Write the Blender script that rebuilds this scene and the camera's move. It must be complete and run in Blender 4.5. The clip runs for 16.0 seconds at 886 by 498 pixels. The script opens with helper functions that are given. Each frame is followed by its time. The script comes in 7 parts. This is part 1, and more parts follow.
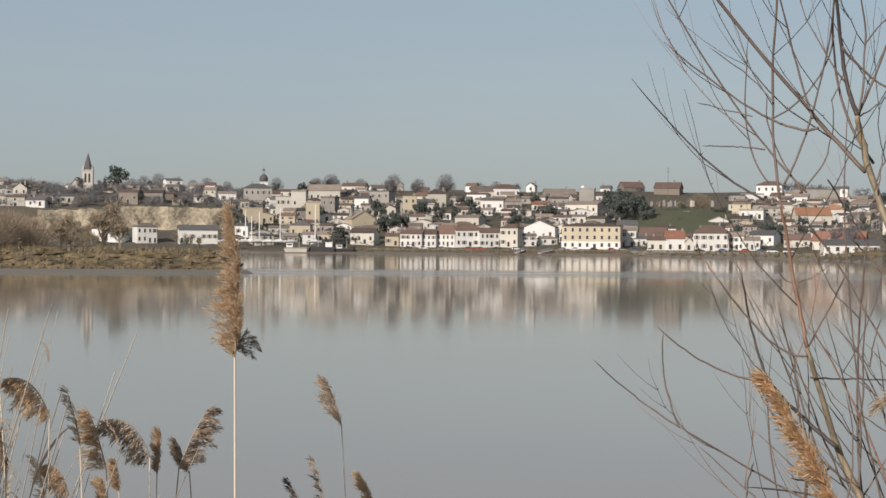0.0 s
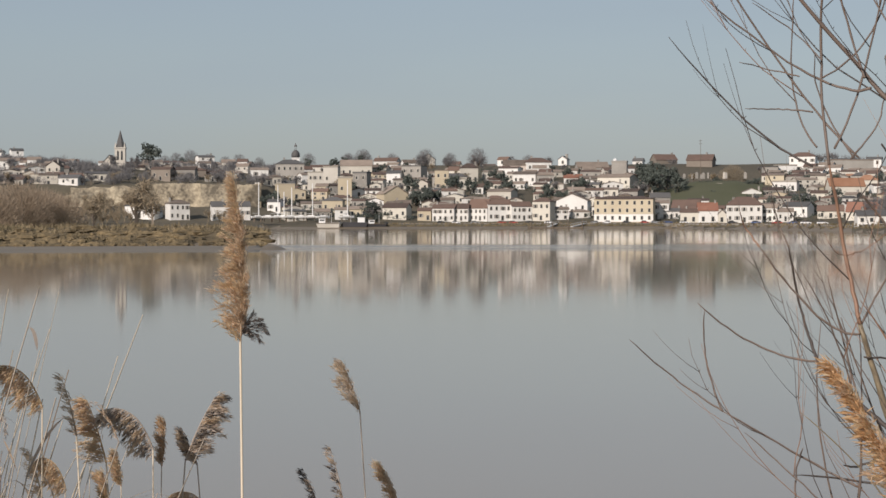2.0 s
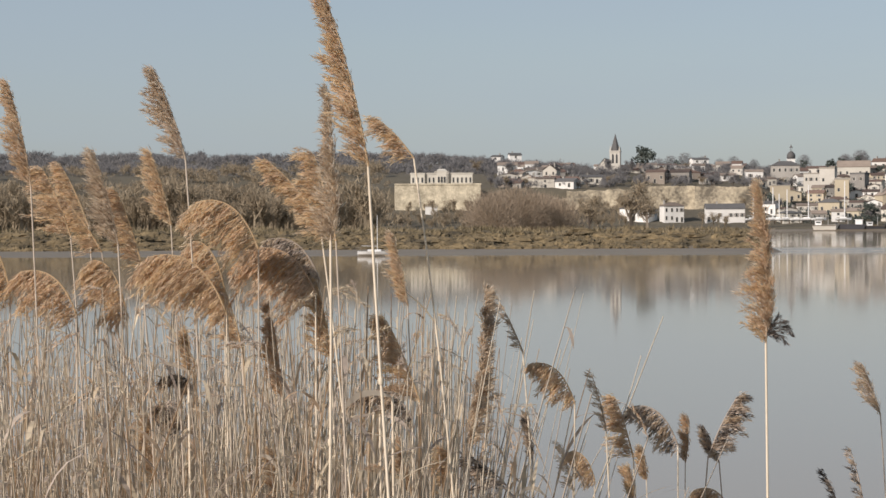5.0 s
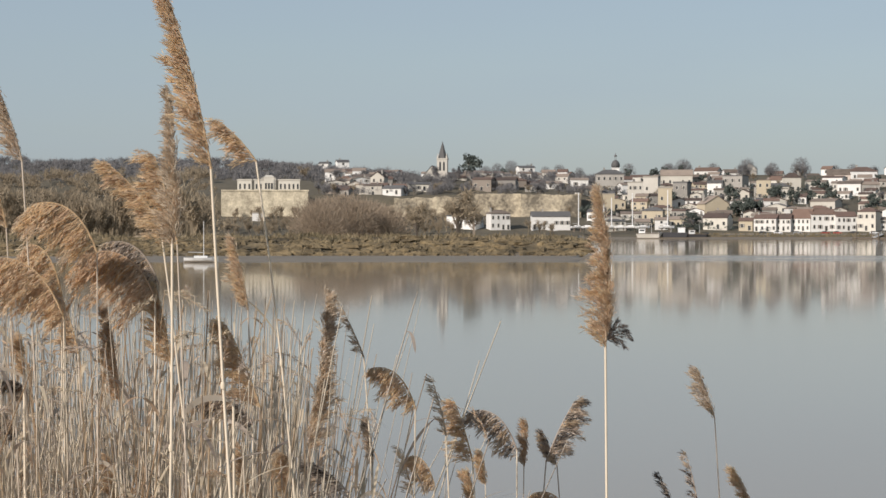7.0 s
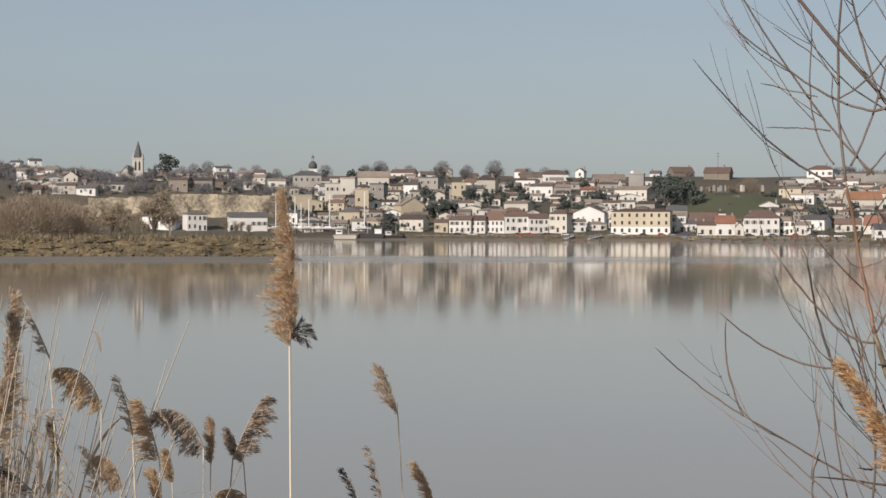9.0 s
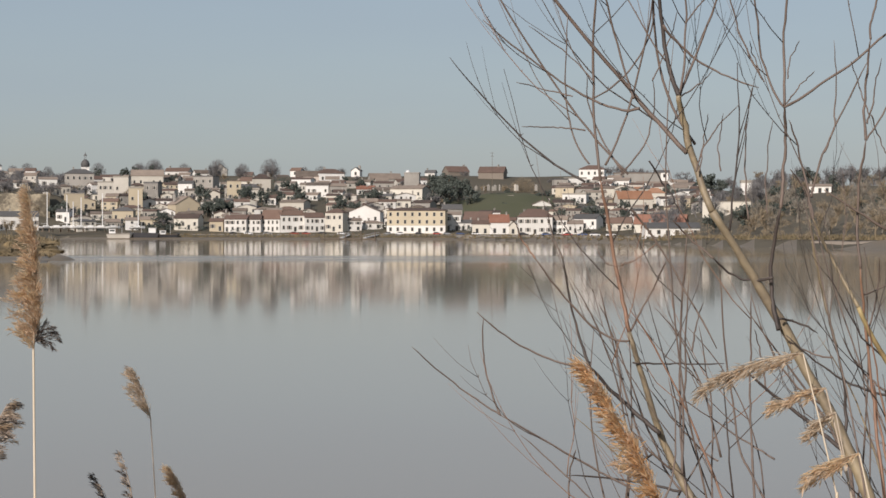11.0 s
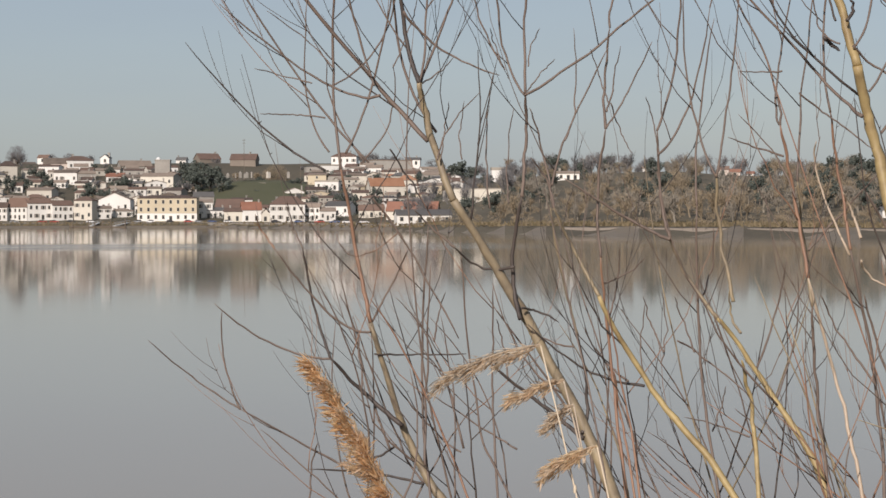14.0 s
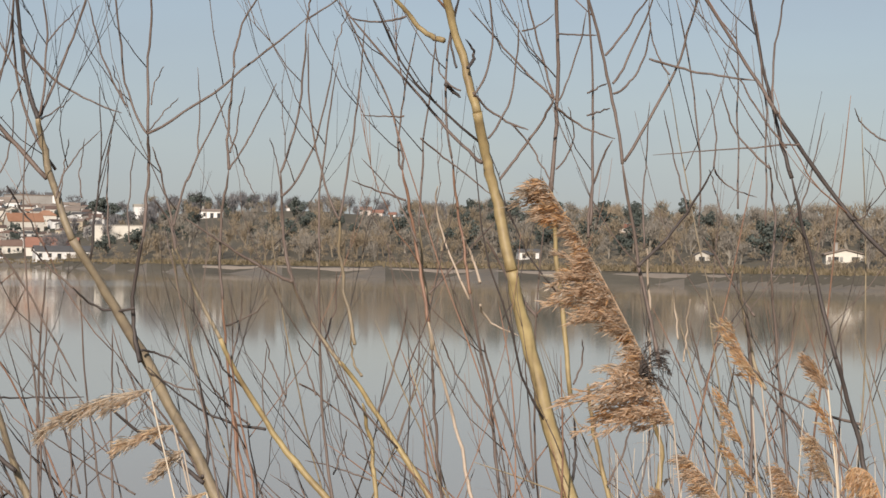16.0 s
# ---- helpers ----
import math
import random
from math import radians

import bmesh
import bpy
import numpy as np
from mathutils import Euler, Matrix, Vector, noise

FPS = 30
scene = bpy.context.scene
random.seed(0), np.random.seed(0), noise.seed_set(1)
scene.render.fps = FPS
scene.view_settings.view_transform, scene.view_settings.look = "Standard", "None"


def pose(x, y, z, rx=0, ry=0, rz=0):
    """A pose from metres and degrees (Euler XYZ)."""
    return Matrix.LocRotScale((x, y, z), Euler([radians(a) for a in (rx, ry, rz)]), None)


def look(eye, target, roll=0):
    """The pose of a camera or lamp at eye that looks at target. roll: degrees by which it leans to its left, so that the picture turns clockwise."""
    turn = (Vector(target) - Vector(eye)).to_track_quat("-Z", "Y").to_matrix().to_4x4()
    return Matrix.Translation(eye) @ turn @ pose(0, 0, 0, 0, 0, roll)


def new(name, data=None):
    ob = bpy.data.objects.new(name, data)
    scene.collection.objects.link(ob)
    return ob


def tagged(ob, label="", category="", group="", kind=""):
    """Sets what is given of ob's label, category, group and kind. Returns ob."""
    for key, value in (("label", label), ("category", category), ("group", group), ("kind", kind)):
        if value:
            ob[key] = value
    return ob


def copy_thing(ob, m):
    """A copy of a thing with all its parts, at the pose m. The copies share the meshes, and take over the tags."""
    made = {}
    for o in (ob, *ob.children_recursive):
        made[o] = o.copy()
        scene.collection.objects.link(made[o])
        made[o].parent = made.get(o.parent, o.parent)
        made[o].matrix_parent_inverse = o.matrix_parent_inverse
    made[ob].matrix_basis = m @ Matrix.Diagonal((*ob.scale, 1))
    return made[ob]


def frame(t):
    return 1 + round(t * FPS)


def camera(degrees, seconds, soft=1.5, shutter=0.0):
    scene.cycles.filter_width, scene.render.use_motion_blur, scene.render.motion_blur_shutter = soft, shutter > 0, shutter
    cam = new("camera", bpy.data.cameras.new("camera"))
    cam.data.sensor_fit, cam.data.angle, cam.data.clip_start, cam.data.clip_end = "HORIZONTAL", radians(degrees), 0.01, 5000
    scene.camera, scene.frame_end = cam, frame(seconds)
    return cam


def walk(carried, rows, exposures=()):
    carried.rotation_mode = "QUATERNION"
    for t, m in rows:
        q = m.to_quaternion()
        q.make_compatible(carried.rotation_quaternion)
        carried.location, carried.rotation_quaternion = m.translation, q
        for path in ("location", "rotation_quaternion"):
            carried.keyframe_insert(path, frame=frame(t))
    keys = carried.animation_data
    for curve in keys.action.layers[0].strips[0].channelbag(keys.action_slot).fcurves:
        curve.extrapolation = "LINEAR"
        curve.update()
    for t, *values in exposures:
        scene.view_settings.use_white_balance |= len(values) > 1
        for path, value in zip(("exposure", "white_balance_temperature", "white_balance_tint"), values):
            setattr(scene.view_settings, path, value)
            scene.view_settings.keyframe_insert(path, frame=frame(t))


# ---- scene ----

# the camera: eye, bearing (clockwise from the church), tilt, lean
cam = camera(25.432, 16.0, soft=1.55)


def station(t, x, y, z, bearing, tilt, lean):
    return t, pose(x, y, z, 90 + tilt, 0, -bearing) @ pose(0, 0, 0, 0, 0, lean)


PATH = [
    (0, 0.020, -0.183, 4.203, 10.280, -0.116, 0.42),
    (0.5, 0.053, -0.060, 4.196, 9.409, -0.512, 0.58),
    (1, 0.096, 0.125, 4.202, 8.800, -0.537, 0.35),
    (1.5, 0.087, 0.102, 4.203, 8.964, -0.605, 0.19),
    (2, 0.095, 0.128, 4.200, 9.332, -0.866, -0.09),
    (2.5, 0.092, 0.164, 4.196, 6.975, -0.785, -0.26),
    (3, 0.071, 0.061, 4.205, 4.318, -0.374, -0.20),
    (3.5, 0.046, 0.021, 4.206, 1.562, -0.352, -0.61),
    (4, 0.040, 0.006, 4.206, -0.725, -0.598, -0.64),
    (4.2, 0.038, 0.005, 4.205, -1.959, -0.738, -0.45),
    (4.7, 0.035, 0.000, 4.205, -4.250, -0.760, -0.35),
    (5.25, 0.020, -0.015, 4.205, -5.250, -0.740, -0.20),
    (5.8, 0.005, -0.030, 4.204, -4.650, -0.680, -0.08),
    (6.3, -0.006, -0.039, 4.204, -2.947, -0.644, -0.02),
    (6.5, -0.003, -0.035, 4.202, -1.862, -0.635, 0.02),
    (7, 0.000, 0.000, 4.200, 0.028, -0.562, -0.02),
    (7.5, 0.015, -0.070, 4.204, 1.870, -0.412, 0.17),
    (8, 0.010, 0.056, 4.198, 3.804, -0.567, 0.00),
    (8.5, 0.023, -0.030, 4.199, 6.453, -0.646, 0.05),
    (9, 0.018, -0.085, 4.201, 8.846, -0.525, 0.15),
    (9.5, 0.042, -0.047, 4.200, 10.877, -0.649, 0.02),
    (10, 0.043, -0.066, 4.199, 12.734, -0.485, 0.09),
    (10.2, 0.049, -0.066, 4.198, 13.437, -0.565, 0.16),
    (12.5, 0.097, 0.017, 4.212, 17.792, -0.341, -0.31),
    (13, 0.106, 0.013, 4.211, 19.013, -0.484, -0.22),
    (13.5, 0.124, 0.033, 4.209, 20.370, -0.786, -0.19),
    (14, 0.130, 0.031, 4.207, 22.582, -0.910, -0.09),
    (14.5, 0.140, 0.023, 4.206, 25.277, -1.002, 0.12),
    (15, 0.159, 0.036, 4.205, 26.936, -1.261, 0.23),
    (15.5, 0.165, 0.028, 4.207, 29.978, -1.159, 0.42),
    (16, 0.186, 0.040, 4.214, 32.960, 0.270, 0.61),
]
walk(cam, [station(*row) for row in PATH], [(0.0, 0.05, 6470, 15), (1.5, 0.01, 6500, 16), (3.2, 0.03, 6520, 16), (4.0, 0.13, 6560, 17), (6.5, 0.22, 6380, 14), (7.5, 0.13, 6400, 14), (9.0, 0.03, 6480, 16), (10.0, 0.03, 6490, 16), (12.5, 0.02, 6460, 16), (14.0, 0.07, 6550, 17), (15.0, 0.14, 6650, 17), (16.0, 0.18, 6600, 16)])

# ---- light: hazy winter sun, low, behind the left shoulder ----
SUN_BEARING, SUN_HEIGHT = -138.0, 27.0
world = bpy.data.worlds.new("world")
scene.world = world
world.use_nodes = True
nodes, links = world.node_tree.nodes, world.node_tree.links
sky = nodes.new("ShaderNodeTexSky")
sky.sky_type, sky.sun_disc = "NISHITA", False
sky.sun_elevation, sky.sun_rotation = radians(SUN_HEIGHT), radians(SUN_BEARING)
sky.altitude, sky.air_density, sky.dust_density, sky.ozone_density = 0.0, 1.0, 1.2, 1.0
# thin high haze whitens the clear sky
haze = nodes.new("ShaderNodeMix")
haze.data_type = "RGBA"
drift = nodes.new("ShaderNodeMapping")
drift.inputs["Scale"].default_value = (3.0, 3.0, 16.0)
links.new(nodes.new("ShaderNodeTexCoord").outputs["Generated"], drift.inputs["Vector"])
veil = nodes.new("ShaderNodeTexNoise")
veil.inputs["Scale"].default_value, veil.inputs["Detail"].default_value = 1.3, 4.0
links.new(drift.outputs[0], veil.inputs["Vector"])
thick = nodes.new("ShaderNodeMapRange")
thick.inputs["From Min"].default_value, thick.inputs["From Max"].default_value = 0.3, 0.7
thick.inputs["To Min"].default_value, thick.inputs["To Max"].default_value = 0.48, 0.68
links.new(veil.outputs["Fac"], thick.inputs["Value"])
links.new(thick.outputs["Result"], haze.inputs[0])
haze.inputs[7].default_value = (4.02, 4.93, 5.6, 1)
links.new(sky.outputs["Color"], haze.inputs[6])
links.new(haze.outputs[2], nodes["Background"].inputs["Color"])
nodes["Background"].inputs["Strength"].default_value = 0.082
sun = new("sun", bpy.data.lights.new("sun", "SUN"))
sun.data.energy, sun.data.angle, sun.data.color = 4.4, radians(0.6), (1.0, 0.93, 0.83)
sb, sh = radians(SUN_BEARING), radians(SUN_HEIGHT)
sun.matrix_world = look((100 * math.sin(sb) * math.cos(sh), 100 * math.cos(sb) * math.cos(sh), 100 * math.sin(sh)), (0, 0, 0))

# ---- materials ----
MATS = {}


def surface(name, colour, rough=0.8, vary=0.25, scale=1.0, bump=0.0, fine=None, second=None, island=0.0, per_object=0.0, gloss=0.3, thin=0.0):
    """A surface whose colour wanders at two scales between colour and second."""
    m = bpy.data.materials.new(name)
    m.use_nodes = True
    nt = m.node_tree
    bsdf = nt.nodes["Principled BSDF"]
    bsdf.inputs["Roughness"].default_value = rough
    bsdf.inputs["Specular IOR Level"].default_value = gloss
    second = second or tuple(c * 0.6 for c in colour)
    geo = nt.nodes.new("ShaderNodeNewGeometry")
    value = None

    def noise_value(s, detail):
        n = nt.nodes.new("ShaderNodeTexNoise")
        n.inputs["Scale"].default_value, n.inputs["Detail"].default_value = s, detail
        nt.links.new(geo.outputs["Position"], n.inputs["Vector"])
        return n.outputs["Fac"]

    def sums(a, b, wa, wb):
        k = nt.nodes.new("ShaderNodeMath")
        k.operation = "MULTIPLY"
        nt.links.new(a, k.inputs[0])
        k.inputs[1].default_value = wa
        q = nt.nodes.new("ShaderNodeMath")
        q.operation = "MULTIPLY_ADD"
        nt.links.new(b, q.inputs[0])
        q.inputs[1].default_value = wb
        nt.links.new(k.outputs[0], q.inputs[2])
        return q.outputs[0]

    big = noise_value(scale, 3.0)
    small = noise_value(fine or scale * 9.0, 5.0)
    value = sums(big, small, 0.6, 0.4)
    if island:
        value = sums(value, geo.outputs["Random Per Island"], 1 - island, island)
    if per_object:
        info = nt.nodes.new("ShaderNodeObjectInfo")
        value = sums(value, info.outputs["Random"], 1 - per_object, per_object)
    ramp = nt.nodes.new("ShaderNodeMapRange")
    ramp.inputs["From Min"].default_value, ramp.inputs["From Max"].default_value = 0.5 - vary, 0.5 + vary
    nt.links.new(value, ramp.inputs["Value"])
    mix = nt.nodes.new("ShaderNodeMix")
    mix.data_type = "RGBA"
    nt.links.new(ramp.outputs["Result"], mix.inputs[0])
    mix.inputs[6].default_value, mix.inputs[7].default_value = (*second, 1), (*colour, 1)
    nt.links.new(mix.outputs[2], bsdf.inputs["Base Color"])
    if bump:
        b = nt.nodes.new("ShaderNodeBump")
        b.inputs["Strength"].default_value, b.inputs["Distance"].default_value = 0.6, bump
        nt.links.new(small, b.inputs["Height"])
        nt.links.new(b.outputs["Normal"], bsdf.inputs["Normal"])
    if thin:
        tr = nt.nodes.new("ShaderNodeBsdfTranslucent")
        nt.links.new(mix.outputs[2], tr.inputs["Color"])
        both = nt.nodes.new("ShaderNodeMixShader")
        both.inputs[0].default_value = thin
        nt.links.new(bsdf.outputs[0], both.inputs[1])
        nt.links.new(tr.outputs[0], both.inputs[2])
        nt.links.new(both.outputs[0], nt.nodes["Material Output"].inputs["Surface"])
    MATS[name] = m
    return m


WALLS = {
    "white": surface("limewash", (0.8, 0.785, 0.745), 0.9, 0.3, 0.12, 0.02, 1.5, (0.5, 0.485, 0.45), per_object=0.3),
    "cream": surface("cream_render", (0.68, 0.64, 0.55), 0.9, 0.3, 0.12, 0.02, 1.5, (0.4, 0.375, 0.325), per_object=0.3),
    "rose": surface("rose_render", (0.6, 0.52, 0.46), 0.9, 0.3, 0.12, 0.02, 1.5, (0.46, 0.39, 0.34), per_object=0.3),
    "sand": surface("sand_render", (0.56, 0.53, 0.475), 0.9, 0.3, 0.12, 0.02, 1.5, (0.4, 0.37, 0.31), per_object=0.3),
    "ochre": surface("ochre_render", (0.56, 0.49, 0.36), 0.9, 0.3, 0.12, 0.02, 1.5, (0.38, 0.32, 0.23), per_object=0.3),
    "stone": surface("grey_stone", (0.4, 0.375, 0.335), 0.95, 0.3, 0.15, 0.03, 1.5, (0.17, 0.16, 0.145), per_object=0.3),
    "tan": surface("brown_stone", (0.25, 0.215, 0.18), 0.95, 0.3, 0.15, 0.03, 1.5, (0.16, 0.135, 0.11), per_object=0.3),
}
ROOFS = {
    "brown": surface("brown_tile", (0.15, 0.1, 0.08), 0.9, 0.25, 0.3, 0.05, 4.0, (0.06, 0.048, 0.042), per_object=0.4),
    "russet": surface("russet_tile", (0.2, 0.135, 0.105), 0.9, 0.25, 0.3, 0.05, 4.0, (0.13, 0.085, 0.065), per_object=0.4),
    "red": surface("red_tile", (0.3, 0.16, 0.115), 0.9, 0.25, 0.3, 0.05, 4.0, (0.2, 0.09, 0.06), per_object=0.3),
    "orange": surface("orange_tile", (0.37, 0.215, 0.14), 0.9, 0.25, 0.3, 0.05, 4.0, (0.24, 0.12, 0.07), per_object=0.3),
    "tan": surface("weathered_tile", (0.29, 0.235, 0.19), 0.9, 0.25, 0.3, 0.05, 4.0, (0.11, 0.088, 0.072), per_object=0.4),
    "grey": surface("slate", (0.13, 0.125, 0.12), 0.7, 0.25, 0.3, 0.04, 4.0, (0.07, 0.068, 0.066), per_object=0.4),
    "stone": surface("flat_roof", (0.36, 0.33, 0.28), 0.95, 0.25, 0.3, 0.02, 4.0, (0.22, 0.2, 0.17), per_object=0.3),
}
GLASS = surface("dark_pane", (0.06, 0.062, 0.065), 0.15, 0.3, 0.5, gloss=0.5)
SHUTTER = surface("faded_shutter", (0.3, 0.3, 0.28), 0.8, 0.3, 0.6, per_object=0.5, second=(0.16, 0.13, 0.11))
SURROUND = surface("pale_surround", (0.66, 0.62, 0.53), 0.9, 0.3, 0.5)
LIMESTONE = surface("limestone_cliff", (0.5, 0.43, 0.31), 0.95, 0.12, 0.1, 0.4, 0.7, (0.13, 0.112, 0.085))
RAMPART = surface("rampart_stone", (0.68, 0.6, 0.44), 0.95, 0.14, 0.22, 0.1, 1.2, (0.3, 0.26, 0.19))
GRASS = surface("rough_grass", (0.13, 0.112, 0.078), 0.95, 0.2, 0.02, 0.1, 0.5, (0.07, 0.06, 0.043))
LAWN = surface("mown_bank", (0.092, 0.092, 0.056), 0.95, 0.2, 0.05, 0.05, 0.8, (0.075, 0.08, 0.042))
# dark second colour stands in for shade in hollows between the tussocks
TURF = surface("spit_turf_shaded", (0.22, 0.165, 0.09), 0.95, 0.16, 0.25, 0.3, 1.2, (0.045, 0.038, 0.026))
MUD = surface("river_mud", (0.2, 0.155, 0.1), 0.55, 0.2, 0.08, 0.1, 0.7, (0.12, 0.095, 0.065), gloss=0.5)
EARTH = surface("bank_earth", (0.13, 0.1, 0.065), 0.95, 0.2, 0.6, 0.03, 6.0, (0.07, 0.055, 0.035))
SEDGE = surface("salt_sedge", (0.25, 0.195, 0.12), 0.9, 0.25, 0.05, 0.0, 0.4, (0.075, 0.065, 0.035), island=0.35)
# TWIG, TWIG_GREY and TWIG_DARK are lightened to stand in for distance haze
TWIG = surface("hazed_winter_twigs", (0.42, 0.345, 0.24), 0.95, 0.3, 0.03, 0.0, 0.3, (0.2, 0.16, 0.112), island=0.3, thin=0.35)
TWIG_GREY = surface("hazed_grey_twigs", (0.26, 0.25, 0.245), 0.95, 0.3, 0.02, 0.0, 0.2, (0.16, 0.155, 0.155), island=0.3, thin=0.35)
TWIG_TAN = surface("willow_scrub_twigs", (0.43, 0.335, 0.24), 0.95, 0.3, 0.05, 0.0, 0.5, (0.27, 0.22, 0.165), island=0.3, thin=0.4)
TWIG_DARK = surface("hazed_dark_twigs", (0.36, 0.322, 0.262), 0.95, 0.3, 0.03, 0.0, 0.3, (0.2, 0.18, 0.152), island=0.3, thin=0.3)
BARK = surface("far_bark", (0.2, 0.165, 0.13), 0.95, 0.3, 0.6)
# lighter, bluish leaf colour imitates haze over the far trees
LEAF = surface("hazed_evergreen_leaf", (0.095, 0.11, 0.093), 0.8, 0.3, 0.1, 0.0, 0.8, (0.045, 0.055, 0.048), island=0.4)
HULL = surface("white_gelcoat", (0.8, 0.8, 0.78), 0.3, 0.3, 0.4, second=(0.62, 0.62, 0.6), gloss=0.5)
DARK_HULL = surface("tarred_hull", (0.06, 0.06, 0.065), 0.6, 0.3, 0.4)
RUBBER = surface("tyre_rubber", (0.03, 0.03, 0.03), 0.9)
CAR_PAINT = [surface("car_" + n, c, 0.3, 0.3, 0.5, second=tuple(v * 0.85 for v in c), gloss=0.6) for n, c in (("white", (0.7, 0.7, 0.7)), ("grey", (0.25, 0.26, 0.27)), ("black", (0.03, 0.03, 0.035)), ("red", (0.35, 0.05, 0.04)), ("blue", (0.06, 0.1, 0.22)))]
ALLOY = surface("alloy_spar", (0.55, 0.55, 0.54), 0.4, 0.3, 0.5)
TIMBER = surface("weathered_timber", (0.16, 0.13, 0.1), 0.9, 0.3, 0.4)
CANE = {
    "tan": surface("reed_tan", (0.82, 0.69, 0.52), 0.75, 0.3, 8.0, 0.0, 60.0, (0.5, 0.37, 0.25), island=0.5, thin=0.62),
    "gold": surface("reed_gold", (0.86, 0.71, 0.49), 0.75, 0.3, 8.0, 0.0, 60.0, (0.66, 0.49, 0.3), island=0.5, thin=0.62),
    "pale": surface("reed_pale", (0.86, 0.77, 0.63), 0.75, 0.3, 8.0, 0.0, 60.0, (0.42, 0.31, 0.21), island=0.5, thin=0.62),
    "russet": surface("reed_russet", (0.76, 0.58, 0.41), 0.75, 0.3, 8.0, 0.0, 60.0, (0.44, 0.3, 0.19), island=0.5, thin=0.45),
    "amber": surface("reed_amber", (0.78, 0.54, 0.31), 0.75, 0.3, 8.0, 0.0, 60.0, (0.48, 0.27, 0.12), island=0.5, thin=0.5),
    # withered tuft colour, also mixed into dark plumes as painted shade
    "withered": surface("reed_withered_shade", (0.09, 0.075, 0.065), 0.8, 0.3, 8.0, 0.0, 60.0, (0.05, 0.04, 0.034), island=0.5, thin=0.2),
    "dark": surface("reed_dark", (0.68, 0.58, 0.48), 0.8, 0.3, 8.0, 0.0, 60.0, (0.34, 0.275, 0.225), island=0.5, thin=0.4),
}
STEM = surface("reed_stem", (0.76, 0.67, 0.53), 0.5, 0.3, 3.0, 0.0, 40.0, (0.5, 0.41, 0.29), island=0.3, gloss=0.4)
STEM_GREY = surface("weathered_reed_stem", (0.6, 0.52, 0.42), 0.6, 0.3, 3.0, 0.0, 40.0, (0.32, 0.26, 0.2), island=0.4)
BLADE = surface("dead_reed_leaf", (0.72, 0.62, 0.46), 0.7, 0.3, 4.0, 0.0, 50.0, (0.42, 0.33, 0.22), island=0.5, thin=0.35)
WOOD = {
    "olive": surface("willow_olive", (0.46, 0.36, 0.165), 0.55, 0.22, 7.0, 0.002, 45.0, (0.16, 0.11, 0.055), gloss=0.4),
    "brown": surface("willow_brown", (0.2, 0.15, 0.118), 0.6, 0.3, 9.0, 0.001, 60.0, (0.07, 0.052, 0.045), island=0.3, gloss=0.4),
    "russet": surface("willow_russet", (0.33, 0.19, 0.115), 0.55, 0.3, 9.0, 0.001, 60.0, (0.13, 0.075, 0.058), island=0.3, gloss=0.4),
    "umber": surface("willow_umber", (0.35, 0.28, 0.17), 0.55, 0.22, 7.0, 0.002, 45.0, (0.1, 0.08, 0.062), gloss=0.4),
    # pale wood, whose lightness also paints in a sunlit highlight
    "pale": surface("dead_pale_highlit_wood", (0.52, 0.43, 0.33), 0.5, 0.3, 9.0, 0.001, 60.0, (0.3, 0.22, 0.15), island=0.3, gloss=0.4),
    "dark": surface("willow_dark", (0.09, 0.07, 0.058), 0.6, 0.3, 9.0, 0.001, 60.0, (0.03, 0.026, 0.025), gloss=0.4),
}


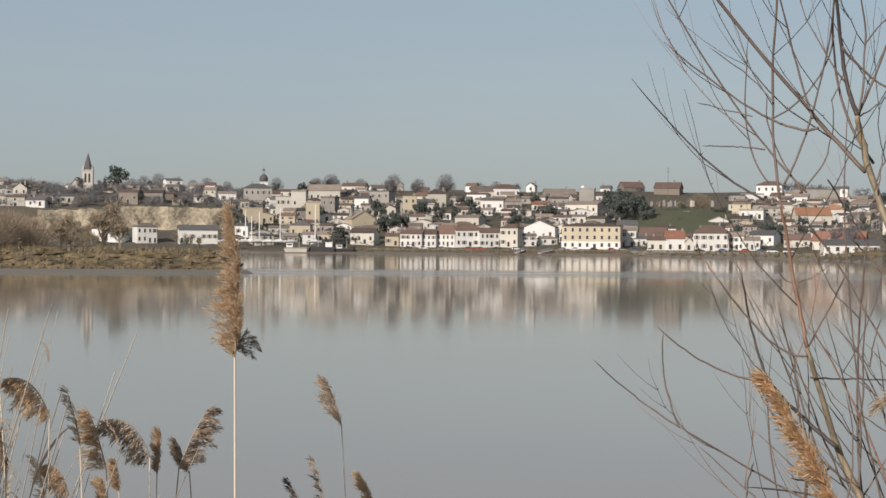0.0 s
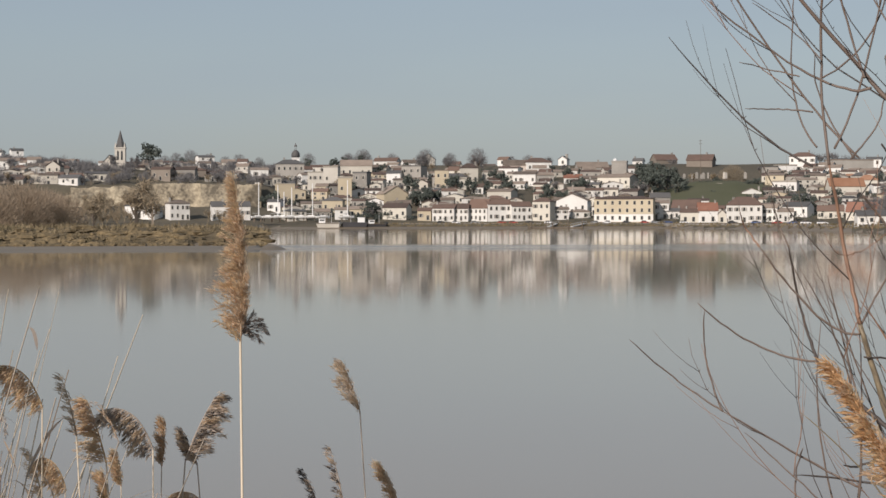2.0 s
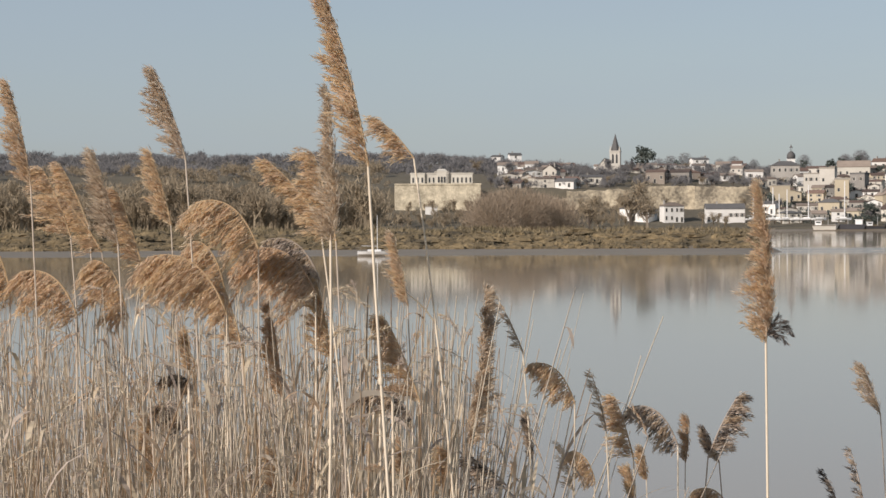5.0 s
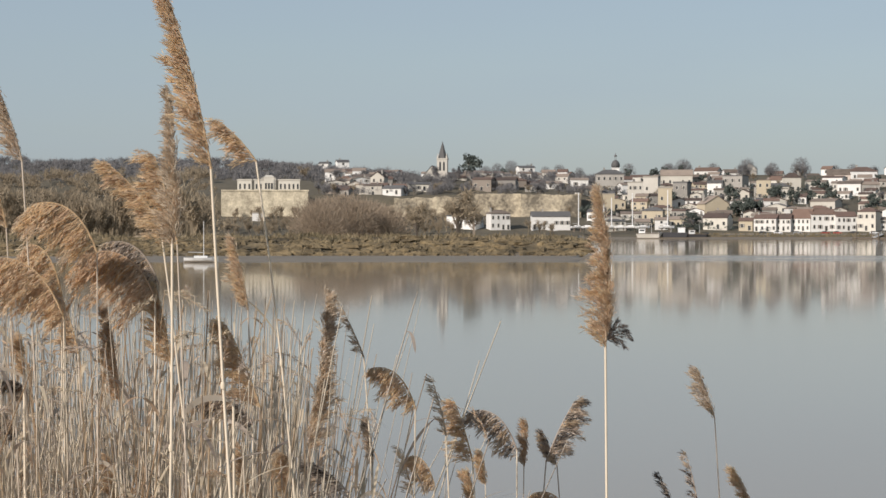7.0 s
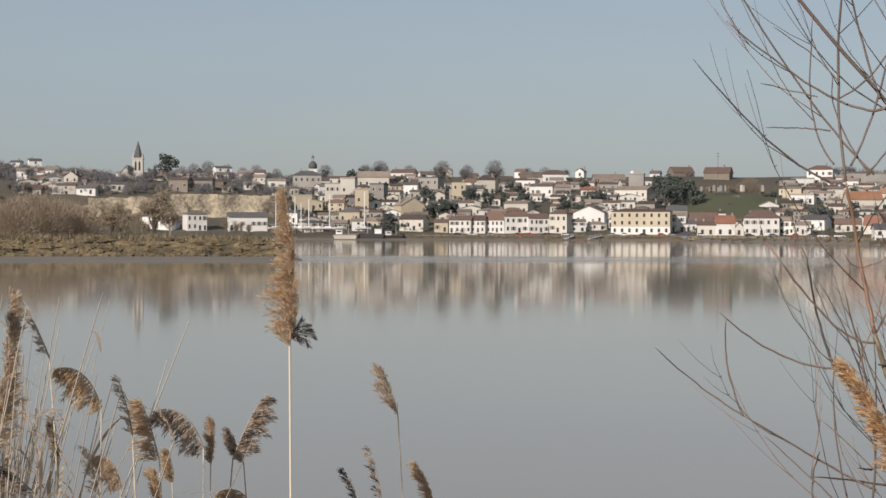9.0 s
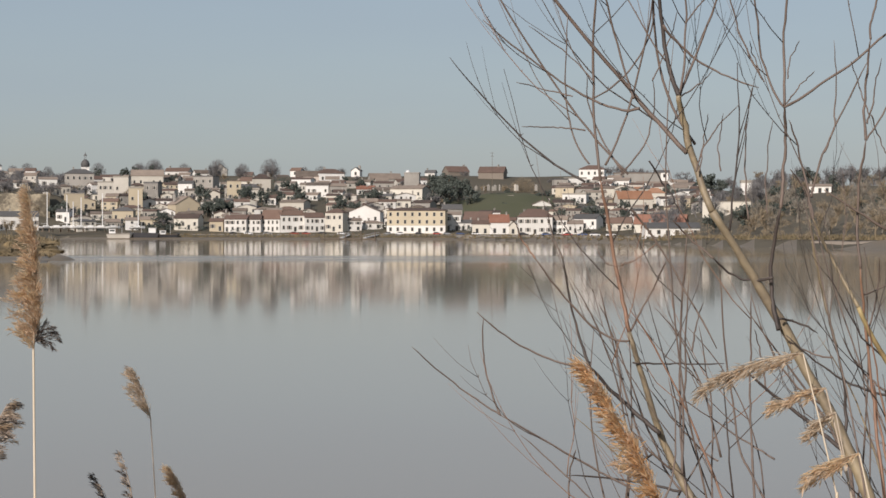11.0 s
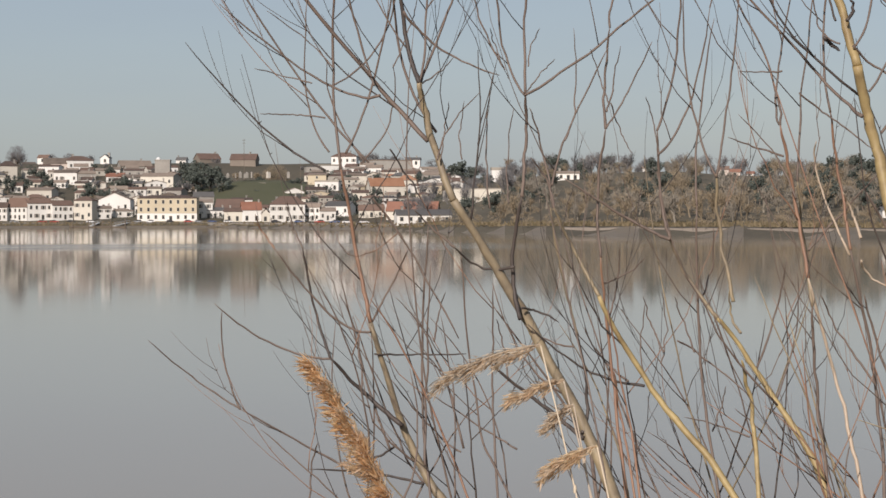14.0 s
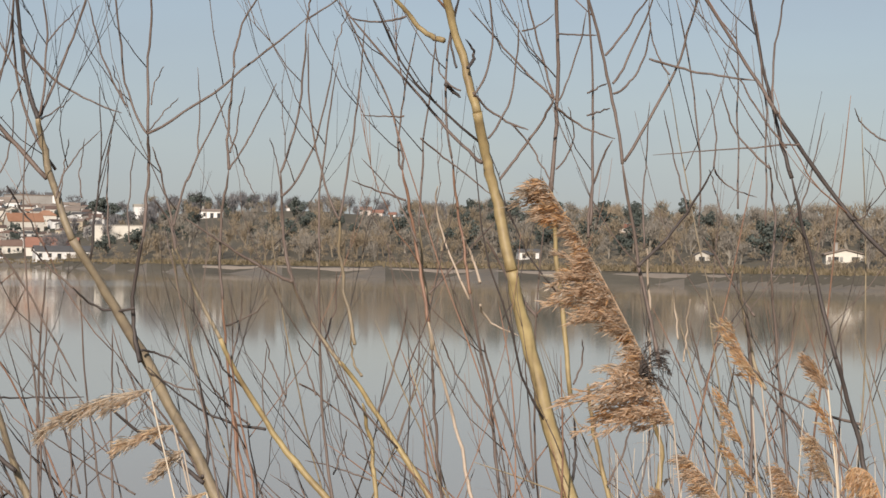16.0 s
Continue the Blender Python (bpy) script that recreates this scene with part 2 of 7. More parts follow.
def water_surface():
    """Silty river: a near mirror with slow swell, a ruffled tongue of breeze across it."""
    m = bpy.data.materials.new("river_water")
    m.use_nodes = True
    nt = m.node_tree
    bsdf = nt.nodes["Principled BSDF"]
    bsdf.inputs["Base Color"].default_value = (0.272, 0.211, 0.145, 1)
    bsdf.inputs["IOR"].default_value = 1.33
    bsdf.inputs["Specular IOR Level"].default_value = 0.5
    geo = nt.nodes.new("ShaderNodeNewGeometry")
    sep = nt.nodes.new("ShaderNodeSeparateXYZ")
    nt.links.new(geo.outputs["Position"], sep.inputs[0])

    def math_node(op, a, b=None, c=None):
        k = nt.nodes.new("ShaderNodeMath")
        k.operation = op
        for i, v in enumerate((a, b, c)):
            if v is None:
                continue
            if isinstance(v, (int, float)):
                k.inputs[i].default_value = v
            else:
                nt.links.new(v, k.inputs[i])
        return k.outputs[0]

    def noise_at(sx, sy, detail=2.0):
        mp = nt.nodes.new("ShaderNodeMapping")
        mp.inputs["Scale"].default_value = (sx, sy, 1)
        nt.links.new(geo.outputs["Position"], mp.inputs["Vector"])
        n = nt.nodes.new("ShaderNodeTexNoise")
        n.inputs["Scale"].default_value, n.inputs["Detail"].default_value = 1.0, detail
        nt.links.new(mp.outputs[0], n.inputs["Vector"])
        return n.outputs["Fac"]

    # tongue of ruffled water lying across the stream, with ragged edges
    wander = noise_at(0.006, 0.012, 3.0)
    line = math_node("MULTIPLY_ADD", sep.outputs["X"], -0.1, 294.0)
    line = math_node("MULTIPLY_ADD", wander, 50.0, math_node("SUBTRACT", line, 25.0))
    off = math_node("ABSOLUTE", math_node("SUBTRACT", sep.outputs["Y"], line))
    band = math_node("SUBTRACT", 1.0, math_node("DIVIDE", off, 52.0))
    band = math_node("MAXIMUM", band, 0.0)
    band = math_node("MINIMUM", math_node("MULTIPLY", band, 1.5), 1.0)
    fade = math_node("MULTIPLY_ADD", sep.outputs["X"], -0.012, 1.75)
    fade = math_node("MAXIMUM", math_node("MINIMUM", fade, 1.0), 0.12)
    band = math_node("MULTIPLY", band, fade)
    # the breeze lies in long streaks
    streak = noise_at(0.009, 0.22, 3.0)
    streak = math_node("MINIMUM", math_node("MAXIMUM", math_node("MULTIPLY_ADD", streak, 5.0, -1.7), 0.25), 1.0)
    rough = math_node("MULTIPLY_ADD", math_node("MULTIPLY", band, streak), 0.14, 0.054)
    nt.links.new(rough, bsdf.inputs["Roughness"])
    MATS["water"] = m
    return m


WATER = water_surface()


# ---- helpers of this scene ----
def mesh_from(name, verts, faces, *materials):
    me = bpy.data.meshes.new(name)
    me.from_pydata([tuple(map(float, v)) for v in verts], [], [tuple(map(int, f)) for f in faces])
    for m in materials:
        me.materials.append(m)
    return me


def smooth(me):
    me.polygons.foreach_set("use_smooth", [True] * len(me.polygons))
    return me


def part(name, me, parent, label="", at=None):
    ob = new(name, me)
    if parent:
        ob.parent = parent
    if at is not None:
        ob.matrix_basis = at
    return tagged(ob, label)


def ease(a, b, x):
    t = min(1.0, max(0.0, (x - a) / (b - a)))
    return t * t * (3 - 2 * t)


def polar(bearing, dist, z=0.0):
    b = radians(bearing)
    return Vector((dist * math.sin(b), dist * math.cos(b), z))


class Mesh:
    """Collects boxes, tubes and blades into one mesh with material slots."""

    def __init__(self):
        self.v, self.f, self.s = [], [], []

    def add(self, verts, faces, slot=0):
        k = len(self.v)
        self.v += [tuple(p) for p in verts]
        self.f += [tuple(i + k for i in f) for f in faces]
        self.s += [slot] * len(faces)

    def box(self, x0, x1, y0, y1, z0, z1, slot=0):
        self.add([(x0, y0, z0), (x1, y0, z0), (x1, y1, z0), (x0, y1, z0), (x0, y0, z1), (x1, y0, z1), (x1, y1, z1), (x0, y1, z1)],
                 [(0, 3, 2, 1), (4, 5, 6, 7), (0, 1, 5, 4), (1, 2, 6, 5), (2, 3, 7, 6), (3, 0, 4, 7)], slot)

    def tube(self, points, radii, sides=5, slot=0, cap=True):
        pts = [Vector(p) for p in points]
        ring, faces = [], []
        for i, p in enumerate(pts):
            d = (pts[min(i + 1, len(pts) - 1)] - pts[max(i - 1, 0)]).normalized()
            a = d.cross(Vector((0.31, -0.9, 0.3))).normalized()
            b = d.cross(a)
            for k in range(sides):
                w = 2 * math.pi * k / sides
                ring.append(p + (a * math.cos(w) + b * math.sin(w)) * radii[i])
        for i in range(len(pts) - 1):
            for k in range(sides):
                q = (k + 1) % sides
                faces.append((i * sides + k, i * sides + q, (i + 1) * sides + q, (i + 1) * sides + k))
        if cap:
            faces.append(tuple(range(sides - 1, -1, -1)))
            faces.append(tuple((len(pts) - 1) * sides + k for k in range(sides)))
        self.add(ring, faces, slot)

    def done(self, name, *materials, soft=False):
        me = mesh_from(name, self.v, self.f, *materials)
        if len(materials) > 1:
            me.polygons.foreach_set("material_index", self.s)
        if soft:
            smooth(me)
        return me


def bezier(a, b, c, n):
    a, b, c = Vector(a), Vector(b), Vector(c)
    return [a * (1 - t) ** 2 + b * 2 * t * (1 - t) + c * t * t for t in (i / n for i in range(n + 1))]


# ---- the lie of the land ----
def shore(b):
    """Distance of the far waterline on a bearing: a mud spit, the town reach, the wooded bank."""
    if b < -15:
        return min(4000, 247 / math.cos(radians(max(b, -80))))
    if b < 4.2:
        return 256
    if b < 16:
        return 895
    if b < 26:
        return 895 - 425 * ease(14, 27, b)
    if b < 45:
        return 476 - (b - 26) * 9.6
    return min(4000, 294 * math.cos(radians(45)) / math.cos(radians(min(b, 80))))


def land(x, y):
    """Height of the ground above the water."""
    n = noise.noise((x * 0.02, y * 0.02, 0.0))
    if y < 30:
        if y < 12:
            return 2.6 - min(max((y - 1.0) * 0.46, 0), 4.2) + 0.05 * noise.noise((x * 0.8, y * 0.8, 3.0))
        return -1.6
    dist, b = math.hypot(x, y), math.degrees(math.atan2(x, y))
    d = dist - shore(b)
    if d < 0:
        tongue = 2.5 * ease(5.7, 4.2, b) * ease(12, 0, abs(dist - 276)) if b > 4.2 else 0.0
        return -1.6 + 1.6 * ease(-30, 0, d) + tongue
    rough = noise.noise((x * 0.16, y * 0.16, 5.0)) + 0.6 * noise.noise((x * 0.45, y * 0.45, 9.0))
    end = ease(4.6, 3.4, b)
    left = 0.35 * ease(0, 40, d) + (1.2 + 1.0 * rough) * ease(37, 45, d) + (0.9 * end + 0.3 * rough) * ease(44, 60, d) - 0.7 * ease(80, 110, d)
    left += 9.0 * ease(905, 1000, dist)
    scarp = ease(-9.5, -6.5, b)
    left += 11.5 * (scarp * ease(1014, 1028, dist) + (1 - scarp) * ease(940, 1200, dist)) + 10.5 * ease(1030, 1145, dist)
    left += (17 * ease(2, -6, b) + 3 * n) * ease(1180, 1450, dist)
    quay = 0.9 * ease(0, 12, d) + 1.2 * ease(14, 16.5, d)
    rise = 0.127 * max(0.0, dist - 928)
    town = quay + min(rise, 35.5 + 1.5 * n)
    wooded = 1.0 * ease(0, 8, d) + 1.2 * ease(8, 12, d) + min(0.062 * max(d - 18, 0), 21 - 13 * ease(24, 46, b)) + 1.5 * n * ease(60, 120, d)
    z = left + (town - left) * ease(4.2, 4.9, b)
    return z + (wooded - z) * ease(20.0, 26.0, b)


def ground_sheet():
    turn = [i * 4.0 for i in range(-45, -5)] + [-20 + i * 0.3 for i in range(234)] + [50.2 + i * 4.06 for i in range(32)]
    radii = [0.7 * i for i in range(1, 26)] + [20, 26, 34, 60, 110, 180, 230, 248] + [254 + 2.2 * i for i in range(40)] + [350, 380, 410, 440, 470, 500, 530, 560]
    radii += [590 + 14 * i for i in range(20)] + [866 + 3.5 * i for i in range(24)] + [952 + 7 * i for i in range(44)]
    radii += [1280, 1340, 1400, 1480, 1580, 1700, 1900, 2300, 3000, 4000, 4900]
    verts, faces, slots = [(0, 0, land(0, 0))], [], []
    n = len(turn)
    for r in radii:
        for b in turn:
            p = polar(b, r)
            verts.append((p.x, p.y, land(p.x, p.y)))
    for j in range(n):
        k = (j + 1) % n
        faces.append((0, 1 + k, 1 + j))
        slots.append(0)
    for i in range(len(radii) - 1):
        for j in range(n):
            k = (j + 1) % n
            q = (1 + i * n + j, 1 + i * n + k, 1 + (i + 1) * n + k, 1 + (i + 1) * n + j)
            faces.append(q)
            z = sum(verts[v][2] for v in q) / 4
            r = radii[i]
            far = r > 200
            slots.append(3 if 200 < r < 420 and z > 0.6 and verts[q[0]][0] < 40 else 0 if not far and z > 0.1 else 1 if z < (0.75 if far else 0.1) else 2)
    me = mesh_from("ground", verts, faces, EARTH, MUD, GRASS, TURF)
    me.polygons.foreach_set("material_index", slots)
    return tagged(new("ground", smooth(me)), "earth banks, tidal mud and grassy hillside of a river valley", "ground", kind="structure")


ground_sheet()
me = mesh_from("water", [(-4900, -300, 0), (4900, -300, 0), (4900, 4900, 0), (-4900, 4900, 0)], [(0, 1, 2, 3)], WATER)
tagged(new("water", me), "calm silty river mirroring the far bank", "river", kind="structure")


# ---- the town across the river ----
PANES = {}


def window_meshes(w, h):
    """Glass, its ring of dressed stone with a sill, and one shutter leaf, shared by all windows of a size."""
    key = (round(w, 1), round(h, 1))
    if key not in PANES:
        w, h = key
        g = Mesh()
        g.box(-w / 2, w / 2, -0.03, 0.1, -h / 2, h / 2)
        f = Mesh()
        o, i = (w / 2 + 0.13, h / 2 + 0.13), (w / 2, h / 2)
        ring = [(sx * r[0], y, sz * r[1]) for y in (-0.09, 0.08) for r in (o, i) for sx, sz in ((-1, -1), (1, -1), (1, 1), (-1, 1))]
        faces = []
        for k in range(4):
            q = (k + 1) % 4
            faces += [(k, q, 4 + q, 4 + k), (8 + q, 8 + k, 12 + k, 12 + q), (q, k, 8 + k, 8 + q), (4 + k, 4 + q, 12 + q, 12 + k)]
        f.add(ring, faces)
        s = Mesh()
        s.box(-w * 0.24, w * 0.24, -0.13, -0.02, -h / 2, h / 2)
        PANES[key] = (g.done("pane", GLASS), f.done("frame", SURROUND), s.done("shutter", SHUTTER))
    return PANES[key]


def window(parent, x, y, z, w, h, shutters, name="window"):
    glass, ring, leaf = window_meshes(w, h)
    ob = part(name, glass, parent, at=pose(x, y, z))
    part("frame", ring, ob)
    if shutters:
        for s in (-1, 1):
            part("shutter", leaf, ob, at=pose(s * (w * 0.74 + 0.16), 0, 0))
    return ob


HOUSES = []
WORDS = {"white": "white rendered", "cream": "cream rendered", "rose": "faded pink", "sand": "sand-coloured", "ochre": "ochre stone", "stone": "grey stone", "tan": "brown stone"}
TILES = {"brown": "brown tiled", "russet": "russet tiled", "red": "red tiled", "orange": "orange tiled", "tan": "weathered tiled", "grey": "grey slate", "stone": "flat pale"}


def roof_mesh(w, depth, rise, kind):
    g = Mesh()
    o = 0.35
    x0, x1, y0, y1 = -w / 2 - o, w / 2 + o, -o, depth + o
    t = 0.22
    if kind == "flat":
        g.box(x0 + o - 0.12, x1 - o + 0.12, y0 + o - 0.12, y1 - o + 0.12, 0, rise)
        return g.done("roof", None)
    ym = (y0 + y1) / 2
    if kind == "eave":
        top = [(x0, y0, 0), (x1, y0, 0), (x1, ym, rise), (x0, ym, rise), (x1, y1, 0), (x0, y1, 0)]
        faces = [(0, 1, 2, 3), (3, 2, 4, 5)]
    elif kind == "gable":
        top = [(x0, y0, 0), (0, y0, rise), (0, y1, rise), (x0, y1, 0), (x1, y0, 0), (x1, y1, 0)]
        faces = [(0, 1, 2, 3), (1, 4, 5, 2)]
    else:
        r = min((y1 - y0), (x1 - x0)) / 2 * 0.9
        top = [(x0, y0, 0), (x1, y0, 0), (x1, y1, 0), (x0, y1, 0), (x0 + r, ym, rise), (x1 - r, ym, rise)]
        faces = [(0, 1, 5, 4), (1, 2, 5), (2, 3, 4, 5), (3, 0, 4)]
    n = len(top)
    g.add(top + [(x, y, z + t) for x, y, z in top], [tuple(reversed(f)) for f in faces] + [tuple(i + n for i in f) for f in faces])
    edges = [(0, 1), (1, 4), (4, 5), (5, 0)] if kind == "eave" else [(0, 1), (1, 4), (4, 5), (5, 2), (2, 3), (3, 0)] if kind == "gable" else [(0, 1), (1, 2), (2, 3), (3, 0)]
    if kind == "eave":
        edges = [(0, 1), (1, 2), (2, 4), (4, 5), (5, 3), (3, 0)]
    g.add(top + [(x, y, z + t) for x, y, z in top], [(a, b, b + n, a + n) for a, b in edges])
    return g.done("roof", None)


def house(bearing, dist, base, width, eaves, rise, wall, roof, kind, rows, cols):
    """A house: its front faces the river; base is the height of the street before it."""
    rng = random.Random(int(bearing * 100) * 31 + int(dist))
    turn = rng.uniform(-9, 9) if dist < 935 else rng.uniform(-26, 26)
    shape = "hip" if kind == "hotel" else kind
    depth = max(5.0, min(10.0, width * 0.75)) if width < 25 else 12.0
    edge = shore(bearing) + 50
    if bearing > 15 and dist < edge:
        width *= edge / dist
        dist = edge
    p = polar(bearing, dist)
    base = max(base, land(p.x, p.y) - 0.2)
    p.z = base
    ob = new("house")
    ob.matrix_basis = pose(p.x, p.y, p.z, 0, 0, -bearing + turn)
    many = {0: "windowless", 1: "single-storey", 2: "two-storey", 3: "three-storey"}[rows]
    tagged(ob, f"{many} {WORDS[wall]} house with a {TILES[roof]} roof", "house", "houses of the town")
    sink = max(0.9, base - land(p.x, p.y) + 0.9)
    sink = min(sink, 14.0)
    g = Mesh()
    g.box(-width / 2, width / 2, 0, depth, -sink, eaves)
    if shape == "gable":
        g.add([(-width / 2, 0, eaves), (width / 2, 0, eaves), (0, 0, eaves + rise), (-width / 2, depth, eaves), (width / 2, depth, eaves), (0, depth, eaves + rise)], [(0, 1, 2), (4, 3, 5)])
    elif shape == "eave":
        g.add([(-width / 2, 0, eaves), (-width / 2, depth, eaves), (-width / 2, depth / 2, eaves + rise), (width / 2, 0, eaves), (width / 2, depth, eaves), (width / 2, depth / 2, eaves + rise)], [(1, 0, 2), (3, 4, 5)])
    part("wall", g.done("wall", WALLS[wall]), ob)
    me = roof_mesh(width, depth, rise, shape)
    me.materials[0] = ROOFS[roof]
    top = part("roof", me, ob, at=pose(0, 0, eaves))
    if shape != "flat" and rng.random() < 0.7 and width > 5:
        g = Mesh()
        cx = rng.choice((-0.38, -0.2, 0.22, 0.4)) * width
        g.box(cx - 0.35, cx + 0.35, depth * 0.45, depth * 0.62, rise * 0.4, rise + 1.1)
        g.box(cx - 0.45, cx + 0.45, depth * 0.43, depth * 0.64, rise + 1.1, rise + 1.3)
        part("chimney", g.done("chimney", WALLS["stone"]), top)
    if kind == "hotel":
        g = Mesh()
        g.box(-width / 2 - 0.1, width / 2 + 0.1, -0.12, 0.0, 0, eaves * 0.33)
        part("ground_floor_front", g.done("ground_floor_front", WALLS["white"]), ob, "whitewashed ground floor")
        g = Mesh()
        g.box(-width / 2 - 0.15, width / 2 + 0.15, -0.25, 0.0, eaves * 0.33, eaves * 0.33 + 0.25)
        part("string_course", g.done("string_course", SURROUND), ob)
    for r in range(rows):
        h = eaves / max(rows, 1)
        wh, ww = min(1.7, h * 0.5), min(1.15, width / max(cols, 1) * 0.36)
        for c in range(cols):
            x = (c + 0.5) / cols * width - width / 2 + (0 if cols > 4 else rng.uniform(-0.25, 0.25))
            front = -0.12 if kind == "hotel" and r == 0 else 0.0
            if r == 0 and (c == cols // 2 or rng.random() < 0.15):
                window(ob, x, front, min(2.2, h * 0.7) / 2 + 0.15, ww * 1.15, min(2.2, h * 0.7), False, "door")
            else:
                window(ob, x, front, (r + 0.52) * h, ww, wh, rng.random() < 0.35 and kind != "hotel")
    HOUSES.append((bearing, dist, base, width, eaves + rise))
    return ob


house(9.34, 936, 3.4, 10.8, 5.9, 2.0, "white", "brown", "eave", 2, 4)
house(9.87, 936, 3.5, 6.7, 5.7, 2.4, "white", "brown", "eave", 2, 3)
house(10.36, 937, 3.5, 9.1, 5.9, 4.3, "white", "russet", "eave", 2, 4)
house(10.99, 937, 3.5, 11.6, 7.7, 2.4, "white", "russet", "eave", 2, 4)
house(11.64, 937, 3.6, 9.6, 6.6, 2.3, "white", "brown", "eave", 2, 4)
house(12.20, 937, 3.6, 8.9, 8.9, 1.8, "cream", "brown", "hip", 2, 3)
house(7.92, 943, 4.3, 11.9, 5.4, 2.2, "cream", "brown", "eave", 1, 4)
house(6.11, 967, 7.4, 10.2, 6.0, 1.7, "ochre", "grey", "hip", 1, 3)
house(4.41, 966, 8.0, 6.8, 4.8, 1.4, "white", "grey", "eave", 1, 2)
house(8.79, 939, 3.7, 6.6, 4.5, 1.5, "ochre", "brown", "eave", 1, 2)
house(4.89, 1108, 25.3, 15.7, 10.1, 2.5, "stone", "grey", "hip", 2, 5)
house(4.78, 1006, 12.2, 8.9, 10.2, 0.4, "ochre", "stone", "flat", 0, 0)
house(5.62, 1049, 17.7, 8.1, 11.5, 0.6, "sand", "stone", "flat", 2, 3)
house(6.06, 1066, 20.0, 8.1, 12.4, 0.8, "sand", "stone", "flat", 1, 2)
house(6.48, 1025, 14.7, 7.1, 11.0, 0.9, "ochre", "stone", "flat", 1, 2)
house(6.81, 1129, 27.9, 18.1, 7.0, 3.5, "cream", "tan", "eave", 1, 5)
# grey wall colour stands in for a house side in shade
house(6.91, 1059, 19.0, 8.1, 10.1, 0.9, "stone", "grey", "flat", 2, 2)
house(7.47, 1139, 29.2, 9.1, 4.5, 2.2, "sand", "tan", "eave", 1, 2)
house(7.89, 1095, 23.6, 8.2, 6.2, 1.6, "white", "grey", "eave", 1, 2)
house(8.41, 1095, 23.7, 11.8, 10.0, 0.5, "stone", "grey", "flat", 2, 3)
house(7.98, 1001, 11.7, 13.6, 5.3, 4.2, "ochre", "tan", "gable", 1, 1)
house(9.30, 1062, 19.5, 7.5, 11.0, 0.4, "ochre", "tan", "flat", 2, 2)
house(9.65, 1124, 27.3, 8.5, 4.7, 2.2, "cream", "russet", "eave", 1, 2)
house(10.13, 1112, 25.7, 9.3, 7.5, 2.6, "cream", "brown", "hip", 1, 3)
house(10.33, 1051, 18.1, 6.9, 3.2, 1.6, "white", "brown", "eave", 1, 2)
house(10.97, 1016, 13.6, 13.2, 4.9, 1.4, "sand", "tan", "eave", 1, 3)
house(11.71, 1090, 22.9, 12.8, 6.2, 1.6, "white", "tan", "eave", 1, 4)
house(12.32, 1090, 23.0, 9.8, 5.6, 1.6, "stone", "tan", "eave", 1, 3)
house(12.14, 1158, 31.6, 15.3, 6.1, 2.6, "white", "brown", "hip", 1, 4)
house(11.43, 1157, 31.5, 13.5, 4.3, 3.3, "rose", "tan", "eave", 1, 3)
house(12.21, 1017, 13.7, 9.4, 3.4, 1.4, "sand", "brown", "eave", 1, 3)
house(12.65, 1019, 14.0, 10.3, 3.6, 1.6, "white", "tan", "eave", 1, 3)
house(7.65, 1192, 35.9, 14.3, 3.5, 2.2, "white", "russet", "eave", 1, 3)
house(8.44, 1294, 37.9, 11.2, 3.2, 2.4, "white", "tan", "eave", 1, 2)
house(8.90, 1251, 37.9, 8.7, 4.3, 3.7, "cream", "grey", "gable", 1, 1)
house(11.07, 1208, 38.1, 6.7, 2.5, 1.9, "white", "russet", "eave", 1, 1)
house(12.85, 1227, 37.9, 5.7, 3.5, 2.1, "white", "grey", "gable", 1, 1)
house(12.78, 1136, 28.8, 10.3, 2.5, 1.4, "sand", "tan", "eave", 1, 2)
house(13.13, 1103, 24.6, 8.4, 2.3, 2.3, "white", "red", "eave", 1, 2)
house(4.33, 1289, 32.8, 7.1, 3.5, 1.3, "white", "tan", "eave", 1, 1)
house(10.72, 1400, 37.9, 9.5, 3.5, 2.1, "white", "tan", "eave", 1, 2)
house(9.61, 1322, 37.9, 9.8, 2.9, 2.3, "cream", "russet", "eave", 1, 2)
house(4.17, 1046, 22.5, 7.7, 3.1, 1.7, "sand", "tan", "eave", 1, 2)
house(4.82, 1011, 12.8, 6.8, 3.6, 1.2, "stone", "grey", "eave", 1, 2)
house(11.53, 1073, 20.8, 7.3, 2.6, 1.3, "white", "tan", "eave", 1, 2)
house(10.77, 1070, 20.4, 9.2, 2.9, 1.6, "cream", "brown", "eave", 1, 2)
house(14.59, 932, 2.9, 27.8, 10.7, 1.3, "ochre", "brown", "hotel", 3, 8)
house(13.09, 961, 6.6, 15.4, 6.5, 3.4, "white", "tan", "gable", 1, 3)
house(15.66, 933, 3.0, 7.8, 7.7, 1.4, "white", "tan", "eave", 2, 2)
house(15.97, 931, 2.8, 8.1, 3.7, 1.5, "white", "grey", "eave", 1, 3)
house(16.49, 931, 2.8, 8.6, 4.4, 1.8, "cream", "brown", "eave", 1, 2)
house(16.36, 957, 6.1, 13.1, 3.1, 4.2, "stone", "brown", "eave", 0, 0)
house(17.03, 931, 2.9, 9.1, 5.0, 3.9, "white", "red", "eave", 1, 2)
house(17.43, 930, 2.6, 3.8, 3.7, 2.1, "cream", "brown", "gable", 1, 1)
house(18.06, 929, 2.5, 16.5, 8.1, 3.8, "white", "brown", "hip", 2, 5)
house(18.78, 933, 3.0, 7.1, 6.2, 1.8, "white", "tan", "eave", 2, 3)
house(19.23, 932, 3.0, 7.4, 4.4, 1.7, "white", "tan", "eave", 1, 3)
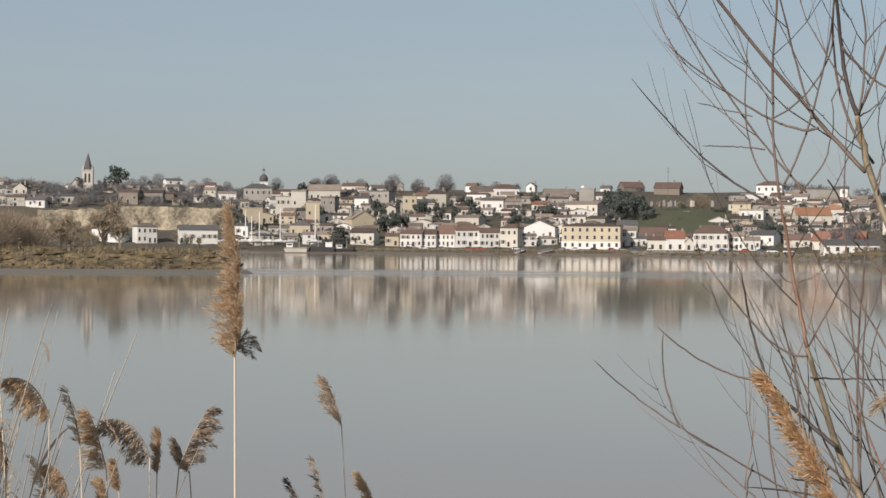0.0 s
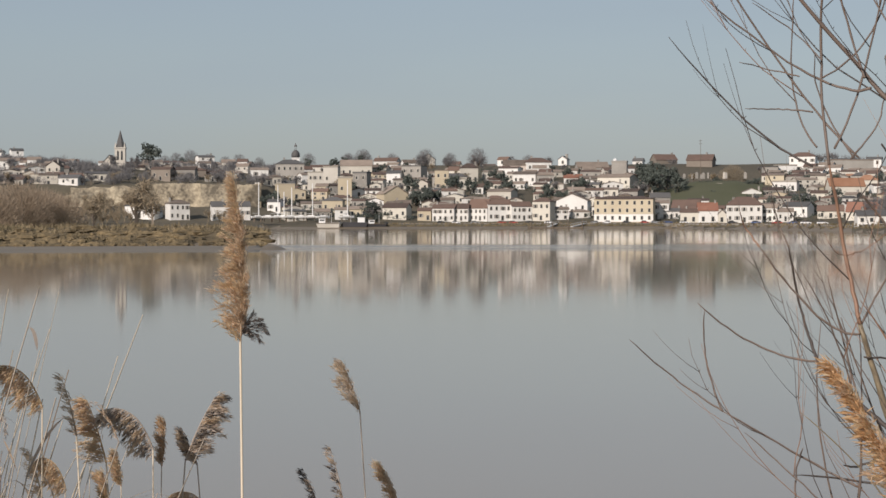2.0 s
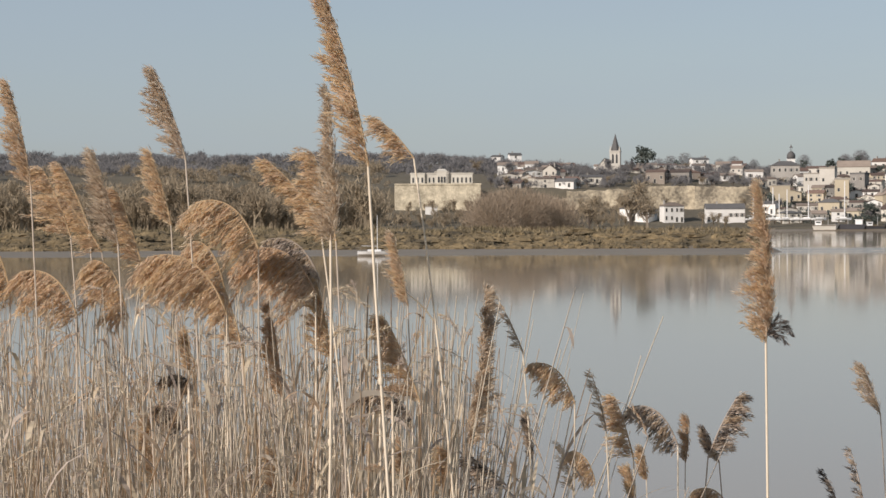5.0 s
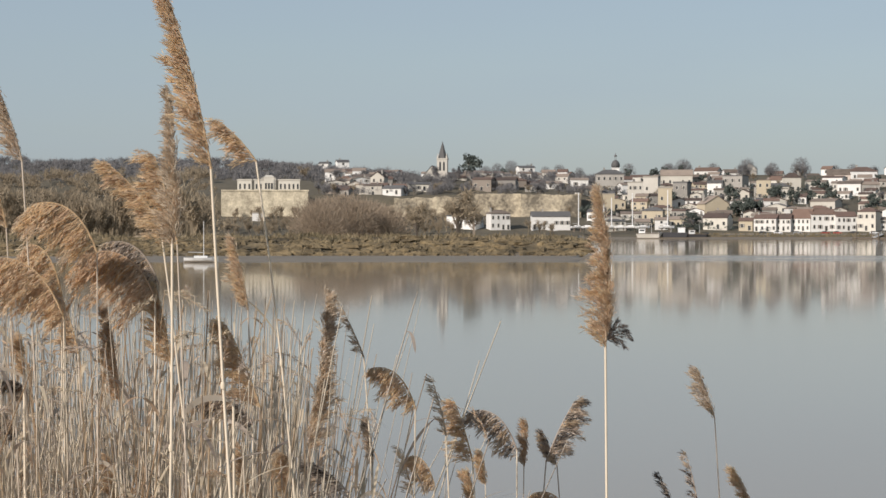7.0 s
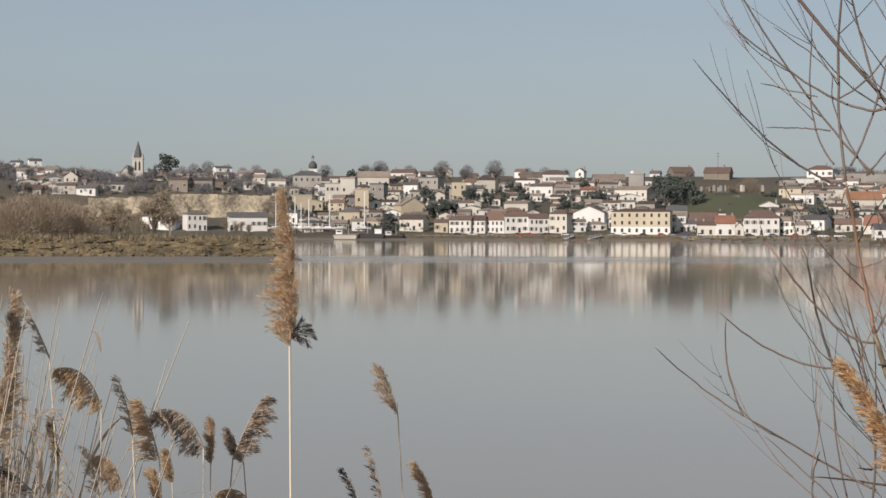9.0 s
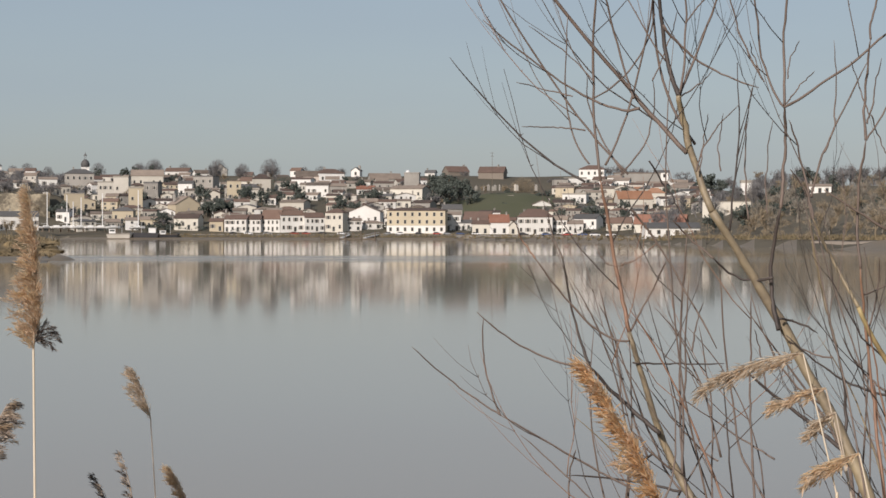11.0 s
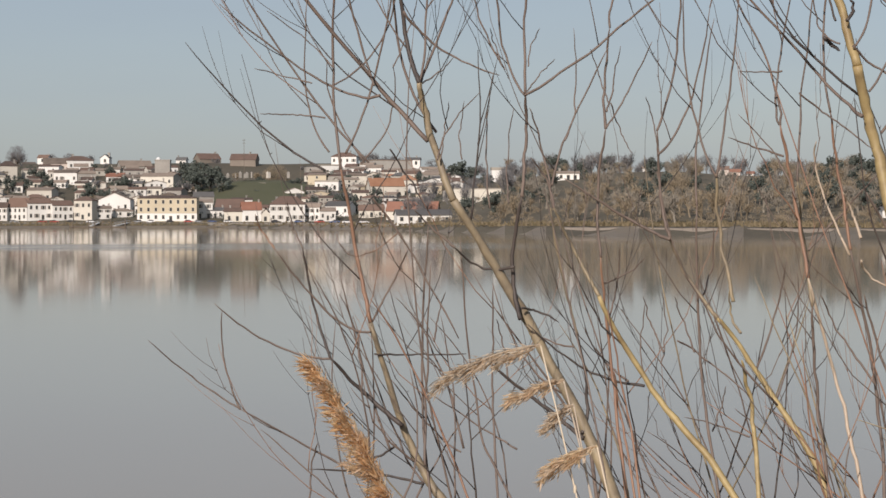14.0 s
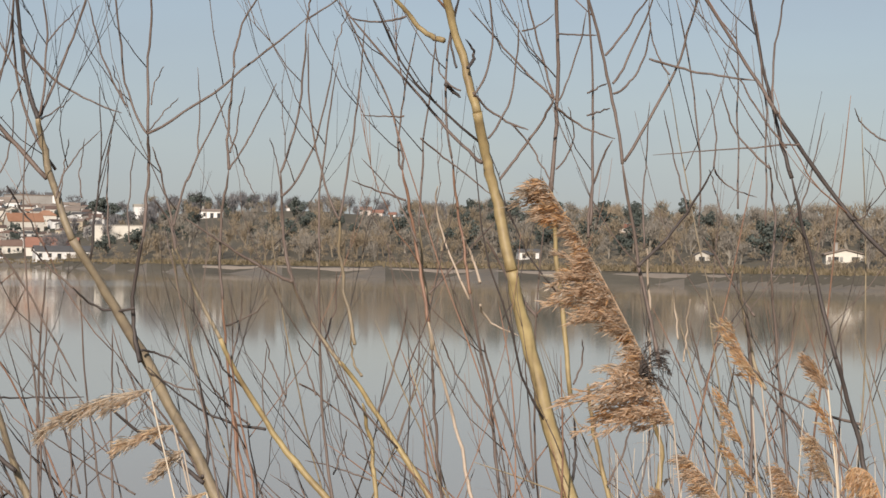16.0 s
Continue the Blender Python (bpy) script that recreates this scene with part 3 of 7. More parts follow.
house(19.50, 952, 5.5, 12.2, 4.4, 2.3, "white", "grey", "eave", 1, 3)
house(20.50, 943, 4.5, 12.1, 3.2, 2.7, "cream", "russet", "eave", 1, 3)
house(18.27, 1026, 14.9, 10.2, 2.9, 2.1, "white", "tan", "gable", 1, 2)
house(14.30, 1077, 21.3, 19.2, 5.6, 1.9, "cream", "tan", "eave", 1, 4)
house(14.20, 1036, 16.1, 8.5, 3.6, 1.0, "cream", "tan", "eave", 1, 2)
house(13.72, 1157, 31.5, 18.5, 2.9, 3.4, "stone", "tan", "eave", 1, 3)
house(15.84, 1293, 37.9, 15.0, 4.8, 3.8, "tan", "brown", "eave", 0, 0)
house(16.77, 1191, 35.8, 15.7, 3.5, 3.7, "tan", "brown", "eave", 0, 0)
house(19.70, 1155, 31.1, 14.8, 9.1, 2.4, "white", "brown", "hip", 2, 4)
house(19.30, 1149, 30.5, 11.0, 4.2, 0.8, "white", "stone", "flat", 0, 0)
house(18.82, 1143, 29.8, 8.3, 4.1, 0.7, "stone", "grey", "flat", 1, 2)
house(19.20, 1061, 19.4, 12.9, 4.3, 0.9, "white", "stone", "flat", 1, 3)
house(20.98, 1025, 15.4, 18.2, 5.2, 4.4, "cream", "orange", "eave", 1, 3)
house(21.14, 1180, 33.4, 25.2, 5.1, 0.6, "stone", "tan", "flat", 0, 0)
house(15.66, 996, 11.0, 9.9, 3.9, 2.5, "stone", "grey", "eave", 1, 2)
house(17.18, 1050, 17.9, 9.8, 4.4, 0.8, "tan", "stone", "flat", 0, 0)
house(15.20, 1056, 18.7, 10.4, 2.9, 2.1, "stone", "tan", "eave", 1, 2)
house(12.82, 1208, 38.0, 5.5, 2.7, 2.1, "white", "grey", "gable", 1, 1)
house(13.10, 1143, 29.7, 6.3, 2.5, 1.4, "white", "tan", "eave", 1, 1)
house(13.07, 1101, 24.4, 7.9, 2.7, 1.6, "white", "red", "eave", 1, 2)
house(14.99, 1258, 37.9, 6.5, 3.1, 1.9, "white", "grey", "eave", 1, 1)
house(21.08, 1104, 24.7, 5.7, 3.0, 1.1, "white", "orange", "eave", 1, 1)
house(21.55, 1053, 19.1, 9.9, 5.3, 2.7, "cream", "orange", "hip", 1, 2)
house(21.67, 818, 4.5, 21.2, 2.4, 4.0, "cream", "red", "eave", 0, 0)
house(22.05, 625, 2.2, 17.4, 2.6, 1.8, "white", "grey", "eave", 1, 6)
house(23.60, 763, 10.6, 18.5, 4.7, 0.4, "cream", "stone", "flat", 0, 0)
house(24.21, 1165, 30.1, 8.1, 2.3, 1.7, "white", "stone", "flat", 0, 0)
house(21.00, 1232, 36.8, 12.2, 3.0, 1.4, "white", "grey", "eave", 1, 2)
house(21.71, 1208, 36.8, 8.9, 3.0, 1.5, "white", "grey", "eave", 1, 2)
house(26.25, 743, 18.1, 8.2, 2.6, 0.8, "white", "tan", "eave", 1, 3)
house(30.71, 797, 20.6, 4.4, 2.8, 1.3, "rose", "russet", "eave", 1, 1)
house(31.05, 785, 20.3, 4.0, 1.7, 1.1, "rose", "red", "eave", 1, 1)
house(28.56, 784, 22.0, 4.1, 1.3, 0.8, "white", "tan", "eave", 1, 1)
house(31.48, 769, 20.0, 2.6, 1.1, 0.8, "white", "red", "eave", 1, 1)
house(30.64, 805, 20.7, 2.9, 2.4, 1.2, "white", "grey", "eave", 1, 1)
house(35.50, 417, 3.4, 4.2, 1.8, 0.5, "white", "grey", "eave", 1, 2)
house(37.76, 843, 14.6, 9.8, 2.5, 3.0, "white", "red", "eave", 1, 2)
house(38.39, 524, 11.7, 5.1, 1.0, 1.0, "rose", "red", "eave", 1, 2)
house(40.51, 365, 3.1, 2.7, 1.3, 0.8, "sand", "grey", "gable", 1, 1)
house(44.56, 315, 2.0, 6.0, 1.5, 0.9, "cream", "tan", "gable", 1, 2)
house(33.68, 900, 18.2, 4.4, 2.3, 1.2, "white", "grey", "eave", 1, 1)
house(-1.89, 1072, 25.7, 7.9, 7.1, 2.9, "sand", "brown", "gable", 2, 2)
house(1.71, 935, 4.2, 9.7, 7.6, 1.7, "white", "tan", "hip", 2, 4)
house(3.18, 934, 4.1, 18.2, 6.0, 2.4, "white", "grey", "eave", 1, 7)
house(0.55, 941, 4.9, 15.1, 5.8, 0.9, "white", "grey", "eave", 1, 5)
house(-2.37, 1054, 23.8, 6.0, 4.3, 0.9, "sand", "tan", "flat", 0, 0)
house(1.16, 1069, 25.3, 10.8, 6.1, 1.3, "tan", "brown", "eave", 1, 3)
house(2.48, 1138, 37.9, 9.4, 2.2, 1.1, "white", "grey", "eave", 1, 2)
house(4.01, 1087, 27.2, 9.6, 4.4, 1.2, "white", "tan", "eave", 1, 2)
house(-0.60, 1069, 25.4, 13.9, 3.4, 1.3, "cream", "grey", "eave", 1, 4)
house(1.86, 1071, 25.6, 10.6, 5.6, 1.6, "stone", "brown", "eave", 1, 3)
house(3.27, 1078, 26.5, 8.0, 2.9, 1.3, "white", "tan", "eave", 1, 2)
house(-3.46, 1415, 49.6, 7.8, 2.1, 1.4, "white", "grey", "eave", 1, 1)
house(-2.88, 1408, 50.5, 8.7, 2.1, 1.7, "white", "grey", "eave", 1, 1)
house(-12.05, 1253, 36.1, 8.4, 2.7, 1.2, "white", "grey", "eave", 1, 2)
house(-7.49, 1425, 49.7, 8.1, 2.8, 1.4, "white", "grey", "eave", 1, 2)
house(-9.81, 1087, 23.1, 4.6, 2.1, 1.1, "white", "grey", "eave", 1, 1)
house(-5.35, 971, 9.0, 5.9, 3.2, 0.6, "white", "stone", "flat", 0, 0)


def back_house(g, bearing, dist, base, w, eaves, rise, rng):
    """A house of the back streets: gabled body, roof and windows added to one mesh."""
    turn = radians(-bearing + rng.uniform(-25, 25))
    c, s = math.cos(turn), math.sin(turn)
    p = polar(bearing, dist, base)
    depth = w * 0.75

    def put(points):
        return [(p.x + x * c - y * s, p.y + x * s + y * c, p.z + z) for x, y, z in points]

    wall, tile = rng.choice((0, 0, 1, 2)), rng.choice((3, 3, 4))
    h = w / 2
    g.add(put([(-h, 0, -3), (h, 0, -3), (h, depth, -3), (-h, depth, -3), (-h, 0, eaves), (h, 0, eaves), (h, depth, eaves), (-h, depth, eaves), (-h, depth / 2, eaves + rise), (h, depth / 2, eaves + rise)]),
          [(0, 1, 5, 4), (1, 2, 6, 9, 5), (2, 3, 7, 6), (3, 0, 4, 8, 7)], wall)
    o = 0.35
    g.add(put([(-h - o, -o, eaves), (h + o, -o, eaves), (h + o, depth / 2, eaves + rise + 0.25), (-h - o, depth / 2, eaves + rise + 0.25), (h + o, depth + o, eaves), (-h - o, depth + o, eaves)]), [(0, 1, 2, 3), (3, 2, 4, 5)], tile)
    for k in range(2):
        x = (k - 0.5) * w * 0.45
        g.add(put([(x - 0.45, -0.04, eaves * 0.35), (x + 0.45, -0.04, eaves * 0.35), (x + 0.45, -0.04, eaves * 0.75), (x - 0.45, -0.04, eaves * 0.75)]), [(0, 1, 2, 3)], 5)


def fill_town():
    """Plainer houses on the terraces between those above, wherever they hide little of them."""
    rng = random.Random(12)
    known = list(HOUSES)
    rest = Mesh()
    for row in range(17):
        dist = 945 + row * 15.5
        b = (-3.2 if dist > 1036 else 4.9) + rng.random() * 0.4
        while b < 23.0:
            w = rng.uniform(5.5, 12)
            eaves, rise = rng.uniform(2.6, 5.2), rng.uniform(0.9, 1.8)
            dd = dist + rng.uniform(-6, 6)
            p = polar(b, dd)
            base = land(p.x, p.y) + 0.3
            top = (base + eaves + rise - 4.2) / dd
            clear = not (14.8 < b < 18.8 and dd > 985) and not (-1.2 < b < 1.2 and dd < 1150) and not (b > 4.6 and dd > 1160)
            if b < 4.6 and rng.random() < 0.22:
                clear = False
            for kb, kd, kz, kw, kh in known:
                near = math.degrees((kw / kd + w / dd) / 2)
                if abs(kb - b) < near and abs(kd - dd) < 9:
                    clear = False
                if abs(kb - b) < near * 0.8 and kd > dd and (kz + kh * 0.55 - 4.2) / kd < top:
                    clear = False
            if clear and rng.random() < 0.9:
                walls = ("stone", "sand", "tan", "stone", "white") if b < 4.6 else ("white", "white", "white", "cream", "cream", "stone", "sand", "stone", "ochre")
                if len(HOUSES) < 292:
                    house(b, dd, base, w, eaves, rise, rng.choice(walls), rng.choice(("tan", "tan", "brown", "brown", "russet", "grey")), rng.choice(("eave", "eave", "gable", "hip")), 1 if eaves < 4.2 else 2, rng.choice((1, 2, 3)))
                    known.append(HOUSES[-1])
                else:
                    back_house(rest, b, dd, base, w, eaves, rise, rng)
                    known.append((b, dd, base, w, eaves + rise))
            b += math.degrees(w / dd) * rng.uniform(0.95, 1.32)
    me = rest.done("back_street_houses", WALLS["white"], WALLS["stone"], WALLS["sand"], ROOFS["tan"], ROOFS["brown"], GLASS)
    tagged(new("back_street_houses", me), "crowded pale houses of the upper back streets", "houses", kind="stuff")


fill_town()


def church():
    """Parish church: nave with a steep gable, square belfry, slate spire."""
    ob = new("church")
    p = polar(0.0, 1144, 33.0)
    ob.matrix_basis = pose(p.x, p.y, p.z, 0, 0, -6)
    tagged(ob, "limestone parish church with a belfry and a slate spire", "church")
    g = Mesh()
    g.box(-3.0, 3.0, 0, 6.0, -8, 12.7)
    g.box(-3.3, 3.3, -0.3, 6.3, 12.3, 12.9)
    part("belfry", g.done("belfry", WALLS["sand"]), ob)
    for x in (-1.1, 1.1):
        g = Mesh()
        g.box(x - 0.55, x + 0.55, -0.08, 0.1, 5.6, 10.2)
        g.add([(x - 0.55, -0.08, 10.2), (x + 0.55, -0.08, 10.2), (x, -0.08, 11.2)], [(0, 1, 2)])
        part("louvred_opening", g.done("louvred_opening", GLASS), ob)
    g = Mesh()
    ring = [(math.cos(a) * 2.9, 3 + math.sin(a) * 2.9, 12.9) for a in (math.pi / 8 + k * math.pi / 4 for k in range(8))]
    g.add(ring + [(0, 3, 23.0)], [(k, (k + 1) % 8, 8) for k in range(8)])
    spire = part("spire", g.done("spire", ROOFS["grey"]), ob)
    for sx, sy in ((-2.6, 0.4), (2.6, 0.4), (-2.6, 5.6), (2.6, 5.6)):
        g = Mesh()
        g.add([(sx - 0.4, sy - 0.4, 12.9), (sx + 0.4, sy - 0.4, 12.9), (sx + 0.4, sy + 0.4, 12.9), (sx - 0.4, sy + 0.4, 12.9), (sx, sy, 16.0)], [(0, 1, 4), (1, 2, 4), (2, 3, 4), (3, 0, 4)])
        part("pinnacle", g.done("pinnacle", WALLS["sand"]), spire)
    g = Mesh()
    g.box(-11.8, -3.0, 3, 24, -8, 2.2)
    g.add([(-11.8, 3, 2.2), (-3.0, 3, 2.2), (-6.2, 3, 8.4)], [(0, 1, 2)])
    g.box(3.0, 14, 4, 20, -8, 1.5)
    part("nave", g.done("nave", WALLS["sand"]), ob)
    g = Mesh()
    g.add([(-12.2, 2.6, 2.0), (-6.2, 2.6, 8.8), (-6.2, 24, 8.8), (-12.2, 24, 2.0), (-2.6, 2.6, 2.0), (-2.6, 24, 2.0)], [(0, 1, 2, 3), (1, 4, 5, 2)])
    g.add([(3.0, 3.6, 1.3), (14.4, 3.6, 1.3), (12, 12, 4.6), (3.0, 12, 4.6)], [(0, 1, 2, 3)])
    part("nave_roof", g.done("nave_roof", ROOFS["brown"]), ob)
    g = Mesh()
    g.box(-8.0, -5.6, 2.9, 3.2, -1.5, 2.6)
    part("west_window", g.done("west_window", GLASS), ob)


def domed_tower():
    ob = new("domed_tower")
    p = polar(5.05, 1131, 35.7)
    ob.matrix_basis = pose(p.x, p.y, p.z, 0, 0, -5)
    tagged(ob, "stone clock tower with a dark dome and a lantern", "tower")
    g = Mesh()
    g.box(-2.2, 2.2, -2.2, 2.2, -6, 3.6)
    g.box(-2.5, 2.5, -2.5, 2.5, 3.6, 4.0)
    part("shaft", g.done("shaft", WALLS["white"]), ob)
    prof = [(2.2, 4.0), (2.5, 5.0), (2.45, 6.2), (1.9, 7.4), (1.0, 8.2), (0.6, 8.5)]
    g = Mesh()
    g.tube([(0, 0, z) for _, z in prof], [r for r, _ in prof], 12)
    dome = part("dome", g.done("dome", ROOFS["grey"], soft=True), ob)
    g = Mesh()
    for k in range(4):
        x, y = math.cos(k * math.pi / 2 + 0.78) * 0.55, math.sin(k * math.pi / 2 + 0.78) * 0.55
        g.box(x - 0.1, x + 0.1, y - 0.1, y + 0.1, 8.4, 10.4)
    g.tube([(0, 0, 10.4), (0, 0, 10.9), (0, 0, 11.6), (0, 0, 12.6)], [0.95, 0.85, 0.25, 0.06], 8)
    part("lantern", g.done("lantern", ROOFS["grey"]), dome)


def keep():
    ob = new("stone_keep")
    p = polar(14.46, 1105, 28.6)
    ob.matrix_basis = pose(p.x, p.y, p.z, 0, 0, -20)
    tagged(ob, "square old stone keep above the roofs", "tower")
    g = Mesh()
    g.box(-4.2, 4.2, 0, 8, -5, 7.6)
    g.box(-4.4, 4.4, -0.2, 0.4, 7.6, 8.3)
    g.box(-4.4, 4.4, 7.6, 8.2, 7.6, 8.3)
    g.box(-4.4, -3.8, 0.4, 7.6, 7.6, 8.3)
    g.box(3.8, 4.4, 0.4, 7.6, 7.6, 8.3)
    part("wall", g.done("wall", WALLS["stone"]), ob)
    g = Mesh()
    g.tube([(-2.4, 3, 7.6), (-2.4, 3, 9.2), (-2.4, 3, 9.7)], [1.2, 1.2, 0.3], 10)
    part("cistern", g.done("cistern", HULL), ob, "white water cistern")


def castle():
    """Terraced pavilions of the citadel on their great limestone retaining wall."""
    ob = new("citadel")
    p = polar(-5.15, 995, 11.0)
    ob.matrix_basis = pose(p.x, p.y, p.z, 0, 0, 7)
    tagged(ob, "low classical pavilions on a great limestone terrace wall", "castle")
    g = Mesh()
    g.box(-21.7, 21.7, 0, 28, -8, 12.6)
    g.box(-22, 22, -0.3, 0.5, 12.6, 13.4)
    part("terrace_wall", g.done("terrace_wall", RAMPART), ob)
    for x0, x1, top in ((-13.6, -6.6, 18.4), (-5.2, 5.4, 18.4), (7.0, 17.8, 18.4)):
        g = Mesh()
        g.box(x0, x1, 5, 14, 12.6, top)
        g.box(x0 - 0.3, x1 + 0.3, 4.7, 14.3, top, top + 0.5)
        wing = part("pavilion", g.done("pavilion", WALLS["cream"]), ob)
        n = int((x1 - x0) / 2.1)
        for k in range(n):
            window(wing, x0 + (k + 0.5) * (x1 - x0) / n, 5, 15.2, 0.9, 2.6, False)
    g = Mesh()
    g.box(-0.4, 4.6, 4.6, 12, 12.6, 20.0)
    g.add([(-0.6, 4.4, 20.0), (4.8, 4.4, 20.0), (4.8, 12, 20.0), (-0.6, 12, 20.0), (0.6, 7, 21.0), (3.6, 7, 21.0)], [(0, 1, 5, 4), (1, 2, 5), (2, 3, 4, 5), (3, 0, 4)])
    g.box(-1.4, 5.6, 4.5, 12.2, 19.2, 19.6)
    block = part("central_block", g.done("central_block", WALLS["cream"]), ob)
    g = Mesh()
    prof = [(1.3, 20.6), (1.35, 21.4), (1.0, 22.2), (0.5, 22.7), (0.12, 23.0), (0.06, 24.0)]
    g.tube([(2.1, 8, z) for _, z in prof], [r for r, _ in prof], 10)
    part("cupola", g.done("cupola", ROOFS["grey"], soft=True), block, "small grey cupola")
    for x in (0.6, 2.1, 3.6):
        window(block, x, 4.6, 15.4, 1.0, 3.0, False)


def cliff(b0, b1, dist, z0, z1, seed):
    """A stretch of quarried limestone face, ledged and uneven, with a broken upper edge."""
    half = radians(b1 - b0) * dist / 2
    nx, nz = int(half * 2 / 1.2), 16
    g = Mesh()
    verts = []
    for i in range(nx + 1):
        x = -half + 2 * half * i / nx
        top = z1 + 1.5 * noise.noise((x * 0.09, seed, 0)) + 0.7 * noise.noise((x * 0.4, seed, 4))
        for k in range(nz + 1):
            z = z0 + (top - z0) * k / nz
            y = 1.3 * noise.noise((x * 0.09, z * 0.05, seed)) + 0.45 * noise.noise((x * 0.35, z * 0.3, seed + 7)) + 0.06 * (z - z0)
            verts.append((x, y, z))
        verts.append((x, 26, top + 0.5))
    n = nz + 2
    g.add(verts, [(i * n + k, (i + 1) * n + k, (i + 1) * n + k + 1, i * n + k + 1) for i in range(nx) for k in range(nz + 1)])
    ob = new("limestone_cliff", g.done("limestone_cliff", LIMESTONE))
    p = polar((b0 + b1) / 2, dist)
    ob.matrix_basis = pose(p.x, p.y, 0, 0, 0, -(b0 + b1) / 2)
    tagged(ob, "quarried yellow limestone cliff below the old town", "cliff")


church()
domed_tower()
keep()
castle()
cliff(-3.6, -1.4, 1010, 4, 17.0, 3)
cliff(-1.4, 0.9, 1008, 4, 20.6, 1)
cliff(0.9, 2.5, 1008, 4, 22.6, 4)
cliff(2.3, 4.05, 996, 4, 22.0, 2)


def radio_mast():
    ob = new("radio_mast")
    p = polar(16.81, 1092)
    ob.matrix_basis = pose(p.x, p.y, land(p.x, p.y))
    tagged(ob, "slender grey radio mast on the hilltop", "mast")
    top = 48.0 - land(p.x, p.y)
    g = Mesh()
    g.tube([(0, 0, -1), (0, 0, top)], [0.22, 0.09], 5)
    part("pole", g.done("pole", TIMBER), ob)
    for z in (top - 2.5, top - 0.8):
        g = Mesh()
        g.box(-0.9, 0.9, -0.08, 0.08, z, z + 0.18)
        part("cross_arm", g.done("cross_arm", TIMBER), ob)


radio_mast()


def grass_mound():
    """Mown slope below the graveyard."""
    g = Mesh()
    n = 24
    rows = []
    for i in range(n + 1):
        b = 15.4 + 3.2 * i / n
        s = ease(15.4, 16.9, b) * (1 - 0.35 * ease(17.6, 18.6, b))
        line = []
        for dist, lift in ((985, -1.5), (1003, 0.6), (1024, 3.2 * s), (1048, 5.6 * s), (1062, 5.6 * s), (1090, -1.0)):
            p = polar(b, dist)
            line.append(polar(b, dist, land(p.x, p.y) + lift + 0.4 * noise.noise((b * 3, dist * 0.1, 0))))
        rows.append(line)
    g.add([p for r in rows for p in r], [(i * 6 + k, (i + 1) * 6 + k, (i + 1) * 6 + k + 1, i * 6 + k + 1) for i in range(n) for k in range(5)])
    tagged(new("grass_bank", g.done("grass_bank", LAWN, soft=True)), "mown green grass slope below the graveyard", "slope", kind="structure")
    rng = random.Random(5)
    for k in range(11):
        b = 16.3 + 1.9 * rng.random()
        p = polar(b, 1056 + rng.uniform(-3, 8), 27.2)
        m = Mesh()
        w, h = rng.uniform(0.25, 0.8), rng.uniform(0.3, 1.5)
        m.box(-w, w, -0.4, 0.4, -1.5, h)
        m.add([(-w - 0.1, -0.5, h), (w + 0.1, -0.5, h), (w + 0.1, 0.5, h), (-w - 0.1, 0.5, h), (0, 0, h + 0.7)], [(0, 1, 4), (1, 2, 4), (2, 3, 4), (3, 0, 4)])
        ob = new("tomb", m.done("tomb", WALLS[rng.choice(("stone", "stone", "sand"))]))
        ob.matrix_basis = pose(p.x, p.y, p.z, 0, 0, -b)
        tagged(ob, "pale stone tomb at the edge of the graveyard", "tomb", "tombs of the graveyard")


grass_mound()


def sailboat(bearing, dist, z, length, mast, turn, afloat=False):
    ob = new("sailing_boat")
    p = polar(bearing, dist, z)
    ob.matrix_basis = pose(p.x, p.y, p.z, 0, 0, turn) @ Matrix.Diagonal((0.55, 0.55, 0.55, 1) if afloat else (1, 1, 1, 1))
    tagged(ob, "white sailing yacht laid up on the hard" if not afloat else "white sailing boat aground at the edge of the mud", "boat", "boats of the town")
    length *= 1.25 if afloat else 0.78
    secs = [(-0.5, 0.62, 0.0), (-0.25, 0.95, -0.1), (0.05, 1.0, -0.12), (0.3, 0.7, -0.05), (0.5, 0.03, 0.35)]
    g = Mesh()
    verts = []
    for u, w, lift in secs:
        hw = w * length * 0.15
        verts += [(u * length, -hw, 1.15 + lift * 0.6), (u * length, -hw * 0.75, 0.45), (u * length, 0, lift * 0.5), (u * length, hw * 0.75, 0.45), (u * length, hw, 1.15 + lift * 0.6)]
    faces = [(i * 5 + k, (i + 1) * 5 + k, (i + 1) * 5 + k + 1, i * 5 + k + 1) for i in range(4) for k in range(4)]
    faces += [(i * 5 + 4, (i + 1) * 5 + 4, (i + 1) * 5, i * 5) for i in range(4)] + [(4, 3, 2, 1, 0)]
    g.add(verts, faces)
    part("hull", g.done("hull", HULL), ob)
    g = Mesh()
    g.box(-0.2 * length, 0.18 * length, -0.09 * length, 0.09 * length, 1.0, 1.55)
    part("cabin", g.done("cabin", HULL), ob)
    if mast:
        g = Mesh()
        g.tube([(0.08 * length, 0, 1.2), (0.08 * length, 0, mast)], [0.26, 0.2] if mast > 10 else [0.08, 0.06], 5)
        part("mast", g.done("mast", HULL), ob)
        g = Mesh()
        g.tube([(0.08 * length, 0, 2.3), (-0.38 * length, 0, 2.4)], [0.09, 0.08], 5)
        part("boom", g.done("boom", ALLOY), ob)
    if not afloat:
        g = Mesh()
        for u in (-0.28, 0.22):
            g.box(u * length - 0.12, u * length + 0.12, -1.0, 1.0, -1.6, 0.5)
        part("cradle", g.done("cradle", TIMBER), ob)


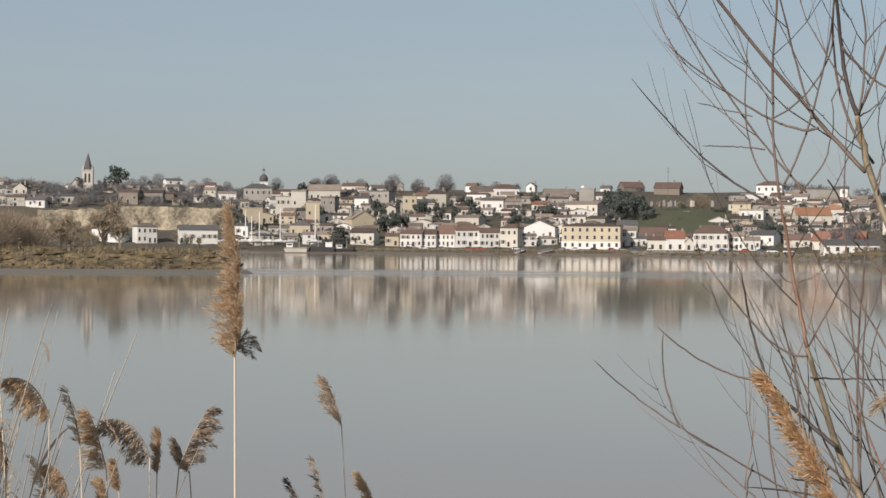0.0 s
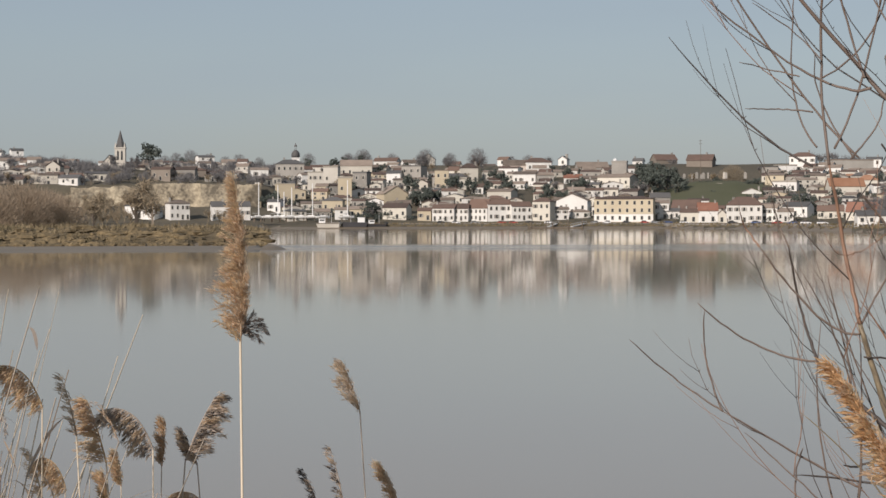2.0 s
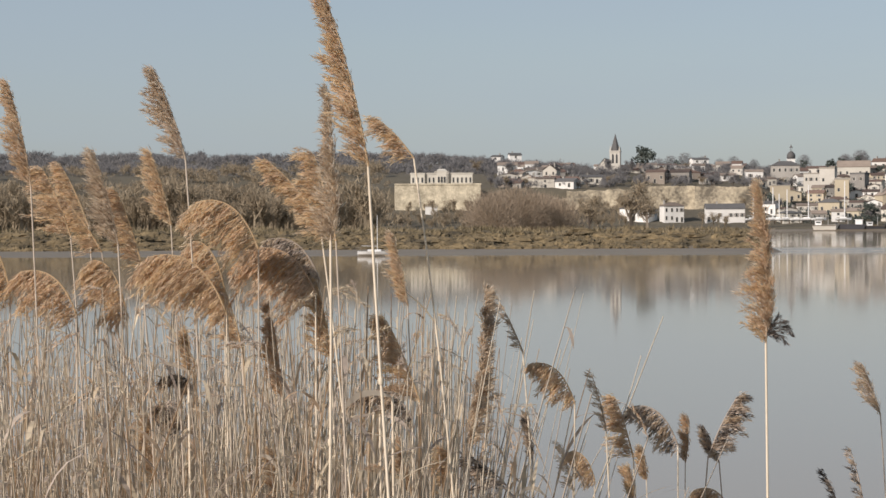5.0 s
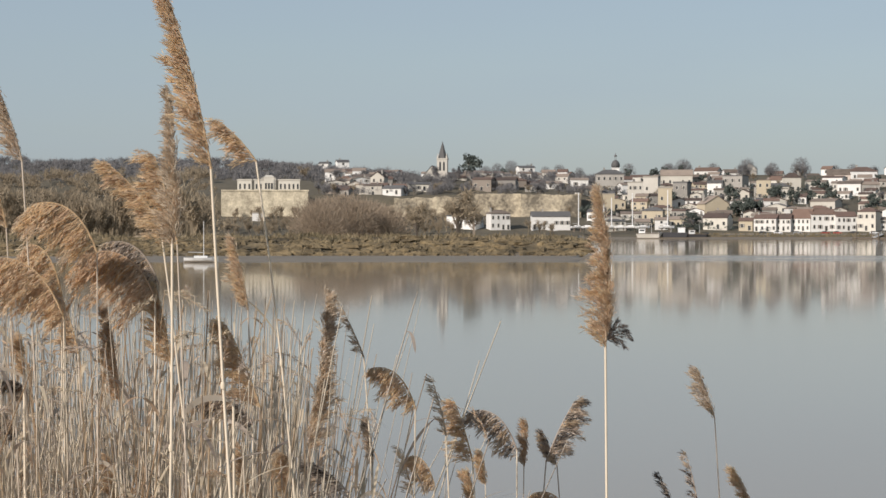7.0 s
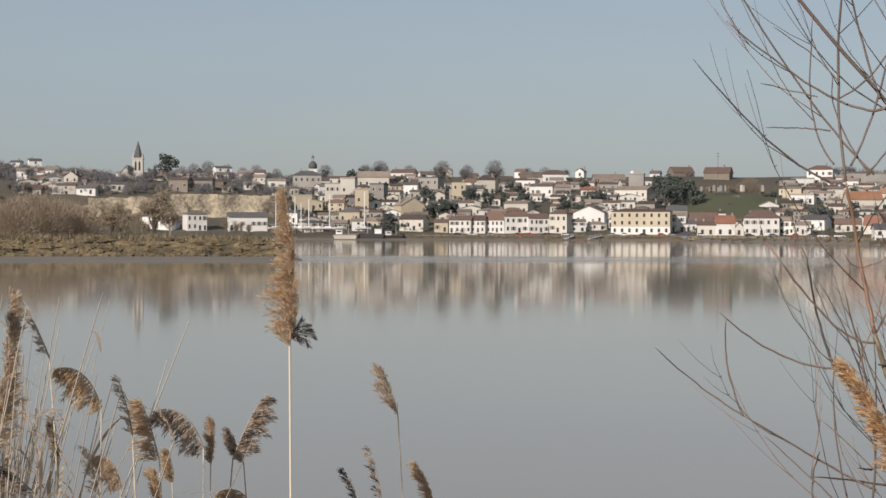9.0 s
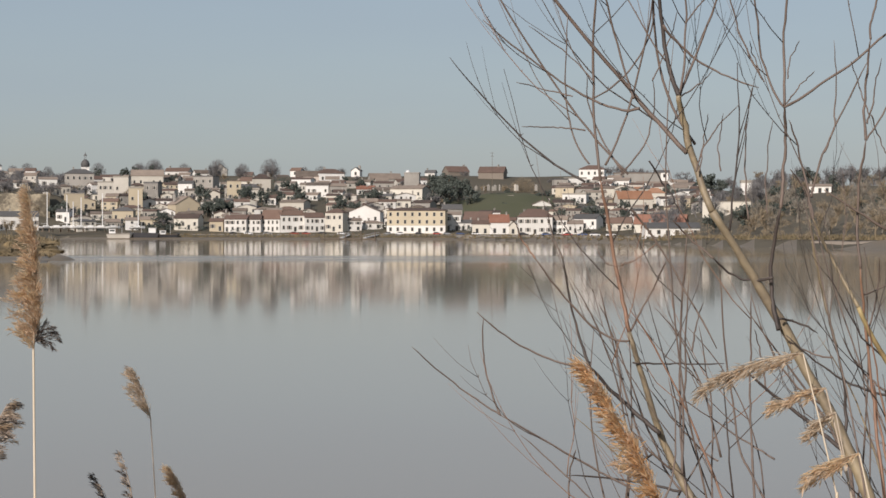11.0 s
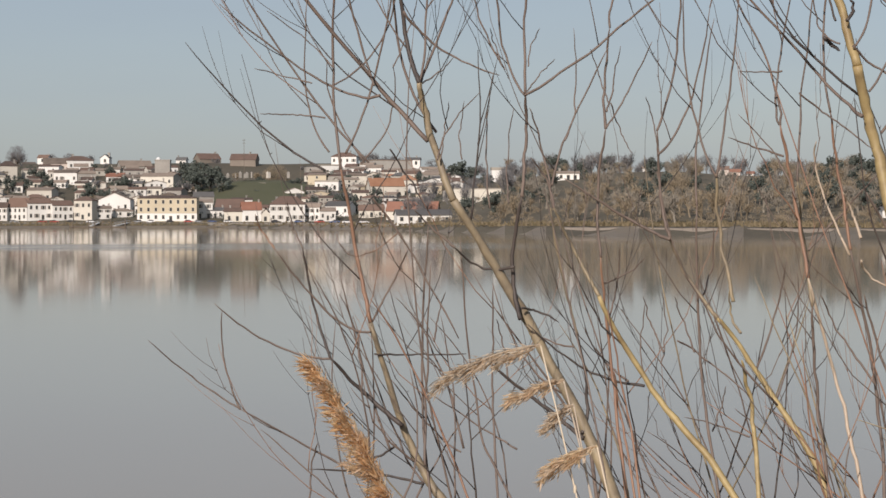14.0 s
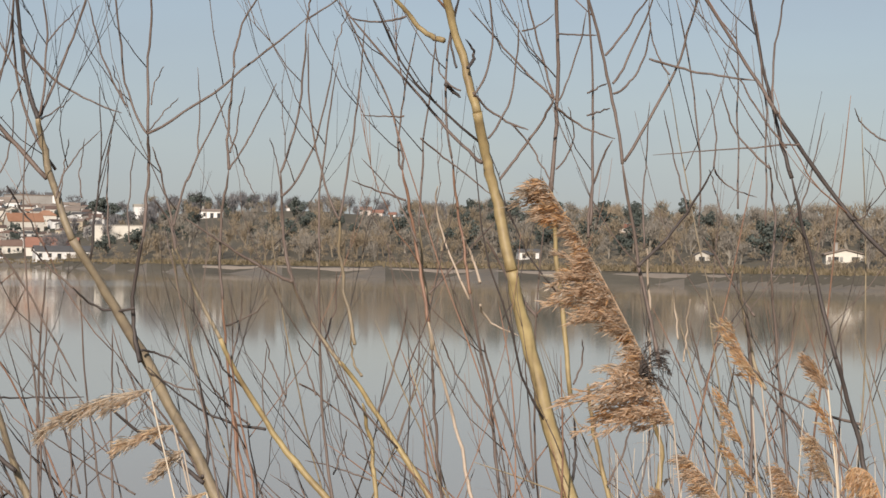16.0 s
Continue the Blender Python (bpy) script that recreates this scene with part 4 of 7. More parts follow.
for bearing, length, mast, turn in ((3.95, 8.5, 17, 20), (4.25, 9, 0, -15), (4.5, 9, 15.5, 5), (4.68, 8, 12.5, -12), (4.9, 9.5, 14.5, 10), (5.2, 8, 0, -8), (5.5, 10, 16.5, -14), (5.85, 8.5, 0, 12), (6.52, 9.5, 18, 2)):
    sailboat(bearing, 922, 4.7, length, mast, turn)
sailboat(-7.0, 254, 0.02, 6.4, 9.6, 12, True)


def barge(bearing, dist, size, turn, paint, label):
    """A work boat: flared hull, rubbing strake, deck edge and wheelhouse."""
    ob = new("old_barge")
    p = polar(bearing, dist, 0.3)
    ob.matrix_basis = pose(p.x, p.y, p.z, 0, 0, turn) @ Matrix.Diagonal((size, size, size, 1))
    tagged(ob, label, "boat", "work boats by the slipway")
    g = Mesh()
    g.add([(-6, -2, 2.4), (-5.2, -1.6, 0), (5.0, -1.6, 0), (7.2, 0, 3.2), (-6, 2, 2.4), (-5.2, 1.6, 0), (5.0, 1.6, 0), (5.2, -2, 2.6), (5.2, 2, 2.6)], [(0, 1, 2, 7), (8, 6, 5, 4), (1, 5, 6, 2), (0, 4, 5, 1), (7, 2, 3), (3, 6, 8), (2, 6, 3), (0, 7, 3, 8, 4)])
    part("hull", g.done("hull", paint), ob)
    g = Mesh()
    g.box(-6.05, 5.2, -2.12, -1.98, 2.1, 2.4)
    part("rubbing_strake", g.done("rubbing_strake", TIMBER), ob)
    g = Mesh()
    g.box(-4.6, -1.6, -1.2, 1.2, 2.4, 4.4)
    g.box(-4.8, -1.4, -1.4, 1.4, 4.4, 4.6)
    house_ = part("wheelhouse", g.done("wheelhouse", HULL), ob)
    g = Mesh()
    g.box(-4.2, -2.0, -1.23, -1.19, 3.4, 4.1)
    part("window", g.done("window", GLASS), house_)
    g = Mesh()
    g.tube([(1.5, 0, 2.4), (1.5, 0, 7.5)], [0.12, 0.08], 5)
    part("mast", g.done("mast", ALLOY), ob)


barge(6.0, 903, 0.95, -4, WALLS["sand"], "old cream work boat lying beside the slipway")
barge(6.75, 905, 1.05, 170, DARK_HULL, "dark tarred barge moored by the slipway")
barge(7.4, 906, 0.8, 8, DARK_HULL, "small dark work boat moored by the slipway")


def jetty(bearing, turn, seed):
    """A sloping gangway down to a floating pontoon between mooring piles."""
    rng = random.Random(seed)
    ob = new("landing_stage")
    p = polar(bearing, 905)
    ob.matrix_basis = pose(p.x, p.y, 0, 0, 0, -bearing + turn)
    tagged(ob, "floating landing stage with a pale gangway and mooring piles", "jetty", "landing stages")
    g = Mesh()
    g.add([(6, 6, 2.3), (7.4, 6, 2.3), (1.4, -8, 0.9), (0, -8, 0.9), (6, 6, 2.0), (7.4, 6, 2.0), (1.4, -8, 0.6), (0, -8, 0.6)], [(0, 3, 2, 1), (0, 4, 7, 3), (1, 2, 6, 5), (3, 7, 6, 2), (4, 5, 6, 7), (0, 1, 5, 4)])
    part("gangway", g.done("gangway", ALLOY), ob)
    for s in (0, 1.4):
        g = Mesh()
        g.tube([(6 + s, 6, 3.3), (s, -8, 1.9)], [0.07, 0.07], 4)
        for k in range(6):
            u = k / 5
            g.tube([(6 - 6 * u + s, 6 - 14 * u, 2.3 - 1.4 * u), (6 - 6 * u + s, 6 - 14 * u, 3.3 - 1.4 * u)], [0.05, 0.05], 4)
        part("handrail", g.done("handrail", ALLOY), ob)
    g = Mesh()
    g.box(-9, 6, -12, -8, -0.2, 0.6)
    part("pontoon", g.done("pontoon", TIMBER), ob)
    for x in (-8, -1, 5.4):
        g = Mesh()
        g.tube([(x, -12.4, -2), (x, -12.4, rng.uniform(2.5, 4.5))], [0.28, 0.24], 7)
        part("mooring_post", g.done("mooring_post", TIMBER), ob)


for bearing, turn, seed in ((13.05, 0, 1), (18.1, 0, 2), (12.3, 8, 3)):
    jetty(bearing, turn, seed)


def quay_wall():
    g = Mesh()
    n = 60
    rows = []
    for i in range(n + 1):
        b = 7.0 + 15.0 * i / n
        d = shore(b) + 16
        j = noise.noise((b * 7.0, 0, 0)) * 0.25
        rows.append([polar(b, d, 0.5), polar(b, d + 0.2, 2.2 + j), polar(b, d + 1.6, 2.2 + j), polar(b, d + 1.8, 1.6)])
    g.add([p for r in rows for p in r], [(i * 4 + k, (i + 1) * 4 + k, (i + 1) * 4 + k + 1, i * 4 + k + 1) for i in range(n) for k in range(3)])
    tagged(new("quay_wall", g.done("quay_wall", WALLS["stone"])), "low weathered stone quay wall along the waterfront", "quay", kind="structure")
    g = Mesh()
    n = 60
    rows = []
    for i in range(n + 1):
        b = 26 + 23.0 * i / n
        d = shore(b) + 10
        j = noise.noise((b * 5.0, 3, 0)) * 0.3
        rows.append([polar(b, d, 0.4), polar(b, d + 1.0, 1.75 + j), polar(b, d + 3, 1.85 + j)])
    g.add([p for r in rows for p in r], [(i * 3 + k, (i + 1) * 3 + k, (i + 1) * 3 + k + 1, i * 3 + k + 1) for i in range(n) for k in range(2)])
    tagged(new("revetment", g.done("revetment", WALLS["tan"])), "pale stone revetment along the wooded river bank", "bank", kind="structure")


quay_wall()


# ---- far trees ----
def bare_tree_parts(seed, height, spread, twigs, broad=0.007, rear=0.5):
    """Trunk and limbs, and the haze of winter twigs: two vertex-face sets."""
    rng = random.Random(seed)
    wood, haze = Mesh(), Mesh()
    tips = []

    def grow(p, d, length, r, level):
        q = p + d * length * 0.5 + Vector((rng.uniform(-0.1, 0.1), rng.uniform(-0.1, 0.1), 0)) * length
        e = q + (d + Vector((0, 0, 0.15))).normalized() * length * 0.5
        wood.tube([p, q, e], [r, r * 0.75, r * 0.5], 3, cap=False)
        if level == 0:
            tips.append((e, length))
            tips.append((q, length))
            return
        for k in range(3 + (level > 1)):
            w = rng.uniform(0, 2 * math.pi)
            out = Vector((math.cos(w) * spread, math.sin(w) * spread, rng.uniform(0.2, 0.8)))
            s = rng.uniform(0.35, 1.0)
            grow(p + (e - p) * s, (d * 0.4 + out).normalized(), length * rng.uniform(0.5, 0.72), r * 0.5, level - 1)

    grow(Vector((0, 0, -0.5)), Vector((rng.uniform(-0.1, 0.1), rng.uniform(-0.1, 0.1), 1)).normalized(), height * 0.36, height * 0.028, 2)
    for k in range(twigs):
        p, length = rng.choice(tips)
        d = Vector((rng.gauss(0, 1), rng.gauss(0, 1), rng.gauss(rear, 0.8))).normalized()
        s = p + Vector((rng.gauss(0, 1), rng.gauss(0, 1), rng.gauss(0, 0.7))) * length * 0.3
        n = d.cross(Vector((rng.gauss(0, 1), rng.gauss(0, 1), rng.gauss(0, 1)))).normalized() * height * broad
        e = s + d * height * rng.uniform(0.06, 0.13)
        haze.add([s - n, s + n, e], [(0, 1, 2)])
    return wood, haze


def leafy_tree_parts(seed, height, width, clumps, low=0.25):
    rng = random.Random(seed)
    wood, crown = Mesh(), Mesh()
    wood.tube([(0, 0, -0.8), (0.1, 0, height * 0.35), (0, 0.1, height * 0.7)], [height * 0.035, height * 0.025, height * 0.01], 5)
    for k in range(5):
        w = k * 1.3
        wood.tube([(0, 0, height * (0.3 + 0.06 * k)), (math.cos(w) * width * 0.3, math.sin(w) * width * 0.3, height * (0.5 + 0.06 * k))], [height * 0.012, height * 0.006], 4)
    lumps = []
    for k in range(16):
        w, u = rng.uniform(0, 6.28), rng.random() ** 0.6
        z = rng.uniform(low, 0.95)
        r = math.sqrt(max(0.05, 1 - ((z - 0.55) / 0.5) ** 2)) * width * 0.42
        lumps.append((Vector((math.cos(w) * u * r, math.sin(w) * u * r, z * height)), width * rng.uniform(0.1, 0.2)))
    for k in range(clumps):
        c, s = rng.choice(lumps)
        d = Vector((rng.gauss(0, 1), rng.gauss(0, 1), rng.gauss(0, 0.8))).normalized()
        p = c + d * s * rng.uniform(0.6, 1.15)
        a = d.cross(Vector((rng.gauss(0, 1), rng.gauss(0, 1), rng.gauss(0, 1)))).normalized()
        b = a.cross(d + Vector((rng.gauss(0, 0.6), rng.gauss(0, 0.6), rng.gauss(0, 0.6)))).normalized()
        h = width * rng.uniform(0.03, 0.06)
        crown.add([p - a * h, p + b * h * 0.7, p + a * h, p - b * h * 0.7], [(0, 1, 2, 3)])
    return wood, crown


def tree_kind(name, wood, crown, bark, foliage, label):
    """A kind of tree, and the height that it has as built."""
    ob = new(name)
    part("trunk", wood.done("trunk", bark), ob)
    part("crown", crown.done("crown", foliage), ob)
    return tagged(ob, label, "tree", "trees of the far bank"), max(v[2] for v in crown.v), False


def stand(kind, bearing, dist, height, rng, z=None):
    """Another tree of a kind, scaled to its height, rooted in the ground."""
    p = polar(bearing, dist)
    ob, native, used = KINDS[kind]
    s = height / native
    z = land(p.x, p.y) if z is None else z
    m = pose(p.x, p.y, z - 0.2, 0, 0, rng.uniform(0, 360)) @ Matrix.Diagonal((s, s, s, 1))
    if used:
        c = copy_thing(ob, Matrix.Identity(4))
        c.matrix_basis = m
    else:
        ob.matrix_basis = m
        KINDS[kind] = (ob, native, True)


KINDS = {}
for k in range(3):
    KINDS[f"bare{k}"] = tree_kind("bare_tree", *bare_tree_parts(20 + k, 10, 0.75, 650), BARK, TWIG, "leafless brown winter tree with a hazy crown of twigs")
    KINDS[f"grey{k}"] = tree_kind("bare_tree", *bare_tree_parts(40 + k, 10, 0.65, 650), BARK, TWIG_GREY, "leafless grey winter tree with dense fine twigs")


def dome_parts(seed, height, width, twigs, low, fine):
    """A round-headed bare crown: forked limbs and twigs that fan out to a dome."""
    rng = random.Random(seed)
    wood, crown = Mesh(), Mesh()
    heart = Vector((0, 0, height * low))
    wood.tube([(0, 0, -0.8), (0.05, 0, height * low * 0.6), heart], [height * 0.03, height * 0.024, height * 0.018], 5)
    for k in range(9):
        w = k * 0.7 + rng.random() * 0.4
        e = heart + Vector((math.cos(w) * width * 0.3, math.sin(w) * width * 0.3, (height * (1 - low)) * rng.uniform(0.3, 0.7)))
        wood.tube([heart - Vector((0, 0, 0.1 * height * low)), (heart + e) / 2 + Vector((0, 0, 0.06 * height)), e], [height * 0.012, height * 0.009, height * 0.004], 4, cap=False)
    for k in range(twigs):
        w, c = rng.uniform(0, 2 * math.pi), rng.random() ** 0.7
        d = Vector((math.cos(w) * math.sqrt(1 - c * c) * width / 2, math.sin(w) * math.sqrt(1 - c * c) * width / 2, c * height * (1 - low)))
        d *= 1 + 0.12 * noise.noise((math.cos(w) * 2, math.sin(w) * 2, c * 3 + seed))
        s = rng.random() ** 0.45
        p = heart + d * s * 0.9
        e = p + d.normalized() * height * rng.uniform(0.06, 0.14) + Vector((rng.gauss(0, 1), rng.gauss(0, 1), rng.gauss(0, 1))) * height * 0.025
        n = (e - p).cross(Vector((rng.gauss(0, 1), rng.gauss(0, 1), rng.gauss(0, 1)))).normalized() * height * fine
        crown.add([p - n, p + n, e], [(0, 1, 2)])
    return wood, crown


KINDS["dome"] = tree_kind("bare_tree", *dome_parts(81, 10, 11.5, 2200, 0.08, 0.005), BARK, TWIG_GREY, "round-headed leafless grey tree on the skyline")
KINDS["russet_dome"] = tree_kind("bare_tree", *dome_parts(82, 10, 15, 3000, 0.2, 0.005), BARK, TWIG, "broad round-headed leafless brown tree by the graveyard")

scrub_stem = Mesh()
scrub_stem.tube([(0, 0, -0.6), (0.2, 0.1, 2.0), (0.1, 0.3, 4.5), (0.5, 0.2, 7.0)], [0.28, 0.2, 0.12, 0.05], 6)
KINDS["scrub"] = tree_kind("willow_scrub", scrub_stem, dome_parts(71, 10, 13, 3600, 0.06, 0.005)[1], BARK, TWIG_TAN, "leafless tan willow scrub on the mud spit")
KINDS["oak"] = tree_kind("evergreen_oak", *leafy_tree_parts(3, 10, 10, 900), BARK, LEAF, "dark round evergreen oak among the houses")
KINDS["cedar"] = tree_kind("cedar_tree", *leafy_tree_parts(4, 10, 6, 800, 0.15), BARK, LEAF, "dark pointed cedar on the skyline")

rng = random.Random(7)
# round-headed trees and cedars that break the skyline
for bearing, dist, h, kind in ((0.78, 1157, 17, "oak"), (10.35, 1209, 14, "grey0"), (9.45, 1200, 11, "grey1"), (8.7, 1200, 13, "grey2"), (7.9, 1205, 10, "grey0"), (6.95, 1190, 12, "cedar"), (6.45, 1185, 11, "cedar"), (6.2, 1185, 10, "oak"),
                               (5.4, 1175, 11, "cedar"), (4.4, 1170, 11, "grey1"), (3.7, 1170, 10, "grey2"), (2.2, 1190, 15, "grey0"), (1.8, 1190, 14, "oak"), (2.6, 1180, 12, "grey1"), (17.2, 1088, 8, "bare2"), (16.6, 1095, 7, "bare2"), 
                               (4.2, 980, 8, "oak"), (4.45, 990, 9, "oak"), (4.7, 985, 8, "grey0"), (4.9, 975, 7, "oak"), (8.87, 990, 10, "oak"), (8.5, 995, 9, "oak"), (9.2, 995, 9, "oak"), (7.4, 930, 5, "oak"), (7.1, 926, 6, "oak"), (6.9, 930, 5, "oak"), (7.7, 945, 6, "oak"), (8.1, 960, 7, "oak"), (7.2, 950, 6, "grey0"), (11.3, 1040, 9, "oak"), (12.9, 985, 10, "oak"), (12.7, 1000, 8, "oak"), (19.6, 985, 8, "oak"), (19.9, 960, 7, "oak"), (20.6, 1000, 9, "oak"), (21.3, 940, 8, "oak"), (12.5, 1010, 9, "oak"), (10.1, 1050, 9, "oak"), (10.6, 1052, 8, "oak"), (9.7, 1070, 8, "oak")):
    p = polar(bearing, dist)
    stand(kind, bearing, dist, h, rng, land(p.x, p.y) - (0.3 * h if dist > 1160 else 0))
# dark evergreens between the roofs
for bearing, dist, h in ((8.35, 1048, 11.5), (8.83, 993, 10.9), (8.59, 998, 8.6), (9.71, 1056, 10.6), (9.47, 1048, 9.1), (10.84, 1098, 8.9), (11.08, 1092, 8.2), (13.36, 1037, 10.8), (13.55, 1053, 7.9), (15.08, 1098, 12.6), (15.41, 1064, 16.5), (15.82, 1056, 15.2), (16.15, 1037, 12.5), (15.52, 1037, 14.0), (7.16, 952, 9.0), (6.93, 956, 6.6), (7.40, 959, 5.5), (18.45, 1064, 7.4), (18.20, 1059, 6.7), (19.77, 970, 9.8), (20.02, 979, 7.9), (20.60, 970, 7.8), (21.91, 1064, 8.3), (22.16, 1053, 7.9), (12.30, 1005, 6.7), (6.61, 1053, 8.5)):
    stand("oak", bearing, dist, h, rng)
# domed bare crowns along the skyline
for bearing, h in ((7.00, 15.3), (6.58, 12.1), (7.87, 11.8), (8.83, 15.3), (9.55, 12.1), (10.35, 16.0), (11.32, 9.7), (11.81, 10.4), (20.43, 7.2), (3.42, 11.2), (4.00, 8.7), (5.42, 11.9), (6.53, 11.2), (7.05, 12.9), (2.02, 14.3), (1.61, 12.2), (2.52, 11.2), (3.01, 9.4), (1.28, 10.1)):
    stand("dome", bearing, 1215, h * 0.84, rng, 36.2)
stand("russet_dome", 17.72, 1085, 13.5, rng)
# dark wood on the slope beside the grass bank
for k in range(9):
    stand(rng.choice(("oak", "grey2", "grey0", "grey1")), rng.uniform(14.9, 15.9), rng.uniform(1030, 1085), rng.uniform(7, 11), rng)
# trees between the houses
for k in range(110):
    stand(rng.choice(("oak", "grey0", "grey1", "bare1", "grey2", "oak")), rng.uniform(4.8, 24), rng.uniform(940, 1180), rng.uniform(3.5, 8), rng)
# dark pines that stand above the wooded slope
for bearing, dist, h in ((25.87, 780, 10), (25.68, 785, 9), (26.05, 790, 8), (35.97, 780, 13), (36.2, 782, 11), (35.7, 785, 10), (22.9, 1100, 11), (23.15, 1102, 13), (23.4, 1098, 10), (33.6, 800, 9), (39.6, 760, 9)):
    stand("oak", bearing, dist, h, rng)
# ridge line
for k in range(9):
    stand(rng.choice(("grey0", "grey1", "grey2", "oak", "bare0")), rng.uniform(-4, 27), rng.uniform(1215, 1260), rng.uniform(7, 11), rng, 34.5)
# scrub and bare trees on the spit and under the cliffs
for k in range(13):
    b = rng.uniform(-3.9, -1.5)
    stand("scrub", b, rng.uniform(390, 450), 11.5 - 2.2 * abs(b + 2.9) + rng.uniform(-1, 0.5), rng)
for bearing, dist, h in ((0.45, 520, 15.0), (0.95, 540, 11), (-0.75, 530, 11), (-6.2, 900, 9), (-5.6, 890, 8)):
    stand("bare1", bearing, dist, h, rng)
for k in range(60):
    stand(rng.choice(("grey0", "grey1", "bare0", "grey2")), rng.uniform(-3.8, 4.8), rng.uniform(1030, 1150), rng.uniform(5, 9), rng)


def woods(name, seed, count, place, foliage, label, low=6, high=11, twigs=270, trunks=True, sink=0.3):
    """Uncounted far trees joined into one."""
    rng = np.random.default_rng(seed)
    kinds = []
    for k in range(4):
        w, h = bare_tree_parts(60 + seed * 5 + k, 10, 0.55 if trunks else 1.3, twigs, 0.0075 if trunks else 0.01, 1.6)
        if not trunks:
            w = Mesh()
        kinds.append((np.array(w.v + h.v), [tuple(f) for f in w.f] + [tuple(i + len(w.v) for i in f) for f in h.f]))
    verts, faces, at = [], [], 0
    for k in range(count):
        b, d = place(rng)
        p = polar(b, d)
        v, f = kinds[int(rng.integers(4))]
        s, w = rng.uniform(low, high) / v[:, 2].max(), rng.uniform(0, 6.28)
        c, q = math.cos(w) * s, math.sin(w) * s
        verts.append(np.stack([v[:, 0] * c - v[:, 1] * q + p.x, v[:, 0] * q + v[:, 1] * c + p.y, v[:, 2] * s + land(p.x, p.y) - sink], 1))
        faces += [tuple(i + at for i in g) for g in f]
        at += len(v)
    me = mesh_from(name, np.concatenate(verts), faces, foliage)
    tagged(new(name, me), label, "woodland", kind="stuff")


def slope_place(g):
    while True:
        b = 23.6 + 25.4 * g.random() ** 0.95
        d = shore(b) + 20 + 320 * g.random()
        if all(abs(b - k[0]) > 0.5 or not k[1] - 170 < d < k[1] + 6 for k in HOUSES if k[0] > 23):
            return b, d


def scrub_place(g):
    b = 21.6 + 27.4 * g.random()
    return b, shore(b) + 15 + 230 * g.random() ** 1.3


woods("wooded_slope", 1, 300, slope_place, TWIG, "leafless brown woodland on the river slope", 4, 9)
woods("grey_copse", 12, 330, slope_place, TWIG_DARK, "dark grey leafless copse on the river slope", 4, 9)
woods("riverside_woodland", 5, 420, lambda g: (g.uniform(-22, -7.0), 400 + 230 * g.random()), TWIG, "leafless brown riverside woodland behind the mud spit", 8, 13.5, 420, True, 0.5)
woods("flood_plain_woodland", 4, 700, lambda g: (g.uniform(-22, -6.7), 640 + 530 * g.random() ** 0.9), TWIG, "leafless brown woodland below the hills", 7, 13, 200, False, 2.5)
woods("plateau_trees", 8, 190, lambda g: (g.uniform(-3.8, 4.7), g.uniform(1032, 1165)), TWIG_GREY, "grey leafless trees between the old town houses", 5, 9, 190, False, 1.5)
woods("cliff_scrub", 6, 170, lambda g: (g.uniform(-7.4, 0.8) if g.random() < 0.7 else g.uniform(-7.4, 4.2), g.uniform(905, 994)), TWIG, "brown leafless scrub at the foot of the cliff", 4.5, 8)
woods("ridge_trees", 7, 60, lambda g: (g.uniform(-4, 4.6) if g.random() < 0.7 else g.uniform(19.5, 27), g.uniform(1200, 1300)), TWIG_GREY, "grey trees along the skyline behind the town", 9, 13, 260, False, 2.0)
woods("slope_undergrowth", 11, 1000, lambda g: scrub_place(g), TWIG, "brown leafless scrub and brambles under the trees", 1.6, 3.6, 110, False, 0.8)
woods("wooded_ridge", 2, 380, lambda g: (g.uniform(21.5, 49), g.uniform(740, 1000)), TWIG_GREY, "grey leafless woodland along the ridge", 6, 11)
woods("hill_woodland", 3, 1500, lambda g: (g.uniform(-20, 4.5), 1175 + 300 * g.random() ** 0.7), TWIG_GREY, "grey winter woodland on the hills behind the town", 7, 11, 170, False, 2.6)
for k in range(130):
    b = rng.uniform(22.5, 48)
    stand(rng.choice(("oak", "cedar", "oak")), b, shore(b) + rng.uniform(50, 340), rng.uniform(3.5, 9), rng)


def garden_shrubs():
    """Hedges, ivy and evergreen shrubs in the gardens between the houses."""
    rng = np.random.default_rng(14)
    _, crown = leafy_tree_parts(9, 1.0, 1.3, 90, 0.0)
    v, f = np.array(crown.v), crown.f
    verts, faces, at = [], [], 0
    for k in range(1300):
        b, d = rng.uniform(4.6, 23.0), rng.uniform(932, 1165)
        if 15.2 < b < 18.7 and d > 980:
            continue
        p = polar(b, d)
        s, t = rng.uniform(1.4, 4.6), rng.uniform(0.7, 2.4)
        verts.append(np.stack([v[:, 0] * s * t + p.x, v[:, 1] * s + p.y, v[:, 2] * s + land(p.x, p.y) - 0.2], 1))
        faces += [tuple(i + at for i in q) for q in f]
        at += len(v)
    tagged(new("garden_shrubs", mesh_from("garden_shrubs", np.concatenate(verts), faces, LEAF)), "dark evergreen hedges and shrubs between the houses", "shrubs", kind="stuff")


garden_shrubs()


